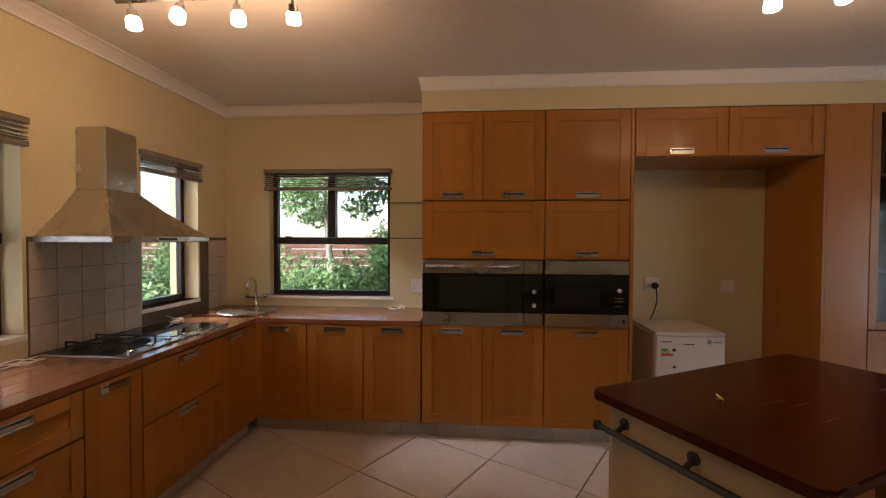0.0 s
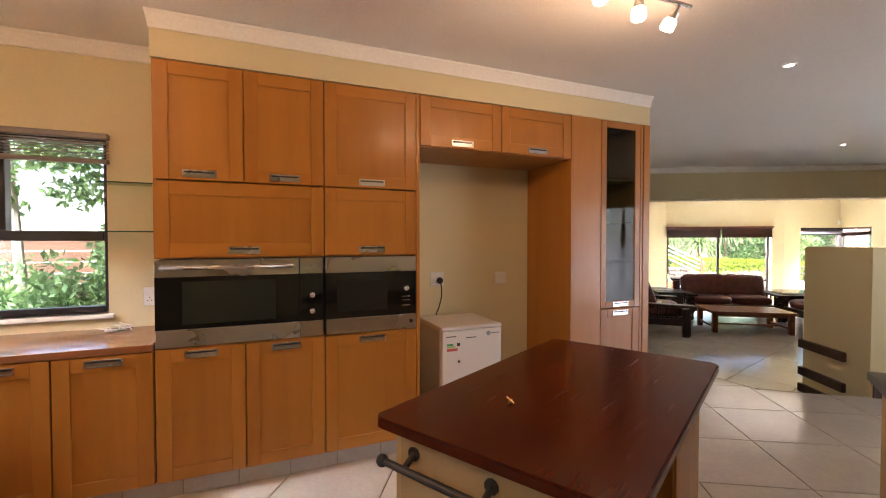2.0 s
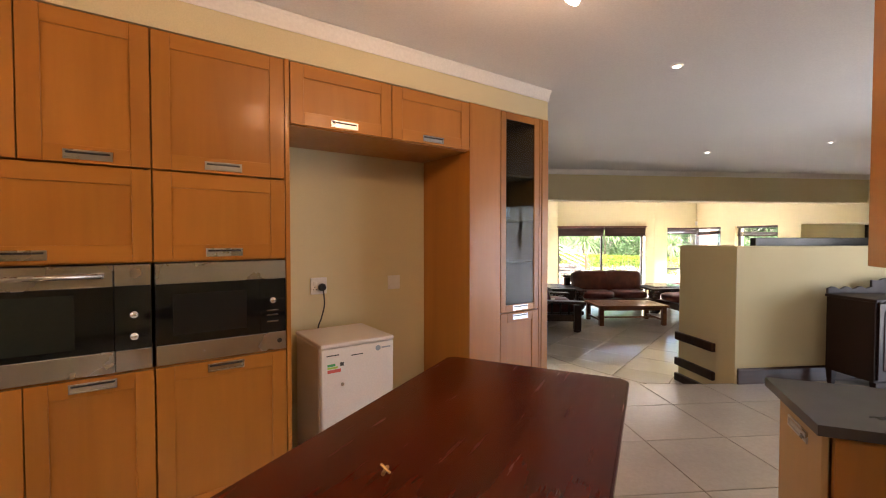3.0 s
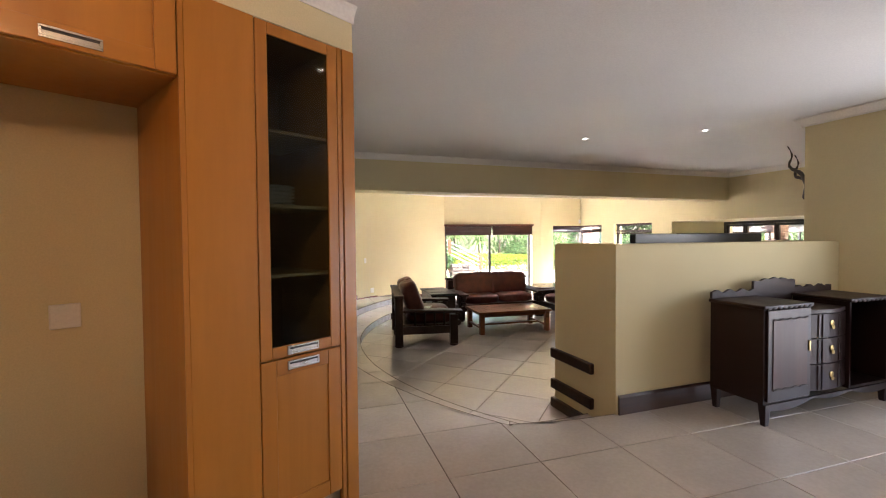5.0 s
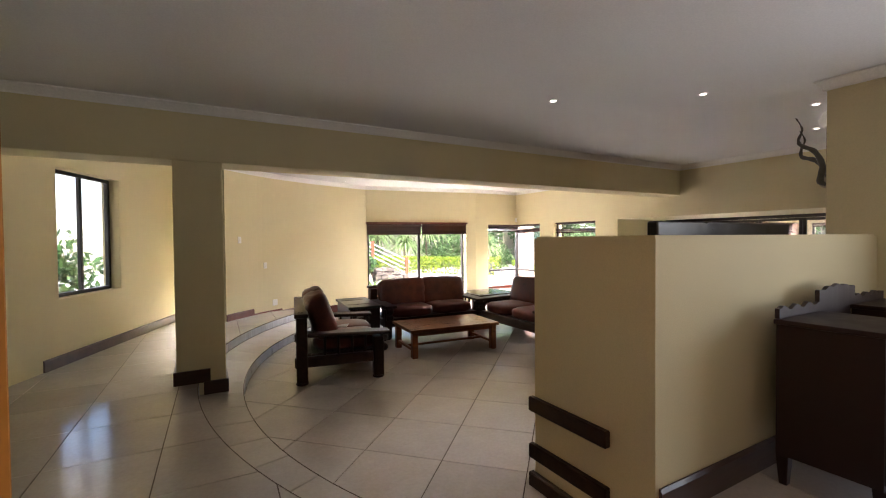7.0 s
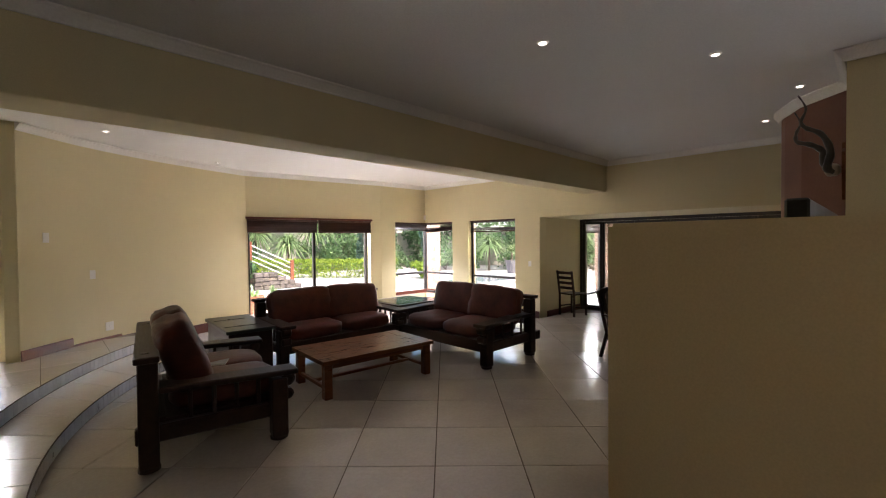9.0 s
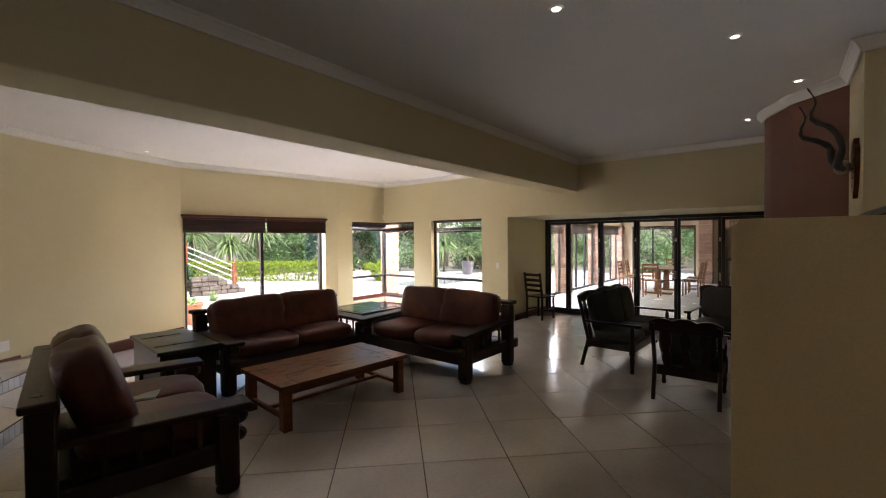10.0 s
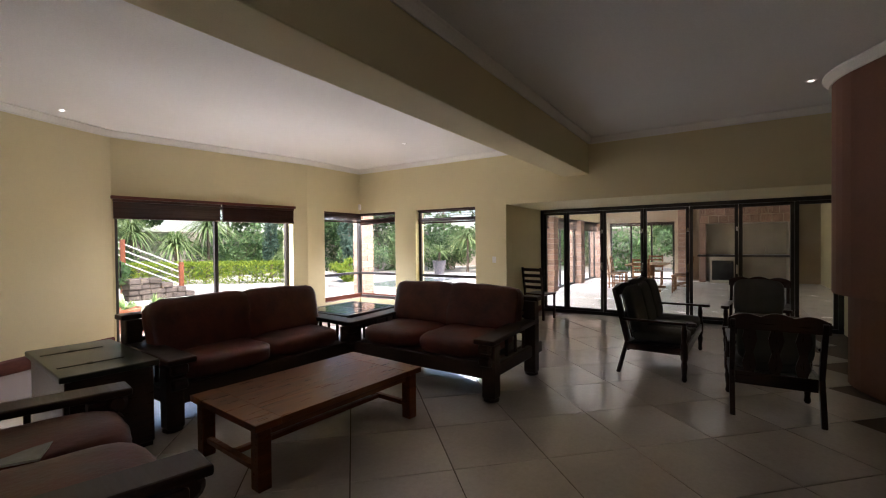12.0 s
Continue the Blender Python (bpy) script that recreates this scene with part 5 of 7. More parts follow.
# spindle-legged parlour seats with grey cushions
def parlour_seat(m, w, d, seats, label, less=0.03):
    """Front along -y, feet at z = 0; its back is lower by less."""
    c = thing("parlour_chair" if seats == 1 else "parlour_settee", m, label, "armchair" if seats == 1 else "settee", "parlour seats")
    hw, hd = w / 2, d / 2
    for x in (-hw + 0.03, hw - 0.03):
        bm = bmesh.new()
        lathe(bm, [(0.016, 0), (0.026, 0.02), (0.02, 0.06), (0.03, 0.16), (0.024, 0.20), (0.034, 0.23), (0.034, 0.36), (0.022, 0.40), (0.028, 0.48), (0.02, 0.56)], 12, Matrix.Translation((x, -hd + 0.04, 0)))
        part("front_leg", bm, DARKWOOD_Z, c, smooth=True)
        bm = bmesh.new()
        for (y0, z0), (y1, z1) in (((hd + 0.06, 0.0), (hd - 0.03, 0.34)), ((hd - 0.03, 0.34), (hd + 0.10, 0.92 - less))):
            box(bm, x - 0.018, x + 0.018, -0.02, 0.02, 0, math.hypot(y1 - y0, z1 - z0), 0.004, 1,
                Matrix.Translation((0, y0, z0)) @ pose(0, 0, 0, -math.degrees(math.atan2(y1 - y0, z1 - z0)), 0, 0))
        part("back_leg", bm, DARKWOOD_Z, c)
        bm = bmesh.new()
        box(bm, x - 0.028, x + 0.028, -hd - 0.05, hd + 0.02, 0.56, 0.585, 0.008, 2)
        lathe(bm, [(0.045, 0.556), (0.05, 0.57), (0.045, 0.59)], 14, Matrix.Translation((x, -hd - 0.02, 0)))
        part("arm", bm, DARKWOOD, c)
    quick("front_rail", DARKWOOD, c, -hw + 0.05, hw - 0.05, -hd + 0.02, -hd + 0.05, 0.25, 0.34, r=0.004)
    quick("back_rail", DARKWOOD, c, -hw + 0.05, hw - 0.05, hd - 0.05, hd - 0.015, 0.24, 0.34, r=0.004)
    for x in (-hw + 0.03, hw - 0.03):
        quick("side_rail", DARKWOOD, c, x - 0.014, x + 0.014, -hd + 0.06, hd - 0.03, 0.26, 0.33, r=0.003)
    # crest rail with a scalloped top
    bm = bmesh.new()
    n = 24
    lean = pose(0, hd + 0.085, 0, 0, 0, 0)
    pts = [(-hw, 0.84 - less)] + [(-hw + w * i / n, 0.925 - less + 0.028 * abs(math.sin(math.pi * i / n * 3)) + 0.02 * math.sin(math.pi * i / n)) for i in range(n + 1)] + [(hw, 0.84 - less)]
    a = [bm.verts.new(lean @ Vector((x, -0.014, z))) for x, z in pts]
    b = [bm.verts.new(lean @ Vector((x, 0.014, z))) for x, z in pts]
    bm.faces.new(a)
    bm.faces.new(list(reversed(b)))
    for i in range(len(pts)):
        j = (i + 1) % len(pts)
        bm.faces.new((a[i], b[i], b[j], a[j]))
    part("crest_rail", bm, DARKWOOD, c, "scalloped crest rail")
    slats = 3 * seats
    for i in range(slats):
        x = -hw + 0.06 + (w - 0.12) * (i + 0.5) / slats
        bm = bmesh.new()
        tilt = math.degrees(math.atan2(0.13, 0.58))
        prof = [(-0.028, 0), (-0.046, 0.12), (-0.024, 0.25), (-0.05, 0.40), (-0.03, 0.54), (0.03, 0.54), (0.05, 0.40), (0.024, 0.25), (0.046, 0.12), (0.028, 0)]
        prof = [(px, pz * (0.54 - less) / 0.54) for px, pz in prof]
        a = [bm.verts.new((px, -0.006, pz)) for px, pz in prof]
        b = [bm.verts.new((px, 0.006, pz)) for px, pz in prof]
        bm.faces.new(a)
        bm.faces.new(list(reversed(b)))
        for k in range(len(prof)):
            j = (k + 1) % len(prof)
            bm.faces.new((a[k], b[k], b[j], a[j]))
        bmesh.ops.transform(bm, matrix=Matrix.Translation((x, hd - 0.03, 0.33)) @ pose(0, 0, 0, -tilt, 0, 0), verts=bm.verts[:])
        part("back_slat", bm, DARKWOOD_Z, c)
    bm = bmesh.new()
    box(bm, -hw + 0.05, hw - 0.05, -hd + 0.05, hd - 0.05, 0.315, 0.335)
    part("seat_board", bm, DARKWOOD, c)
    cw = (w - 0.12) / seats
    for i in range(seats):
        x = -hw + 0.06 + cw * (i + 0.5)
        bm = bmesh.new()
        cushion(bm, cw - 0.005, d - 0.08, 0.12, Matrix.Translation((x, -0.02, 0.395)), 5, 0.02, i * 2.0)
        part("seat_cushion", bm, FABRIC, c, "worn grey fabric cushion", True)
        bm = bmesh.new()
        cushion(bm, cw - 0.01, 0.12, 0.52 - less, Matrix.Translation((x, hd - 0.06, 0.68 - less / 2)) @ pose(0, 0, 0, -13, 0, 0), 5, 0.02, 5 + i)
        part("back_cushion", bm, FABRIC, c, "worn grey fabric cushion", True)
    return c


parlour_seat(pose(8.27, 7.70, LOW, 0, 0, -3), 1.58, 0.60, 3, "carved dark wooden settee with grey cushions")
parlour_seat(pose(7.15, 6.83, LOW, 0, 0, 92), 0.62, 0.58, 1, "low carved dark wooden armchair with a slatted back", 0.14)
parlour_seat(pose(9.29, 6.80, LOW, 0, 0, -96), 0.66, 0.64, 1, "carved dark wooden armchair with grey cushions beside the chimney breast", 0.06)


def dining_chair(m, label, material, group):
    c = thing("dining_chair", m, label, "chair", group)
    for x in (-0.19, 0.19):
        quick("front_leg", material, c, x - 0.018, x + 0.018, -0.20, -0.165, 0, 0.44, r=0.003)
        bm = bmesh.new()
        box(bm, x - 0.018, x + 0.018, 0.17, 0.205, 0, 0.46, 0.003)
        box(bm, x - 0.018, x + 0.018, -0.017, 0.017, 0, 0.50, 0.003, 1, Matrix.Translation((0, 0.187, 0.45)) @ pose(0, 0, 0, -9, 0, 0))
        part("back_leg", bm, material, c)
        quick("side_stretcher", material, c, x - 0.01, x + 0.01, -0.165, 0.17, 0.18, 0.205)
    quick("seat", material, c, -0.215, 0.215, -0.22, 0.20, 0.44, 0.47, r=0.008, seg=2)
    for i in range(4):
        z = 0.56 + i * 0.105
        quick("back_slat", material, c, -0.172, 0.172, 0.19 + (z - 0.45) * 0.158, 0.208 + (z - 0.45) * 0.158, z, z + 0.055, r=0.004)
    return c


dining_chair(pose(10.25, 9.98, LOW, 0, 0, 78), "small dark wooden chair standing in the recess", DARKWOOD_Z, "")

# low dark cabinet in the niche of the half wall, a sheet of paper and the television on it
b = thing("television_cabinet", pose(3.865, 5.625, LOW), "low dark brown wooden cabinet in the niche of the half wall", "cabinet")
quick("top", DARKWOOD, b, 0, 2.54, 0.0, 0.545, 0.545, 0.585, r=0.012, seg=2)
quick("body", DARKWOOD, b, 0.01, 2.53, 0.0, 0.49, 0.06, 0.544)
quick("plinth", DARKWOOD, b, 0.03, 2.51, 0.0, 0.45, 0.0, 0.059)
for i in range(4):
    x = 0.02 + i * 0.626
    for z0, z1 in ((0.075, 0.30), (0.31, 0.53)):
        dr = quick("drawer", DARKWOOD, b, x, x + 0.616, 0.49, 0.512, z0, z1, r=0.006)
        bm = bmesh.new()
        rod(bm, (x + 0.308, 0.512, (z0 + z1) / 2), (x + 0.308, 0.535, (z0 + z1) / 2), 0.011, 0.014, 12)
        part("knob", bm, IRON, dr)
o = thing("paper_sheet", pose(5.85, 6.04, LOW + 0.586, 0, 0, 8), "white sheet of paper lying on the niche cabinet", "paper")
quick("sheet", PAPER, o, -0.15, 0.15, -0.07, 0.10, 0, 0.002)
tv = thing("flat_television", pose(4.03, 5.66, LOW + 0.585), "large black flat television standing in the niche", "television")
quick("body", BLACK, tv, 0, 1.67, 0.0, 0.075, 0.09, 1.155, r=0.008)
quick("screen", BLACKGLASS, tv, 0.035, 1.635, 0.075, 0.078, 0.125, 1.12)
quick("foot", BLACK, tv, 0.45, 1.22, -0.02, 0.24, 0.0, 0.018, r=0.005)
quick("neck", BLACK, tv, 0.72, 0.95, 0.01, 0.06, 0.018, 0.092)

# sideboard
sb = thing("sideboard", pose(4.41, 4.74, 0.0), "dark mahogany sideboard with carved gallery, one door ajar", "sideboard")


def scallop(n, amp, x0, x1, z):
    return [(x0 + (x1 - x0) * i / (n * 6), z + amp * abs(math.sin(math.pi * i / 6))) for i in range(n * 6 + 1)]


def plate(name, outline, y0, y1, material, parent, label=""):
    """An upright board cut to an outline in x and z."""
    bm = bmesh.new()
    a = [bm.verts.new((x, y0, z)) for x, z in outline]
    b = [bm.verts.new((x, y1, z)) for x, z in outline]
    bm.faces.new(a)
    bm.faces.new(list(reversed(b)))
    for i in range(len(outline)):
        j = (i + 1) % len(outline)
        bm.faces.new((a[i], b[i], b[j], a[j]))
    return part(name, bm, material, parent, label)


for x0, x1 in ((0, 0.53), (1.03, 1.56)):
    quick("side", MAHOGANY, sb, x0, x0 + 0.02, 0.02, 0.46, 0.17, 0.90)
    quick("side", MAHOGANY, sb, x1 - 0.02, x1, 0.02, 0.46, 0.17, 0.90)
    quick("back", MAHOGANY, sb, x0 + 0.02, x1 - 0.02, 0.44, 0.46, 0.17, 0.90)
    quick("bottom", MAHOGANY, sb, x0 + 0.02, x1 - 0.02, 0.02, 0.44, 0.17, 0.19)
    bm = bmesh.new()
    box(bm, x0 - 0.015, x1 + 0.015, 0.0, 0.47, 0.90, 0.928, 0.007, 2)
    part("top", bm, MAHOGANY, sb)
    bm = bmesh.new()
    n = 9
    for i in range(n):
        bmesh.ops.create_uvsphere(bm, u_segments=8, v_segments=5, radius=0.014, matrix=Matrix.Translation((x0 + (x1 - x0) * (i + 0.5) / n, 0.0, 0.905)) @ Matrix.Diagonal((1.9, 0.6, 0.8, 1)))
    part("carved_edge", bm, MAHOGANY, sb, smooth=True)
quick("drawer_case", MAHOGANY, sb, 0.532, 1.028, 0.06, 0.46, 0.19, 0.83)
bm = bmesh.new()
prism(bm, [(0.532, 0.46), (0.532, 0.05)] + [(0.532 + 0.496 * i / 12, 0.05 - 0.05 * math.sin(math.pi * i / 12)) for i in range(1, 12)] + [(1.028, 0.05), (1.028, 0.46)], 0.83, 0.86)
part("middle_top", bm, MAHOGANY, sb)
for i, (z0, z1) in enumerate(((0.20, 0.41), (0.42, 0.62), (0.63, 0.82))):
    bm = bmesh.new()
    prism(bm, [(1.023, 0.059), (0.537, 0.059)] + [(0.537 + 0.486 * k / 16, 0.045 - 0.035 * math.sin(math.pi * k / 16)) for k in range(17)], z0, z1)
    dr = part("drawer", bm, MAHOGANY, sb)
    for k in (2, 3, 8, 9):
        xa = 0.537 + 0.486 * (k + 0.3) / 12
        bow = 0.035 * math.sin(math.pi * (k + 0.5) / 12)
        quick("flute", MAHOGANY, dr, xa, xa + 0.016, 0.038 - bow, 0.05 - bow, z0 + 0.005, z1 - 0.005, r=0.004)
    bm = bmesh.new()
    lathe(bm, [(0.022, 0), (0.024, 0.004), (0.012, 0.008)], 14, Matrix.Translation((0.78, 0.008, (z0 + z1) / 2 + 0.02)) @ pose(0, 0, 0, 90, 0, 0))
    bmesh.ops.create_cone(bm, cap_ends=True, segments=10, radius1=0.016, radius2=0.016, depth=0.005, matrix=Matrix.Translation((0.78, -0.003, (z0 + z1) / 2 - 0.012)) @ pose(0, 0, 0, 90, 0, 0))
    part("pull", bm, BRASS, dr, "aged brass drop pull")


def cupboard_door(m, w, h):
    bm = bmesh.new()
    box(bm, 0, w, 0, 0.02, 0, h, 0.002)
    d = part("door", bm, MAHOGANY, sb)
    d.matrix_basis = m
    inner = scallop(4, 0.012, 0.05, w - 0.05, 0.09) + [(x, z) for x, z in reversed(scallop(4, -0.012, 0.05, w - 0.05, h - 0.07))]
    pl = plate("panel", inner, -0.006, 0.001, timber("red_mahogany_panel", (0.034, 0.011, 0.008), (0.06, 0.021, 0.015), 0.48, "z", 0.4, relief=0.0, grain=0.08), d)
    for z in (0.085, h - 0.065):
        bm = bmesh.new()
        pts = scallop(4, 0.012 if z < 0.3 else -0.012, 0.05, w - 0.05, z)
        for (xa, za), (xb, zb) in zip(pts, pts[1:]):
            rod(bm, (xa, -0.008, za), (xb, -0.008, zb), 0.004, sides=5)
        part("bead", bm, MAHOGANY, d)
    return d


d1 = cupboard_door(Matrix.Translation((0.022, 0.0, 0.19)), 0.486, 0.70)
quick("latch", BRASS, d1, 0.45, 0.468, -0.012, 0.0, 0.36, 0.44, r=0.002)
d2 = cupboard_door(Matrix.Translation((1.54, 0.0, 0.19)) @ pose(0, 0, 0, 0, 0, 35) @ Matrix.Translation((-0.486, 0, 0)), 0.486, 0.70)
quick("latch", BRASS, d2, 0.02, 0.038, -0.012, 0.0, 0.36, 0.44, r=0.002)
apron = [(0, 0.17), (1.56, 0.17), (1.56, 0.12)] + [(1.50 - 1.44 * i / 36, 0.12 - 0.03 * abs(math.sin(3 * math.pi * i / 36)) + 0.045 * math.sin(math.pi * i / 36)) for i in range(37)] + [(0, 0.12)]
plate("apron", apron, 0.0, 0.02, MAHOGANY, sb, "cut-out apron")
for x in (0.035, 1.525):
    for y in (0.03, 0.43):
        bm = bmesh.new()
        box(bm, x - 0.032, x + 0.032, y - 0.028, y + 0.034, 0.0, 0.168, 0.004)
        for v in bm.verts:
            if v.co.z < 0.1:
                v.co.x, v.co.y = x + (v.co.x - x) * 0.62, y + (v.co.y - y) * 0.62
        part("leg", bm, MAHOGANY, sb)
gal = [(0.0, 0.93)] + [(0.0, 0.985)] + [(0.02 + 0.46 * i / 18, 0.985 + 0.014 * math.sin(i * 1.05)) for i in range(19)] + [(0.50, 0.985), (0.50, 1.055)] + [(0.52 + 0.5 * i / 14, 1.05 + 0.025 * math.sin(math.pi * i / 14) + 0.008 * math.cos(i * 1.8)) for i in range(15)] + [(1.04, 1.05), (1.04, 0.985)] + [(1.06 + 0.46 * i / 18, 0.985 + 0.014 * math.sin(i * 1.05)) for i in range(19)] + [(1.56, 0.985), (1.56, 0.93)]
plate("gallery", gal, 0.445, 0.468, MAHOGANY, sb, "carved back gallery")
quick("back_board", MAHOGANY, sb, 0.532, 1.028, 0.462, 0.47, 0.86, 0.93)


# mounted horns
h = thing("mounted_horns", pose(6.61, 5.652, 1.88), "pair of long spiral horns on a wooden shield", "trophy")
sh = [(0.0, -0.24), (0.07, -0.16), (0.12, -0.02), (0.13, 0.12), (0.09, 0.15), (0.07, 0.20), (0.0, 0.19), (-0.07, 0.20), (-0.09, 0.15), (-0.13, 0.12), (-0.12, -0.02), (-0.07, -0.16)]
pl = plate("shield", sh, 0.0, 0.028, TABLEWOOD, h, "varnished wooden shield")
bm = bmesh.new()
rod(bm, (0, 0.02, -0.01), (0, 0.08, -0.01), 0.045, 0.04, 12)
cushion(bm, 0.13, 0.10, 0.10, Matrix.Translation((0, 0.085, 0.0)), 2.6, 0.03)
part("skull_plate", bm, surface("dry_bone", (0.30, 0.25, 0.19), 0.7, 0.3, 12, 60, 0.3), h, smooth=True)
HORN = surface("dark_ridged_horn", (0.045, 0.035, 0.027), 0.4, 0.4, 14, 60, 0.4)
for pts in ([(-0.03, 0.08, -0.01), (-0.055, 0.115, 0.02), (-0.07, 0.095, 0.145), (-0.08, 0.15, 0.285), (-0.08, 0.245, 0.353), (-0.08, 0.275, 0.41), (-0.08, 0.246, 0.51), (-0.08, 0.296, 0.627)],
            [(0.03, 0.083, 0.0), (0.065, 0.142, 0.077), (0.09, 0.153, 0.173), (0.10, 0.224, 0.238), (0.11, 0.317, 0.28), (0.12, 0.328, 0.35), (0.12, 0.30, 0.44), (0.12, 0.34, 0.54)]):
    bm = bmesh.new()
    tube(bm, curve_through(pts, 6), lambda s: 0.004 + 0.030 * (1 - s) + 0.002 * math.sin(s * 60), 12)
    part("horn", bm, HORN, h, smooth=True)


# switches and sockets on the lounge walls
def wall_plate(m, w, h, label):
    o = thing("wall_switch", m, label, "switch")
    quick("plate", WHITE, o, -w / 2, w / 2, -0.009, 0.0, -h / 2, h / 2, r=0.003)
    quick("rocker", WHITE, o, -0.012, 0.012, -0.013, -0.009, -0.018, 0.018, r=0.002)


def on_arc(k, z, w, h, label):
    (x0, y0), (x1, y1) = ARC_WALL[k], ARC_WALL[k + 1]
    a = math.degrees(math.atan2(y1 - y0, x1 - x0))
    wall_plate(pose((x0 + x1) / 2, (y0 + y1) / 2 - 0.002, z, 0, 0, a), w, h, label)


on_arc(3, 1.42, 0.08, 0.12, "white light switch on the curved wall")
on_arc(8, 0.92, 0.08, 0.12, "white light switch on the curved wall")
on_arc(10, 0.17, 0.12, 0.12, "white wall socket above the skirting")
wall_plate(pose(9.438, 10.50, 0.85, 0, 0, -90), 0.07, 0.11, "white light switch beside the recess")
wall_plate(pose(9.438, 12.52, 0.12, 0, 0, -90), 0.12, 0.08, "white wall socket between the windows")
s = thing("motion_sensor", pose(9.37, 13.63, 1.93, 0, 0, -45), "small white motion sensor in the corner", "sensor")
quick("body", WHITE, s, -0.03, 0.03, -0.03, 0.02, -0.06, 0.06, r=0.015, seg=3)


# ---- outside ----
GROUND_Z = -0.33
PAVING = surface("pale_paving", (0.60, 0.56, 0.51), 0.8, 0.12, 0.6, 12, 0.3)
GARDEN_WALL = surface("beige_garden_wall", (0.46, 0.41, 0.34), 0.85, 0.12, 1.0, 30, 0.3)
STONE = surface("red_sandstone", (0.38, 0.235, 0.17), 0.85, 0.25, 5, 40, 0.5, per_piece=0.35)
MORTAR = surface("pale_mortar", (0.38, 0.33, 0.28), 0.9, 0.15, 6, 60, 0.3)
BARK = timber("grey_brown_bark", (0.12, 0.085, 0.06), (0.28, 0.22, 0.17), 0.9, "z", 1.5, relief=0.5)
PALEBARK = timber("pale_bark", (0.30, 0.26, 0.21), (0.48, 0.44, 0.38), 0.9, "z", 1.5, relief=0.4)
FENCE = timber("weathered_red_fence", (0.10, 0.05, 0.03), (0.22, 0.12, 0.075), 0.8, "x", 1.0, relief=0.3)
LEAF_DARK = leaves("dark_green_leaves", (0.025, 0.06, 0.02), (0.09, 0.18, 0.055))
LEAF_MID = leaves("green_leaves", (0.07, 0.14, 0.05), (0.26, 0.42, 0.17))
LEAF_HEDGE = leaves("yellow_green_hedge_leaves", (0.12, 0.22, 0.02), (0.42, 0.50, 0.06))
LEAF_BLUE = leaves("blue_green_needles", (0.05, 0.10, 0.07), (0.16, 0.26, 0.20))
LEAF_SPIKE = leaves("grey_green_blades", (0.10, 0.17, 0.06), (0.36, 0.48, 0.20))
POT_GREY = surface("grey_glazed_pot", (0.16, 0.15, 0.17), 0.4, 0.15, 3, 40, 0.1)
POT_RED = surface("terracotta_pot", (0.36, 0.13, 0.07), 0.8, 0.15, 4, 40, 0.2)
PATIO_TILE = surface("pale_patio_tile", (0.55, 0.51, 0.46), 0.25, 0.08, 2, 30, 0.05)

bm = bmesh.new()
bmesh.ops.create_grid(bm, x_segments=2, y_segments=2, size=1500, matrix=Matrix.Translation((0, 0, GROUND_Z)))
tagged(made("ground", bm, PAVING), "pale sunlit paving", "", "", "structure")


def leaf_mesh(name, pts, size, rng, flat=0.0):
    """Small folded leaves at the points, joined into one mesh."""
    verts, faces = [], []
    for p in pts:
        a = rng.normal(size=3)
        a /= np.linalg.norm(a)
        b = np.cross(a, rng.normal(size=3))
        b /= np.linalg.norm(b) + 1e-9
        if flat:
            a[2] *= 1 - flat
        s = size * rng.uniform(0.6, 1.35)
        n = len(verts)
        verts += [p - a * s, p + b * s * 0.42, p + a * s, p - b * s * 0.42]
        faces.append((n, n + 1, n + 2, n + 3))
    me = bpy.data.meshes.new(name)
    me.from_pydata([tuple(v) for v in verts], [], faces)
    return me


def crown_points(rng, n, radii, clumps=14, spread_=0.34):
    """Points in uneven clumps inside an ellipsoid, with gaps between them."""
    c = rng.normal(size=(clumps, 3))
    c /= np.linalg.norm(c, axis=1)[:, None]
    c *= rng.uniform(0.35, 0.95, size=(clumps, 1))
    which = rng.integers(0, clumps, n)
    d = rng.normal(size=(n, 3))
    d /= np.linalg.norm(d, axis=1)[:, None]
    d *= (rng.uniform(0, 1, size=(n, 1)) ** 0.4) * spread_ * rng.uniform(0.7, 1.3, size=clumps)[which][:, None]
    return (c[which] + d) * np.array(radii)


def tree(x, y, height, radii, n, size, leaf, bark, label, seed, trunk_r=0.09, lean=(0.0, 0.0), z=GROUND_Z):
    rng = np.random.default_rng(seed)
    t = thing("tree", pose(x, y, z), label, "tree")
    top = Vector((lean[0], lean[1], height - radii[2]))
    bm = bmesh.new()
    line = curve_through([(0, 0, 0), (lean[0] * 0.3 + 0.04, lean[1] * 0.3, top.z * 0.45), tuple(top)], 5)
    tube(bm, line, lambda s: trunk_r * (1 - 0.5 * s), 9)
    for i in range(7):
        d = Vector(rng.normal(size=3))
        d.z = abs(d.z) + 0.3
        d.normalize()
        p = Vector(line[-3 if i % 2 else -1])
        q = p + Vector((d.x * radii[0], d.y * radii[1], d.z * radii[2])) * 0.8
        mid = (p + q) / 2 + Vector((0, 0, 0.12))
        rod(bm, p, mid, trunk_r * 0.42, trunk_r * 0.25, 7)
        rod(bm, mid, q, trunk_r * 0.25, trunk_r * 0.06, 6)
    part("trunk", bm, bark, t)
    me = leaf_mesh("crown", crown_points(rng, n, radii) + np.array(top), size, rng)
    me.materials.append(leaf)
    c = new("crown", me)
    c.parent = t
    return t


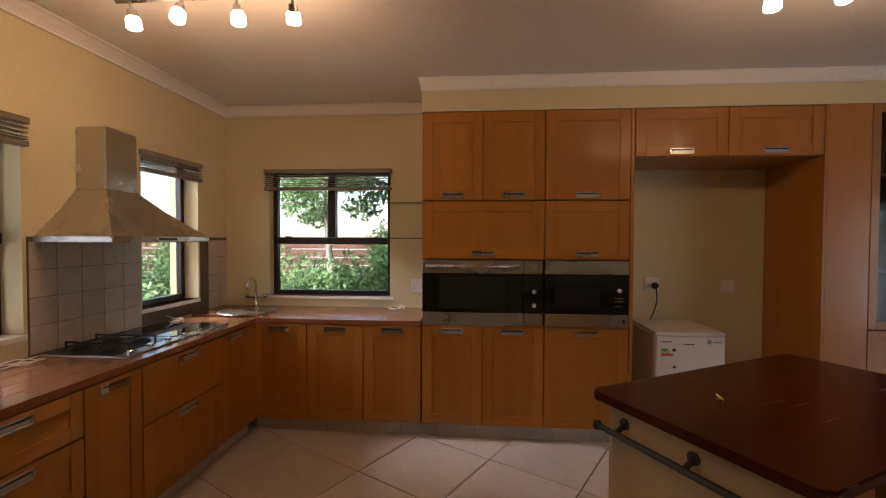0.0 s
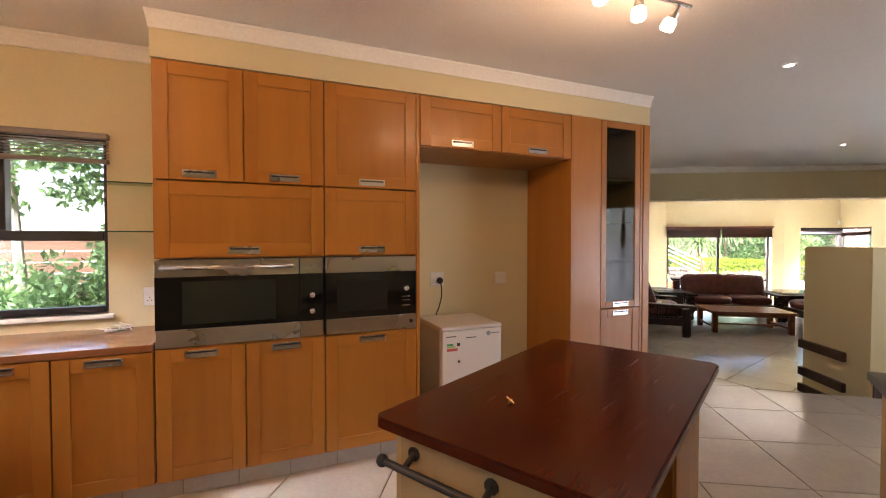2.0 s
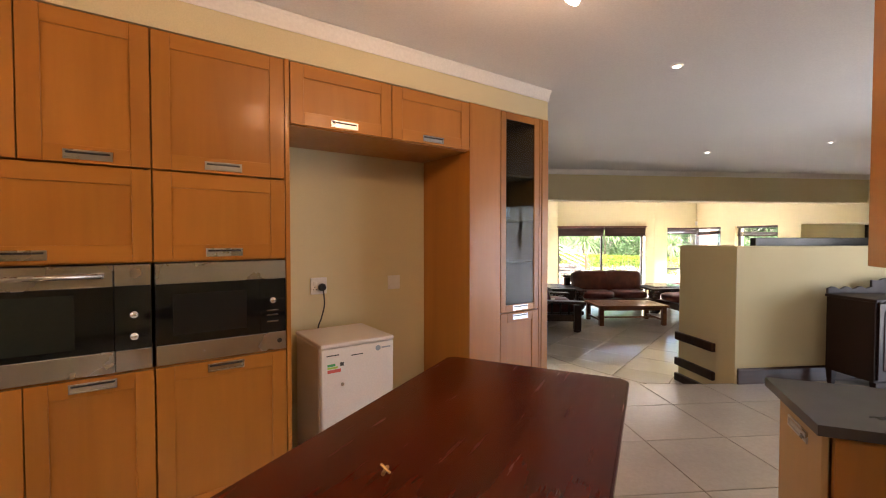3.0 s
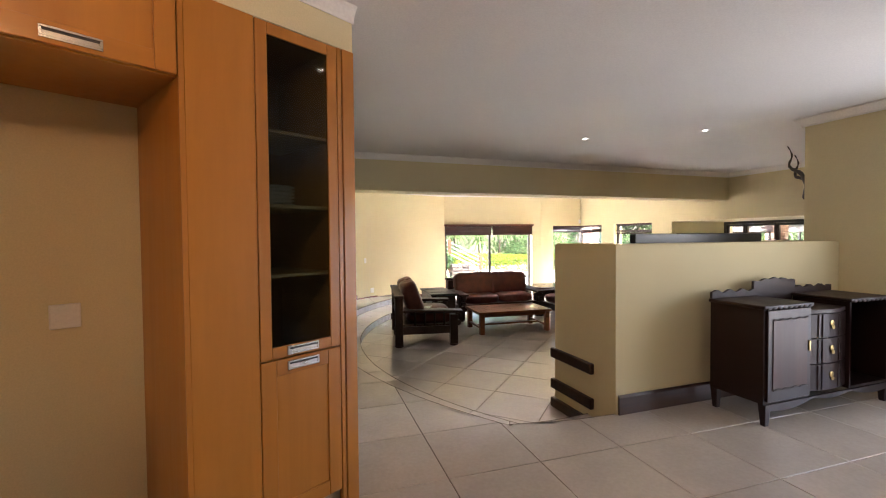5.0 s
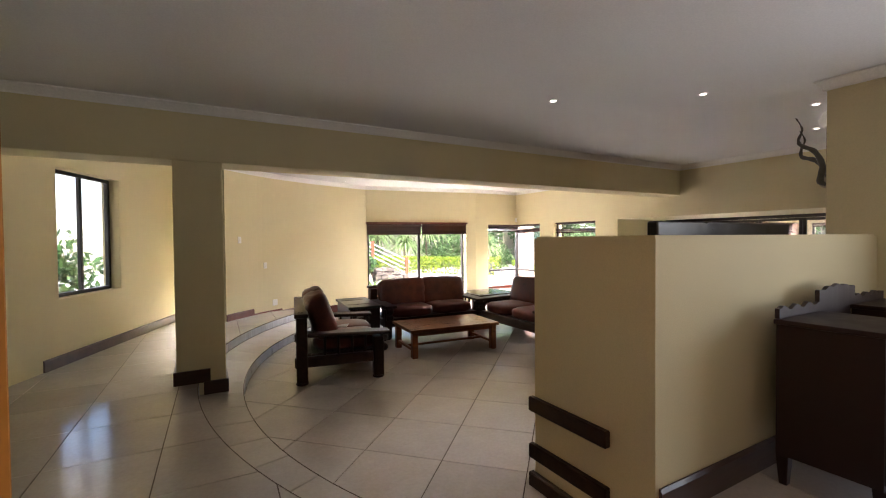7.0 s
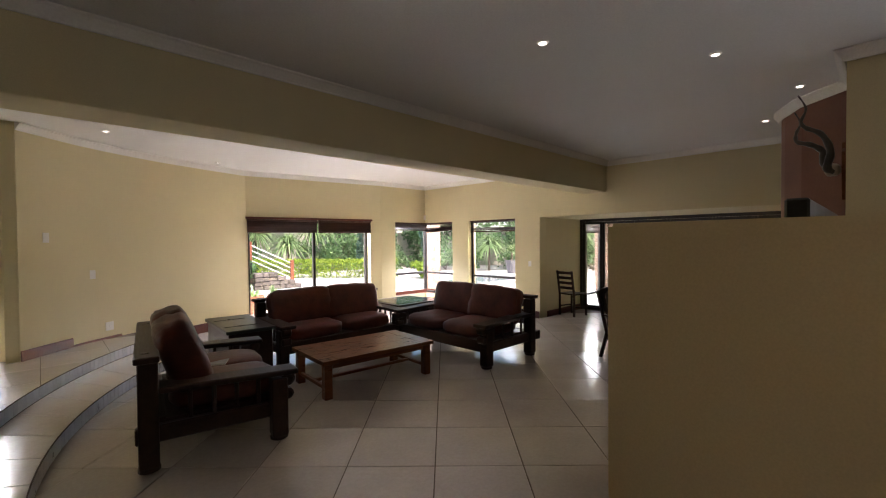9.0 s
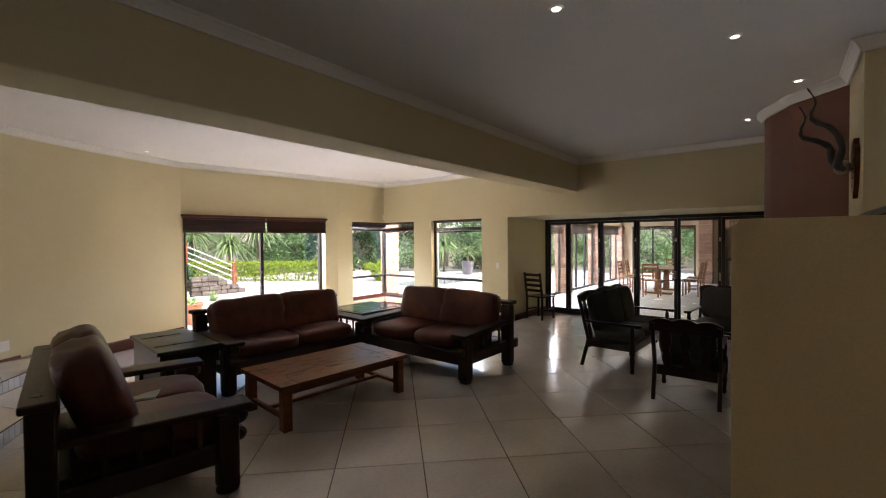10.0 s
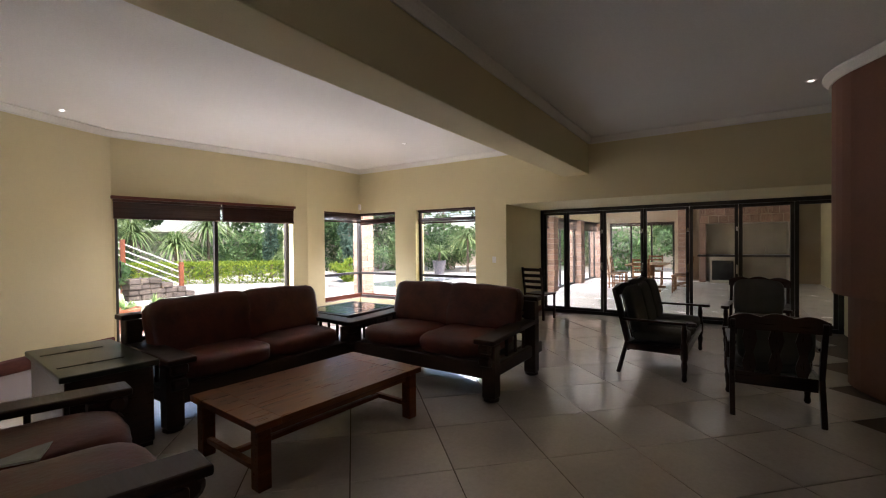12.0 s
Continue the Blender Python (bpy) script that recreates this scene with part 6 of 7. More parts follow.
def shrub(x, y, radii, n, size, leaf, label, seed, z=GROUND_Z, name="shrub"):
    rng = np.random.default_rng(seed)
    t = thing(name, pose(x, y, z), label, name)
    bm = bmesh.new()
    for i in range(5):
        d = rng.normal(size=2) * 0.4
        rod(bm, (0, 0, 0), (d[0] * radii[0], d[1] * radii[1], radii[2] * 1.2), 0.02, 0.006, 6)
    part("stems", bm, BARK, t)
    pts = crown_points(rng, n, radii, 12, 0.42) + np.array((0, 0, radii[2] * 0.95))
    pts[:, 2] = np.maximum(pts[:, 2], 0.03)
    me = leaf_mesh("foliage", pts, size, rng)
    me.materials.append(leaf)
    c = new("foliage", me)
    c.parent = t
    return t


def blades(name, n, length, width, droop, rng, up=0.4):
    """A rosette of long pointed leaves that arch outwards."""
    verts, faces = [], []
    for i in range(n):
        a = rng.uniform(0, 2 * math.pi)
        e = rng.uniform(up - 0.35, 1.45)
        l = length * rng.uniform(0.7, 1.1)
        w = width * rng.uniform(0.7, 1.2)
        side = np.array((-math.sin(a), math.cos(a), 0))
        pts = []
        for k in range(5):
            s = k / 4
            r = l * s * math.cos(e)
            h = l * s * math.sin(e) - droop * l * s * s
            pts.append((np.array((r * math.cos(a), r * math.sin(a), h)), w * (1 - s) ** 0.7 + 0.002))
        b = len(verts)
        for p, ww in pts:
            verts += [p - side * ww, p + side * ww]
        for k in range(4):
            j = b + 2 * k
            faces.append((j, j + 1, j + 3, j + 2))
    me = bpy.data.meshes.new(name)
    me.from_pydata([tuple(v) for v in verts], [], faces)
    return me


def spiky(x, y, z, stem, n, length, width, droop, label, seed, leaf=None, name="yucca"):
    rng = np.random.default_rng(seed)
    t = thing(name, pose(x, y, z), label, "plant")
    if stem:
        bm = bmesh.new()
        rod(bm, (0, 0, 0), (0.03, 0, stem), 0.07, 0.05, 9)
        part("stem", bm, BARK, t)
    me = blades("leaves", n, length, width, droop, rng)
    me.materials.append(leaf or LEAF_SPIKE)
    c = new("leaves", me)
    c.parent = t
    c.location = (0.03 if stem else 0, 0, stem)
    return t


def pot(x, y, r, h, material, label, z=GROUND_Z):
    o = thing("plant_pot", pose(x, y, z), label, "pot")
    bm = bmesh.new()
    lathe(bm, [(r * 0.62, 0), (r * 0.8, h * 0.4), (r * 0.96, h * 0.9), (r, h * 0.92), (r, h), (r * 0.88, h), (r * 0.86, h * 0.9)], 22)
    part("body", bm, material, o, smooth=False)
    bm = bmesh.new()
    rod(bm, (0, 0, h * 0.85), (0, 0, h * 0.88), r * 0.85, sides=18)
    part("soil", bm, GROUT, o)


# hedge seen through the sliding door
def hedge(p, q, h, t, n, label, seed):
    rng = np.random.default_rng(seed)
    p, q = np.array(p), np.array(q)
    d = q - p
    ln = np.linalg.norm(d)
    d /= ln
    side = np.array((-d[1], d[0]))
    s = rng.uniform(0, ln, n)
    face = rng.integers(0, 4, n)
    w = np.where(face == 0, -t / 2, np.where(face == 1, t / 2, rng.uniform(-t / 2, t / 2, n))) + rng.normal(0, 0.04, n)
    z = np.where(face >= 2, h, rng.uniform(0.02, h, n)) + rng.normal(0, 0.04, n)
    pts = np.stack([p[0] + d[0] * s + side[0] * w, p[1] + d[1] * s + side[1] * w, np.maximum(z, 0.02)], 1)
    mid = (p + q) / 2
    o = thing("hedge", pose(mid[0], mid[1], GROUND_Z), label, "hedge")
    me = leaf_mesh("foliage", pts - np.array((mid[0], mid[1], 0)), 0.055, rng)
    me.materials.append(LEAF_HEDGE)
    c = new("foliage", me)
    c.parent = o
    bm = bmesh.new()
    for i in range(12):
        k = p + d * ln * (i + 0.5) / 12 - mid
        rod(bm, (k[0], k[1], 0), (k[0] + 0.05, k[1], h * 0.8), 0.025, 0.01, 6)
    part("stems", bm, BARK, o)


hedge((9.6, 27.0), (14.2, 20.9), 0.78, 0.9, 9000, "clipped yellow-green hedge in sunlight", 3)
wall("garden_wall", (-6, 33.0), (17, 31.0), 0.2, GROUND_Z, 1.9, material=GARDEN_WALL, label="beige plastered garden wall")
wall("garden_wall", (17, 31.0), (28, 20.0), 0.2, GROUND_Z, 1.9, material=GARDEN_WALL, label="beige plastered garden wall")
wall("garden_wall", (28, 20.0), (31, -4.0), 0.2, GROUND_Z, 1.9, material=GARDEN_WALL, label="beige plastered garden wall")
for i, (x, y, h, r, n, leaf) in enumerate((
        (8.2, 29.5, 5.2, 2.0, 2600, LEAF_MID), (11.5, 30.2, 6.0, 2.4, 3000, LEAF_DARK), (15.2, 28.6, 5.4, 2.2, 2800, LEAF_DARK),
        (19.0, 27.0, 6.0, 2.6, 3000, LEAF_MID), (21.5, 24.0, 5.0, 2.0, 2400, LEAF_DARK), (24.0, 21.0, 5.6, 2.4, 2800, LEAF_MID),
        (26.0, 17.0, 5.4, 2.3, 2800, LEAF_DARK), (27.0, 13.0, 5.6, 2.4, 2800, LEAF_MID), (27.5, 9.0, 5.0, 2.2, 2400, LEAF_DARK), (4.5, 30.5, 5.5, 2.2, 2600, LEAF_MID))):
    tree(x, y, h, (r, r, r * 0.85), n, 0.16, leaf, PALEBARK if i % 2 else BARK, "leafy garden tree before the boundary wall", 20 + i, 0.11)
for i, (x, y, w, h) in enumerate(((17.0, 25.5, 1.6, 0.9), (19.5, 23.0, 1.5, 0.9), (22.5, 19.5, 1.6, 1.0), (23.5, 16.0, 1.5, 0.9), (24.5, 12.5, 1.6, 1.0), (14.0, 27.5, 1.8, 1.1), (6.0, 27.0, 1.6, 0.9), (9.6, 28.2, 1.6, 1.0))):
    shrub(x, y, (w, w, h), 1500, 0.10, (LEAF_DARK, LEAF_MID)[i % 2], "dense green garden shrub", 50 + i)
for i, (x, y, s, l) in enumerate(((10.6, 27.9, 2.0, 2.0), (11.9, 27.0, 1.5, 1.9), (13.1, 26.6, 2.3, 1.9), (9.2, 27.6, 2.3, 2.0), (21.6, 18.0, 1.7, 1.7), (20.5, 20.6, 1.4, 1.6), (22.2, 16.2, 2.0, 1.8), (15.6, 23.9, 1.2, 1.4))):
    spiky(x, y, GROUND_Z, s, 260, l, 0.04, 0.75, "large arching grey-green yucca", 80 + i)
for i, (x, y, h) in enumerate(((16.2, 20.9, 2.9), (17.6, 22.2, 3.3), (14.9, 24.6, 3.0))):
    tree(x, y, h, (0.42, 0.42, h * 0.44), 2200, 0.09, LEAF_BLUE, BARK, "slender blue-green conifer beside the garden pool", 95 + i, 0.06)
for i, (x, y, w, h) in enumerate(((15.6, 27.6, 1.7, 1.5), (17.6, 26.6, 1.7, 1.4), (19.6, 25.0, 1.7, 1.5), (21.4, 22.6, 1.6, 1.4), (23.6, 20.0, 1.6, 1.5), (25.0, 17.8, 1.6, 1.5), (25.8, 14.6, 1.6, 1.4), (26.2, 11.0, 1.6, 1.5), (26.4, 8.2, 1.5, 1.4), (7.4, 28.6, 1.6, 1.4))):
    shrub(x, y, (w, w, h), 2600, 0.11, (LEAF_MID, LEAF_MID, LEAF_DARK)[i % 3], "tall green shrub before the boundary wall", 140 + i)
shrub(14.9, 19.6, (0.7, 0.7, 0.45), 900, 0.09, LEAF_HEDGE, "low yellow-green fern bush", 101)
pot(13.75, 21.2, 0.27, 0.62, POT_GREY, "tall grey glazed garden pot")
spiky(13.75, 21.2, GROUND_Z + 0.56, 0.95, 70, 0.95, 0.03, 0.45, "spiky palm growing in a pot", 104)
pot(19.6, 18.4, 0.33, 0.66, POT_GREY, "tall grey glazed garden pot")
spiky(19.6, 18.4, GROUND_Z + 0.6, 0.45, 80, 1.0, 0.035, 0.5, "spiky palm growing in a pot", 105)
pot(5.85, 15.75, 0.24, 0.42, POT_RED, "terracotta pot beside the sliding door")
spiky(5.85, 15.75, GROUND_Z + 0.38, 0.0, 40, 0.36, 0.035, 0.2, "grey-green aloe in a terracotta pot", 106, name="aloe")
spiky(7.7, 19.0, GROUND_Z, 0.0, 40, 0.42, 0.04, 0.2, "grey-green aloe by the garden steps", 107, name="aloe")
spiky(6.9, 18.3, GROUND_Z, 0.0, 36, 0.38, 0.04, 0.2, "grey-green aloe by the garden steps", 108, name="aloe")
shrub(7.0, 20.6, (0.7, 0.7, 0.75), 1200, 0.09, LEAF_DARK, "dark green shrub by the garden steps", 109)

# dry-stone steps with a timber and steel railing
st = thing("dry_stone_wall", pose(8.2, 20.4, GROUND_Z), "low dry-stone retaining wall", "stone wall")
rng = np.random.default_rng(7)
DRY = surface("grey_brown_field_stone", (0.16, 0.13, 0.11), 0.9, 0.3, 6, 40, 0.5, per_piece=0.35)
for row in range(4):
    x = -0.55
    while x < 1.15 - row * 0.34:
        w = rng.uniform(0.2, 0.38)
        bm = bmesh.new()
        box(bm, x + 0.01, x + w, rng.uniform(-0.04, 0.03), 0.45, row * 0.15 + 0.006, row * 0.15 + 0.145, 0.02)
        part("stone", bm, DRY, st)
        x += w
r = thing("garden_railing", pose(9.7, 21.9, GROUND_Z), "garden stair railing with timber posts and white rails", "railing")
POST = timber("red_brown_post", (0.20, 0.06, 0.03), (0.34, 0.11, 0.05), 0.6, "z", 1.0)
for x, y, z in ((0.0, 0.0, 0.0), (-1.25, 1.0, 0.75), (-2.5, 2.0, 1.5)):
    quick("post", POST, r, x - 0.06, x + 0.06, y - 0.06, y + 0.06, z - 0.0 if z == 0 else 0.0, z + 0.95, r=0.01)
for k in range(4):
    bm = bmesh.new()
    rod(bm, (0, 0, 0.22 + k * 0.2), (-2.5, 2.0, 1.72 + k * 0.2), 0.018, sides=8)
    part("rail", bm, WHITE, r)

# pool edge
p = thing("pool", pose(15.5, 17.0, GROUND_Z), "garden pool with a pale coping", "pool")
COPING = surface("pale_coping", (0.52, 0.50, 0.47), 0.7, 0.1, 3, 40, 0.2)
for x0, x1, y0, y1 in ((-2.6, 2.6, -1.6, -1.25), (-2.6, 2.6, 1.25, 1.6), (-2.6, -2.25, -1.25, 1.25), (2.25, 2.6, -1.25, 1.25)):
    quick("coping", COPING, p, x0, x1, y0, y1, 0.0, 0.10, r=0.01)
quick("water", surface("pool_water", (0.30, 0.34, 0.35), 0.05, 0.1, 2, 8, 0.2), p, -2.25, 2.25, -1.25, 1.25, 0.0, 0.05)


# stone-built pillars of the patio and house corner
def stone_pillar(x, y, w, z0, z1, label, seed):
    rg = np.random.default_rng(seed)
    o = thing("stone_pillar", pose(x, y, z0), label, "pillar", "patio pillars")
    quick("core", MORTAR, o, -w / 2 + 0.012, w / 2 - 0.012, -w / 2 + 0.012, w / 2 - 0.012, 0, z1 - z0)
    z, row = 0.0, 0
    while z < z1 - z0 - 0.05:
        h = min(0.15, z1 - z0 - z)
        cut = rg.uniform(-0.12, 0.12)
        for a, b in ((-w / 2, cut), (cut, w / 2)):
            bm = bmesh.new()
            o2 = rg.uniform(0, 0.012)
            if row % 2:
                box(bm, a + 0.005, b - 0.005, -w / 2 - o2, w / 2 + o2, z + 0.005, z + h - 0.005, 0.006)
            else:
                box(bm, -w / 2 - o2, w / 2 + o2, a + 0.005, b - 0.005, z + 0.005, z + h - 0.005, 0.006)
            part("stone", bm, STONE, o)
        z += h
        row += 1


stone_pillar(10.75, 14.85, 0.36, GROUND_Z, 2.35, "red sandstone pillar outside the corner window", 1)

# ---- covered patio beyond the folding doors ----
PX0, PX1, PY0, PY1, PTOP = 11.42, 20.2, 4.6, 11.3, 2.25
block("floor_patio", GROUT, PX0 - 0.12, PX1 + 0.3, PY0, PY1 + 0.1, -0.6, LOW - 0.008, label="pale tiled patio floor")
block("ceiling_patio", CEIL, PX0 + 0.002, PX1 + 0.3, PY0 - 0.2, PY1 + 0.3, PTOP, PTOP + 0.15, label="white patio ceiling")
wall("wall_patio_south", (PX0, PY0), (PX1, PY0), -0.2, LOW, PTOP, label="cream patio wall")
wall("wall_patio_east", (PX1, PY0), (PX1, PY1), -0.25, LOW, PTOP, [(4.0, 6.2, LOW, 1.85)], material=surface("tan_patio_wall", (0.50, 0.39, 0.27), 0.8, 0.15, 1.5, 40, 0.2), label="tan patio wall with a glazed opening")
window("window_11", pose(PX1 + 0.06, PY0 + 4.0, LOW, 0, 0, 90), 2.2, 2.1, "dark framed patio doors", (0.75, 1.45), (), 0.06, 0.06)
window("window_12", pose(11.75, PY1, LOW), 2.6, 2.12, "dark framed patio sliding doors", (0.9, 1.75), (), 0.06, 0.06)
window("window_13", pose(14.85, PY1, LOW), 2.3, 2.12, "dark framed patio sliding doors", (0.8, 1.55), (), 0.06, 0.06)
window("window_14", pose(17.6, PY1, LOW), 2.3, 2.12, "dark framed patio sliding doors", (0.8, 1.55), (), 0.06, 0.06)
wall("patio_lintel", (PX0, PY1 + 0.1), (PX1, PY1 + 0.1), -0.2, 1.88, PTOP, label="cream patio lintel")
for i, x in enumerate((14.6, 17.38, 20.05)):
    stone_pillar(x, PY1, 0.40, LOW, 1.88, "red sandstone patio pillar", 10 + i)
stone_pillar(20.0, 8.25, 0.42, LOW, PTOP, "red sandstone patio pillar", 15)
for x, w in ((11.75, 2.6), (14.85, 2.3), (17.6, 2.3)):
    blind(pose(x, PY1 - 0.06, 1.87), w, 0.34, 12, BLIND, "red brown wooden slatted patio blind drawn half up", 30)
blind(pose(PX1 - 0.05, PY0 + 4.0, 1.84, 0, 0, 90), 2.2, 0.12, 4, BLIND, "red brown wooden slatted patio blind drawn up", 20)
sky_over(pose(16.0, PY1 + 0.2, 1.88), 7.5, 900, 1.0, 1.6)
sky_over(pose(PX1 + 0.2, PY0 + 5.1, 1.85, 0, 0, -90), 2.2, 320, 1.0, 1.6)

# barbecue with a stone surround, and the counter beside it
b = thing("barbecue", pose(PX1 - 0.02, 6.9, LOW), "built-in barbecue with a plaster hood and stone shelf", "barbecue")
PLASTER = surface("beige_plaster", (0.50, 0.43, 0.33), 0.85, 0.15, 2, 40, 0.3)
quick("hood", PLASTER, b, -0.75, 0.0, -1.6, 0.9, 1.95, 2.49)
quick("cheek", STONE, b, -0.75, 0.0, 0.72, 0.9, 0.0, 1.95)
quick("cheek", PLASTER, b, -0.70, 0.0, -1.6, -1.45, 0.0, 1.95)
quick("back", PLASTER, b, -0.1, 0.0, -1.45, 0.72, 0.0, 1.95)
quick("shelf", BLACKTOP, b, -0.95, -0.1, -1.6, 0.95, 0.86, 0.93, r=0.01)
quick("frame", PLASTER, b, -0.80, -0.74, -0.10, 0.60, 0.0, 0.86, label="plastered surround of the firebox")
quick("firebox", BLACK, b, -0.81, -0.1, -0.05, 0.55, 0.10, 0.74)
bm = bmesh.new()
for (x0, z0), (x1, z1) in (((0, 0.93), (0, 1.15)), ((0, 1.15), (-0.1, 1.2)), ((-0.1, 1.2), (-0.17, 1.12))):
    rod(bm, (-0.4 + x0, -0.9, z0), (-0.4 + x1, -0.9, z1), 0.012, sides=8)
part("tap", bm, CHROME, b)
for i in range(9):
    for k in range(2):
        bm = bmesh.new()
        y = -1.6 + i * 0.28 + (0.10 if k else 0)
        box(bm, -0.772, -0.74, y + 0.004, min(y + 0.274, 0.9), 1.96 + k * 0.265, 2.215 + k * 0.265, 0.006)
        part("stone", bm, STONE, b)

# patio table and chairs
t = thing("patio_table", pose(16.4, 8.95, LOW), "long wooden patio table", "table")
PATIOWOOD = timber("warm_brown_patio_wood", (0.18, 0.075, 0.03), (0.32, 0.15, 0.065), 0.4, "x", 0.9, 0.2)
for i in range(5):
    quick("board", PATIOWOOD, t, -0.95, 0.95, -0.5 + i * 0.2 + 0.003, -0.5 + (i + 1) * 0.2 - 0.003, 0.72, 0.75, r=0.004)
for x in (-0.6, 0.6):
    quick("trestle", PATIOWOOD, t, x - 0.04, x + 0.04, -0.08, 0.08, 0.06, 0.72)
    quick("foot", PATIOWOOD, t, x - 0.05, x + 0.05, -0.38, 0.38, 0.0, 0.06, r=0.01)
quick("stretcher", PATIOWOOD, t, -0.56, 0.56, -0.03, 0.03, 0.28, 0.36)
first = dining_chair(pose(15.9, 9.8, LOW, 0, 0, 0), "warm brown slat-backed wooden patio chair", PATIOWOOD, "patio chairs")
for x, y, a in ((16.7, 9.8, 4), (15.9, 8.1, 178), (16.7, 8.1, 183), (15.1, 8.95, 92), (17.75, 8.95, -90)):
    copy_thing(first, pose(x, y, LOW, 0, 0, a))

# ---- garden outside the kitchen ----
def kg(u, v):
    p = KM @ Vector((u, v, 0))
    return p.x, p.y


fence = thing("timber_fence", KM @ Matrix.Translation((0, 0, GROUND_Z)), "weathered red-brown timber fence", "fence")
for i in range(11):
    quick("board", FENCE, fence, -8.0, 2.0, 8.6, 8.63, 0.05 + i * 0.16, 0.20 + i * 0.16, r=0.004)
for u in (-7.5, -5.5, -3.5, -1.5, 0.5):
    quick("post", FENCE, fence, u, u + 0.1, 8.63, 8.73, 0, 1.9)
for i, (u, v, rad, h, n, leaf) in enumerate(((-1.25, 6.3, 0.7, 0.72, 1800, LEAF_MID), (-0.35, 6.5, 0.6, 0.80, 1600, LEAF_MID), (-0.9, 7.2, 0.9, 0.95, 1800, LEAF_MID), (-1.9, 6.9, 0.8, 0.6, 1500, LEAF_DARK), (-0.1, 7.6, 0.8, 0.9, 1500, LEAF_DARK), (-2.9, 7.6, 1.0, 0.8, 1600, LEAF_MID),
                                             (-4.2, 4.6, 0.9, 0.75, 1600, LEAF_MID), (-4.4, 6.1, 1.0, 0.9, 1700, LEAF_DARK), (-4.6, 3.0, 0.9, 0.7, 1500, LEAF_MID), (-4.5, 1.4, 0.9, 0.8, 1500, LEAF_DARK), (-5.5, 7.6, 1.2, 1.0, 1800, LEAF_MID))):
    shrub(*kg(u, v), (rad, rad, h * (1.3 if i < 6 else 1.1)), int(n * 2.4), 0.05, leaf, "green leafy shrub outside the kitchen", 200 + i)
for i, (u, v, h, rad, n, leaf, ln) in enumerate(((-1.75, 6.3, 3.4, 1.2, 1500, LEAF_MID, (-0.5, 0.3)), (0.3, 9.6, 4.6, 1.8, 2200, LEAF_DARK, (0.2, 0)), (-4.8, 9.8, 4.8, 1.9, 2200, LEAF_MID, (0, 0)), (-6.2, 5.0, 4.4, 1.7, 2200, LEAF_DARK, (0.2, 0.1)), (-5.8, 2.0, 4.2, 1.6, 2000, LEAF_MID, (0.1, 0)))):
    tree(*kg(u, v), h, (rad, rad, rad * 0.6), int(n * 2.4), 0.05, leaf, PALEBARK, "slender pale-barked tree outside the kitchen", 300 + i, 0.07, ln)
for i, (x, y) in enumerate(((-1.6, 12.2), (-0.6, 13.6), (0.6, 17.0), (2.2, 17.4))):
    shrub(x, y, (0.9, 0.9, 0.9), 1400, 0.09, (LEAF_MID, LEAF_DARK)[i % 2], "green shrub outside the passage", 330 + i)


# ---- floor tiles, step risers ----
def clip(poly, a, b, c):
    """The part of a polygon where a x + b y >= c."""
    out = []
    for i, p in enumerate(poly):
        q = poly[(i + 1) % len(poly)]
        dp, dq = a * p[0] + b * p[1] - c, a * q[0] + b * q[1] - c
        if dp >= 0:
            out.append(p)
        if dp * dq < 0:
            k = dp / (dp - dq)
            out.append((p[0] + (q[0] - p[0]) * k, p[1] + (q[1] - p[1]) * k))
    return out


def side_of(edge, x, y):
    """The nearest stretch of an edge as (nx, ny, c, distance); the normal points into the sunken lounge."""
    best = None
    for (x0, y0), (x1, y1) in zip(edge, edge[1:]):
        dx, dy = x1 - x0, y1 - y0
        ln = math.hypot(dx, dy)
        k = max(0.0, min(1.0, ((x - x0) * dx + (y - y0) * dy) / ln ** 2))
        d = math.hypot(x - x0 - dx * k, y - y0 - dy * k)
        if best is None or d < best[0] - 1e-9:
            nx, ny = -dy / ln, dx / ln
            best = (d, nx, ny, nx * x0 + ny * y0)
    d, nx, ny, c = best
    return nx, ny, c, (d if nx * x + ny * y > c else -d)


def slab_mesh(name, poly, material, thick=0.008, chamfer=0.0022):
    n = len(poly)
    cx, cy = sum(p[0] for p in poly) / n, sum(p[1] for p in poly) / n
    verts, faces = [], []
    for z, k in ((-thick, 0.0), (-chamfer, 0.0), (0.0, chamfer)):
        for x, y in poly:
            dx, dy = x - cx, y - cy
            ln = math.hypot(dx, dy) or 1.0
            verts.append((x - dx / ln * k, y - dy / ln * k, z))
    for r in (0, 1):
        for i in range(n):
            j = (i + 1) % n
            faces.append((r * n + i, r * n + j, (r + 1) * n + j, (r + 1) * n + i))
    faces.append(tuple(range(2 * n, 3 * n)))
    me = bpy.data.meshes.new(name)
    me.from_pydata(verts, [], faces)
    me.materials.append(material)
    return me


def area(poly):
    return abs(sum(p[0] * q[1] - q[0] * p[1] for p, q in zip(poly, poly[1:] + poly[:1]))) / 2


floor_ob = bpy.data.objects["floor"]
step_ob = bpy.data.objects["step"]
lounge_ob = bpy.data.objects["floor_lounge"]
JOINT = 0.0036


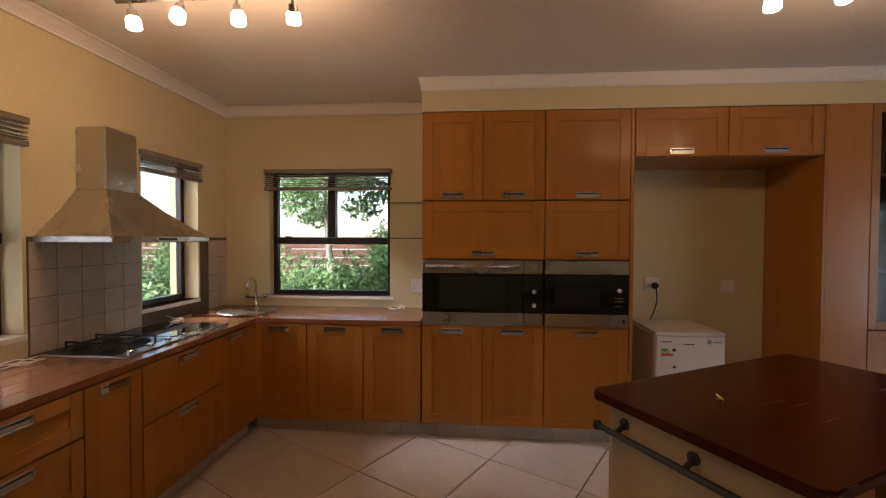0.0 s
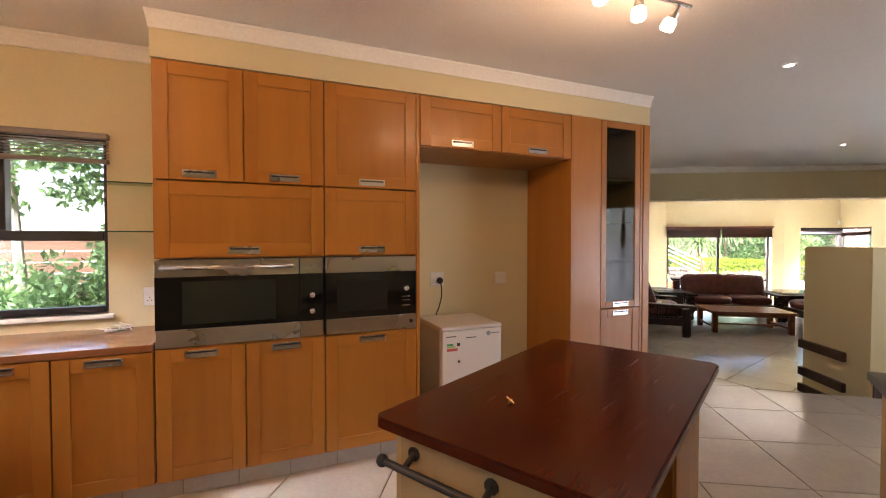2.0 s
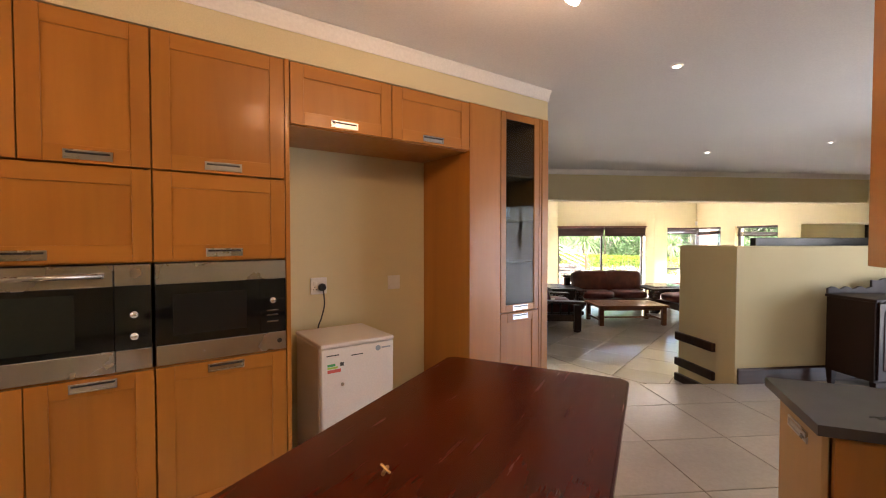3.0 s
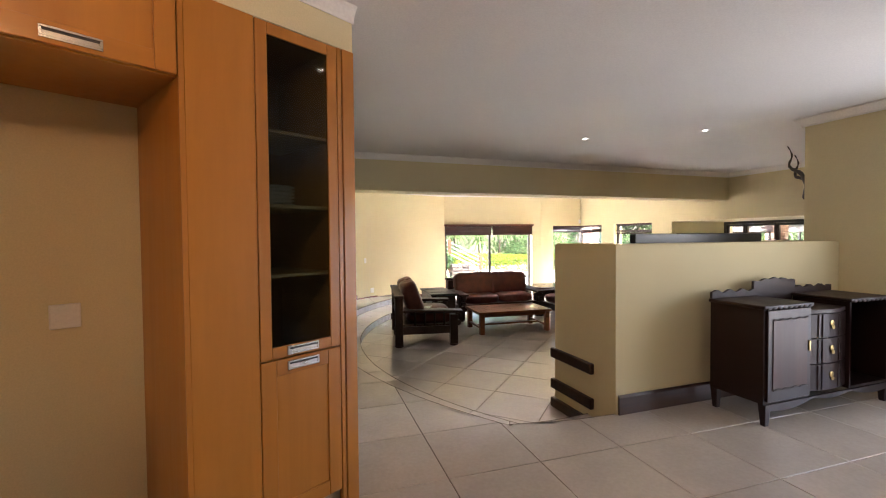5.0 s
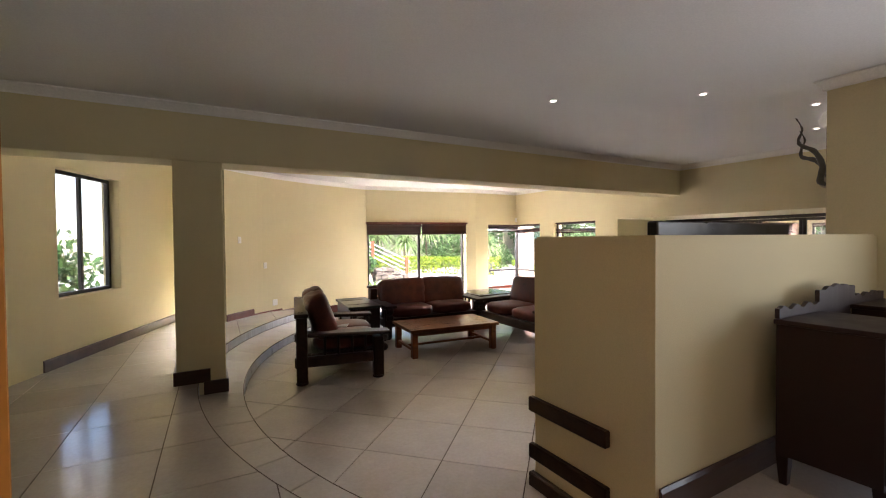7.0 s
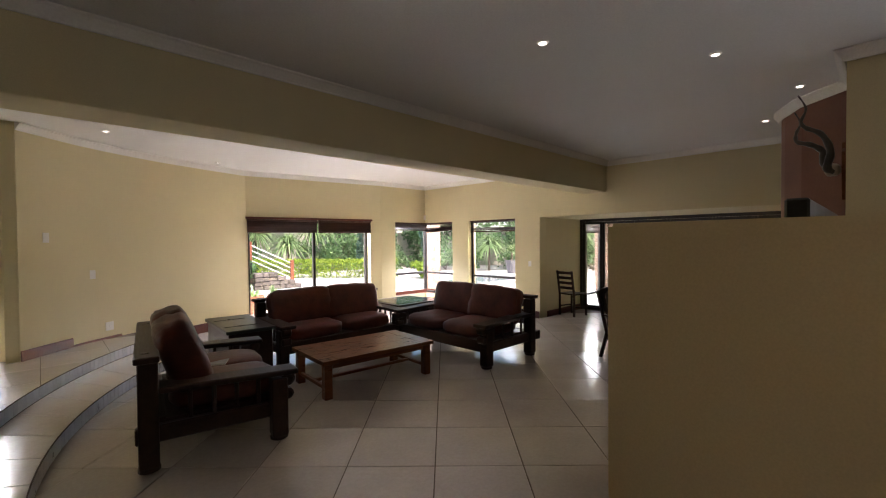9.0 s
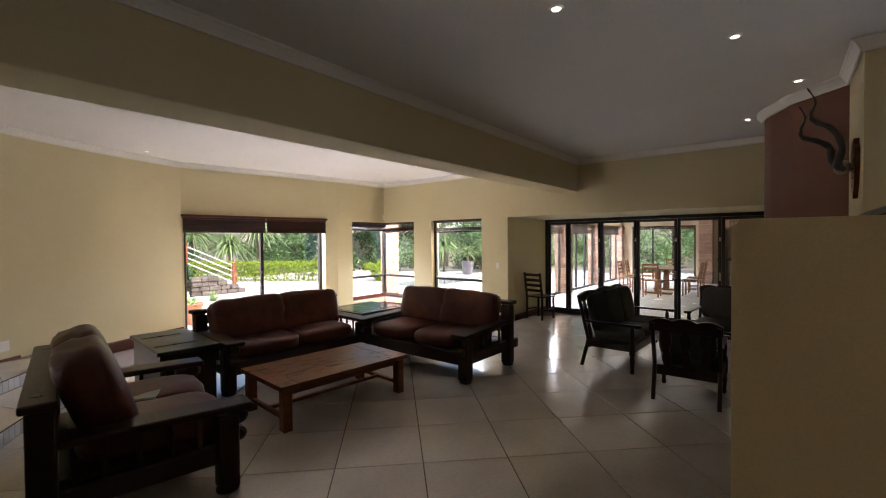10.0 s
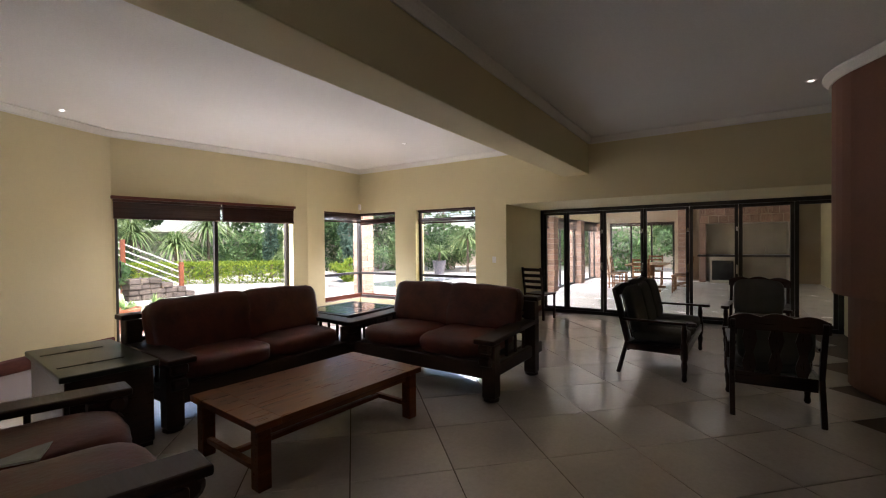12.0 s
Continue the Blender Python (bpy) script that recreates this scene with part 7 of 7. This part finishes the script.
def lay(parent, centre, angle, pitch, z, edge=None, sign=1):
    """One square tile, cut along an edge where one is given."""
    a = radians(angle)
    h = pitch / 2 - JOINT
    sq = [(centre[0] + sx * h * math.cos(a) - sy * h * math.sin(a), centre[1] + sx * h * math.sin(a) + sy * h * math.cos(a)) for sx, sy in ((-1, -1), (1, -1), (1, 1), (-1, 1))]
    poly = sq
    if edge:
        # a tile on the curved edge is cut in small cells, each along its own stretch
        verts, faces = [], []
        e = h / 4
        for ci in range(8):
            for cj in range(8):
                cell = [((ci + a_ - 4) * e, (cj + b_ - 4) * e) for a_, b_ in ((0, 0), (1, 0), (1, 1), (0, 1))]
                cell = [(centre[0] + x * math.cos(a) - y * math.sin(a), centre[1] + x * math.sin(a) + y * math.cos(a)) for x, y in cell]
                mx, my = sum(p[0] for p in cell) / 4, sum(p[1] for p in cell) / 4
                nx, ny, c, d = side_of(edge, mx, my)
                cell = clip(cell, nx * sign, ny * sign, c * sign + 0.001)
                if len(cell) < 3:
                    continue
                b0 = len(verts)
                verts += [(x - centre[0], y - centre[1], 0.0) for x, y in cell]
                faces.append(tuple(range(b0, b0 + len(cell))))
        if not faces:
            return
        bm = bmesh.new()
        vs = [bm.verts.new(v) for v in verts]
        for f in faces:
            bm.faces.new([vs[k] for k in f])
        bmesh.ops.remove_doubles(bm, verts=bm.verts[:], dist=0.0004)
        bmesh.ops.dissolve_limit(bm, angle_limit=0.01, verts=bm.verts[:], edges=bm.edges[:])
        if not bm.faces:
            bm.free()
            return
        got = bmesh.ops.extrude_face_region(bm, geom=bm.faces[:])
        bmesh.ops.translate(bm, verts=[v for v in got["geom"] if isinstance(v, bmesh.types.BMVert)], vec=(0, 0, -0.008))
        bmesh.ops.recalc_face_normals(bm, faces=bm.faces[:])
        me = bpy.data.meshes.new("tile")
        bm.to_mesh(me)
        bm.free()
        me.materials.append(TILE)
        ob = new("tile", me)
        ob.parent = parent
        ob.location = (*centre, z)
        return
    local = [(x - centre[0], y - centre[1]) for x, y in poly]
    if poly == sq:
        key = (angle, pitch)
        if key not in WHOLE:
            WHOLE[key] = slab_mesh("tile", local, TILE)
        me = WHOLE[key]
    else:
        me = slab_mesh("tile", local, TILE)
    ob = new("tile", me)
    ob.parent = parent
    ob.location = (*centre, z)


WHOLE = {}
# kitchen, dining side and passage, on a grid turned by 1.5 degrees
g = radians(-1.5)
for i in range(-4, 14):
    for j in range(-7, 18):
        p, q = (i + 0.5) * 0.63, (j + 0.5) * 0.63
        x, y = -1.91 + p * math.cos(g) - q * math.sin(g), 3.124 + p * math.sin(g) + q * math.cos(g)
        u, v, _ = KM.inverted() @ Vector((x, y, 0))
        if x > 6.5 or y < -1.2 or y > 14.6 or (y < 6 and (u < -1.9 or v < -2.2)) or (y > 5 and x < -2.2) or (x > 3.7 and y > 5.6):
            continue
        nx, ny, c, d = side_of(EDGE1, x, y)
        if d > 0.45 or (x > 3.3 and y > 5.9) or (x > 2.9 and y > 13.0):
            continue
        lay(floor_ob, (x, y), -1.5, 0.63, 0.0, EDGE1 if d > -0.5 else None, -1)
# sunken lounge, laid on the diagonal
for i in range(-10, 10):
    for j in range(-12, 12):
        p, q = 8.265 + (i + 0.5) * 0.625, -1.955 + (j + 0.5) * 0.625
        x, y = (p + q) / math.sqrt(2), (p - q) / math.sqrt(2)
        if x > 11.3 or y > 14.2 or y < (5.25 if x > 6.9 else 5.6) or x < 1.6 or (x > 9.9 and y > 10.7):
            continue
        nx, ny, c, d = side_of(EDGE2, x, y)
        if d < -0.45 or (3.9 < x < 6.4 and y < 5.8):
            continue
        lay(lounge_ob, (x, y), 45, 0.625, LOW, EDGE2 if d < 0.5 else None, 1)


def walk_along(edge, pitch):
    """Points at even steps along a line, with the direction there."""
    out, left = [], 0.0
    for (x0, y0), (x1, y1) in zip(edge, edge[1:]):
        ln = math.hypot(x1 - x0, y1 - y0)
        s = left
        while s < ln:
            out.append((x0 + (x1 - x0) * s / ln, y0 + (y1 - y0) * s / ln, math.atan2(y1 - y0, x1 - x0)))
            s += pitch
        left = s - ln
    return out


# tread tiles between the two curved edges
n = 20
outer = walk_along(EDGE1, sum(math.dist(a, b) for a, b in zip(EDGE1, EDGE1[1:])) / (n * 3 + 0.01))
inner = walk_along(EDGE2, sum(math.dist(a, b) for a, b in zip(EDGE2, EDGE2[1:])) / (n * 3 + 0.01))
for i in range(n):
    o, k = outer[3 * i:3 * i + 4], inner[3 * i:3 * i + 4]
    if len(o) < 4 or len(k) < 4:
        break
    poly = [(x, y) for x, y, _ in o] + [(x, y) for x, y, _ in reversed(k)]
    cx, cy = sum(p[0] for p in poly) / 8, sum(p[1] for p in poly) / 8
    me = slab_mesh("tread_tile", [((x - cx) * 0.986, (y - cy) * 0.986) for x, y in poly], TILE)
    ob = new("tread_tile", me)
    ob.parent = step_ob
    ob.location = (cx, cy, STEP)

# narrow upright tiles on the risers
bm = bmesh.new()
box(bm, 0.002, 0.072, 0.0, 0.006, -0.113, -0.003, 0.0012)
riser_mesh = bpy.data.meshes.new("riser_tile")
bm.to_mesh(riser_mesh)
bm.free()
riser_mesh.materials.append(RISER)
for edge, z, parent in ((EDGE1, 0.0, floor_ob), (EDGE2, STEP, step_ob)):
    for x, y, a in walk_along(edge, 0.075)[:140]:
        ob = new("riser_tile", riser_mesh)
        ob.parent = parent
        ob.matrix_basis = Matrix.Translation((x, y, z - 0.006)) @ Matrix.Rotation(a, 4, "Z")
# brown grout lines along the two curved edges
for edge, z in ((EDGE1, 0.0), (EDGE2, STEP)):
    bm = bmesh.new()
    sweep(bm, [(x, y, z + 0.0012) for x, y in edge], [(-0.003, -0.012), (0.003, -0.012), (0.003, 0), (-0.003, 0)])
    setting("trim", bm, GROUT, "brown grout line along the curved step")
# patio floor tiles
patio_ob = bpy.data.objects["floor_patio"]
bm = bmesh.new()
for i in range(15):
    for j in range(11):
        x, y = PX0 + 0.32 + i * 0.605, PY0 + 0.32 + j * 0.605
        box(bm, x - 0.3, x + 0.3, y - 0.3, y + 0.3, LOW - 0.008, LOW - 0.001)
tagged(part("tiles", bm, PATIO_TILE, patio_ob), "pale square tiles", "", "", "stuff")
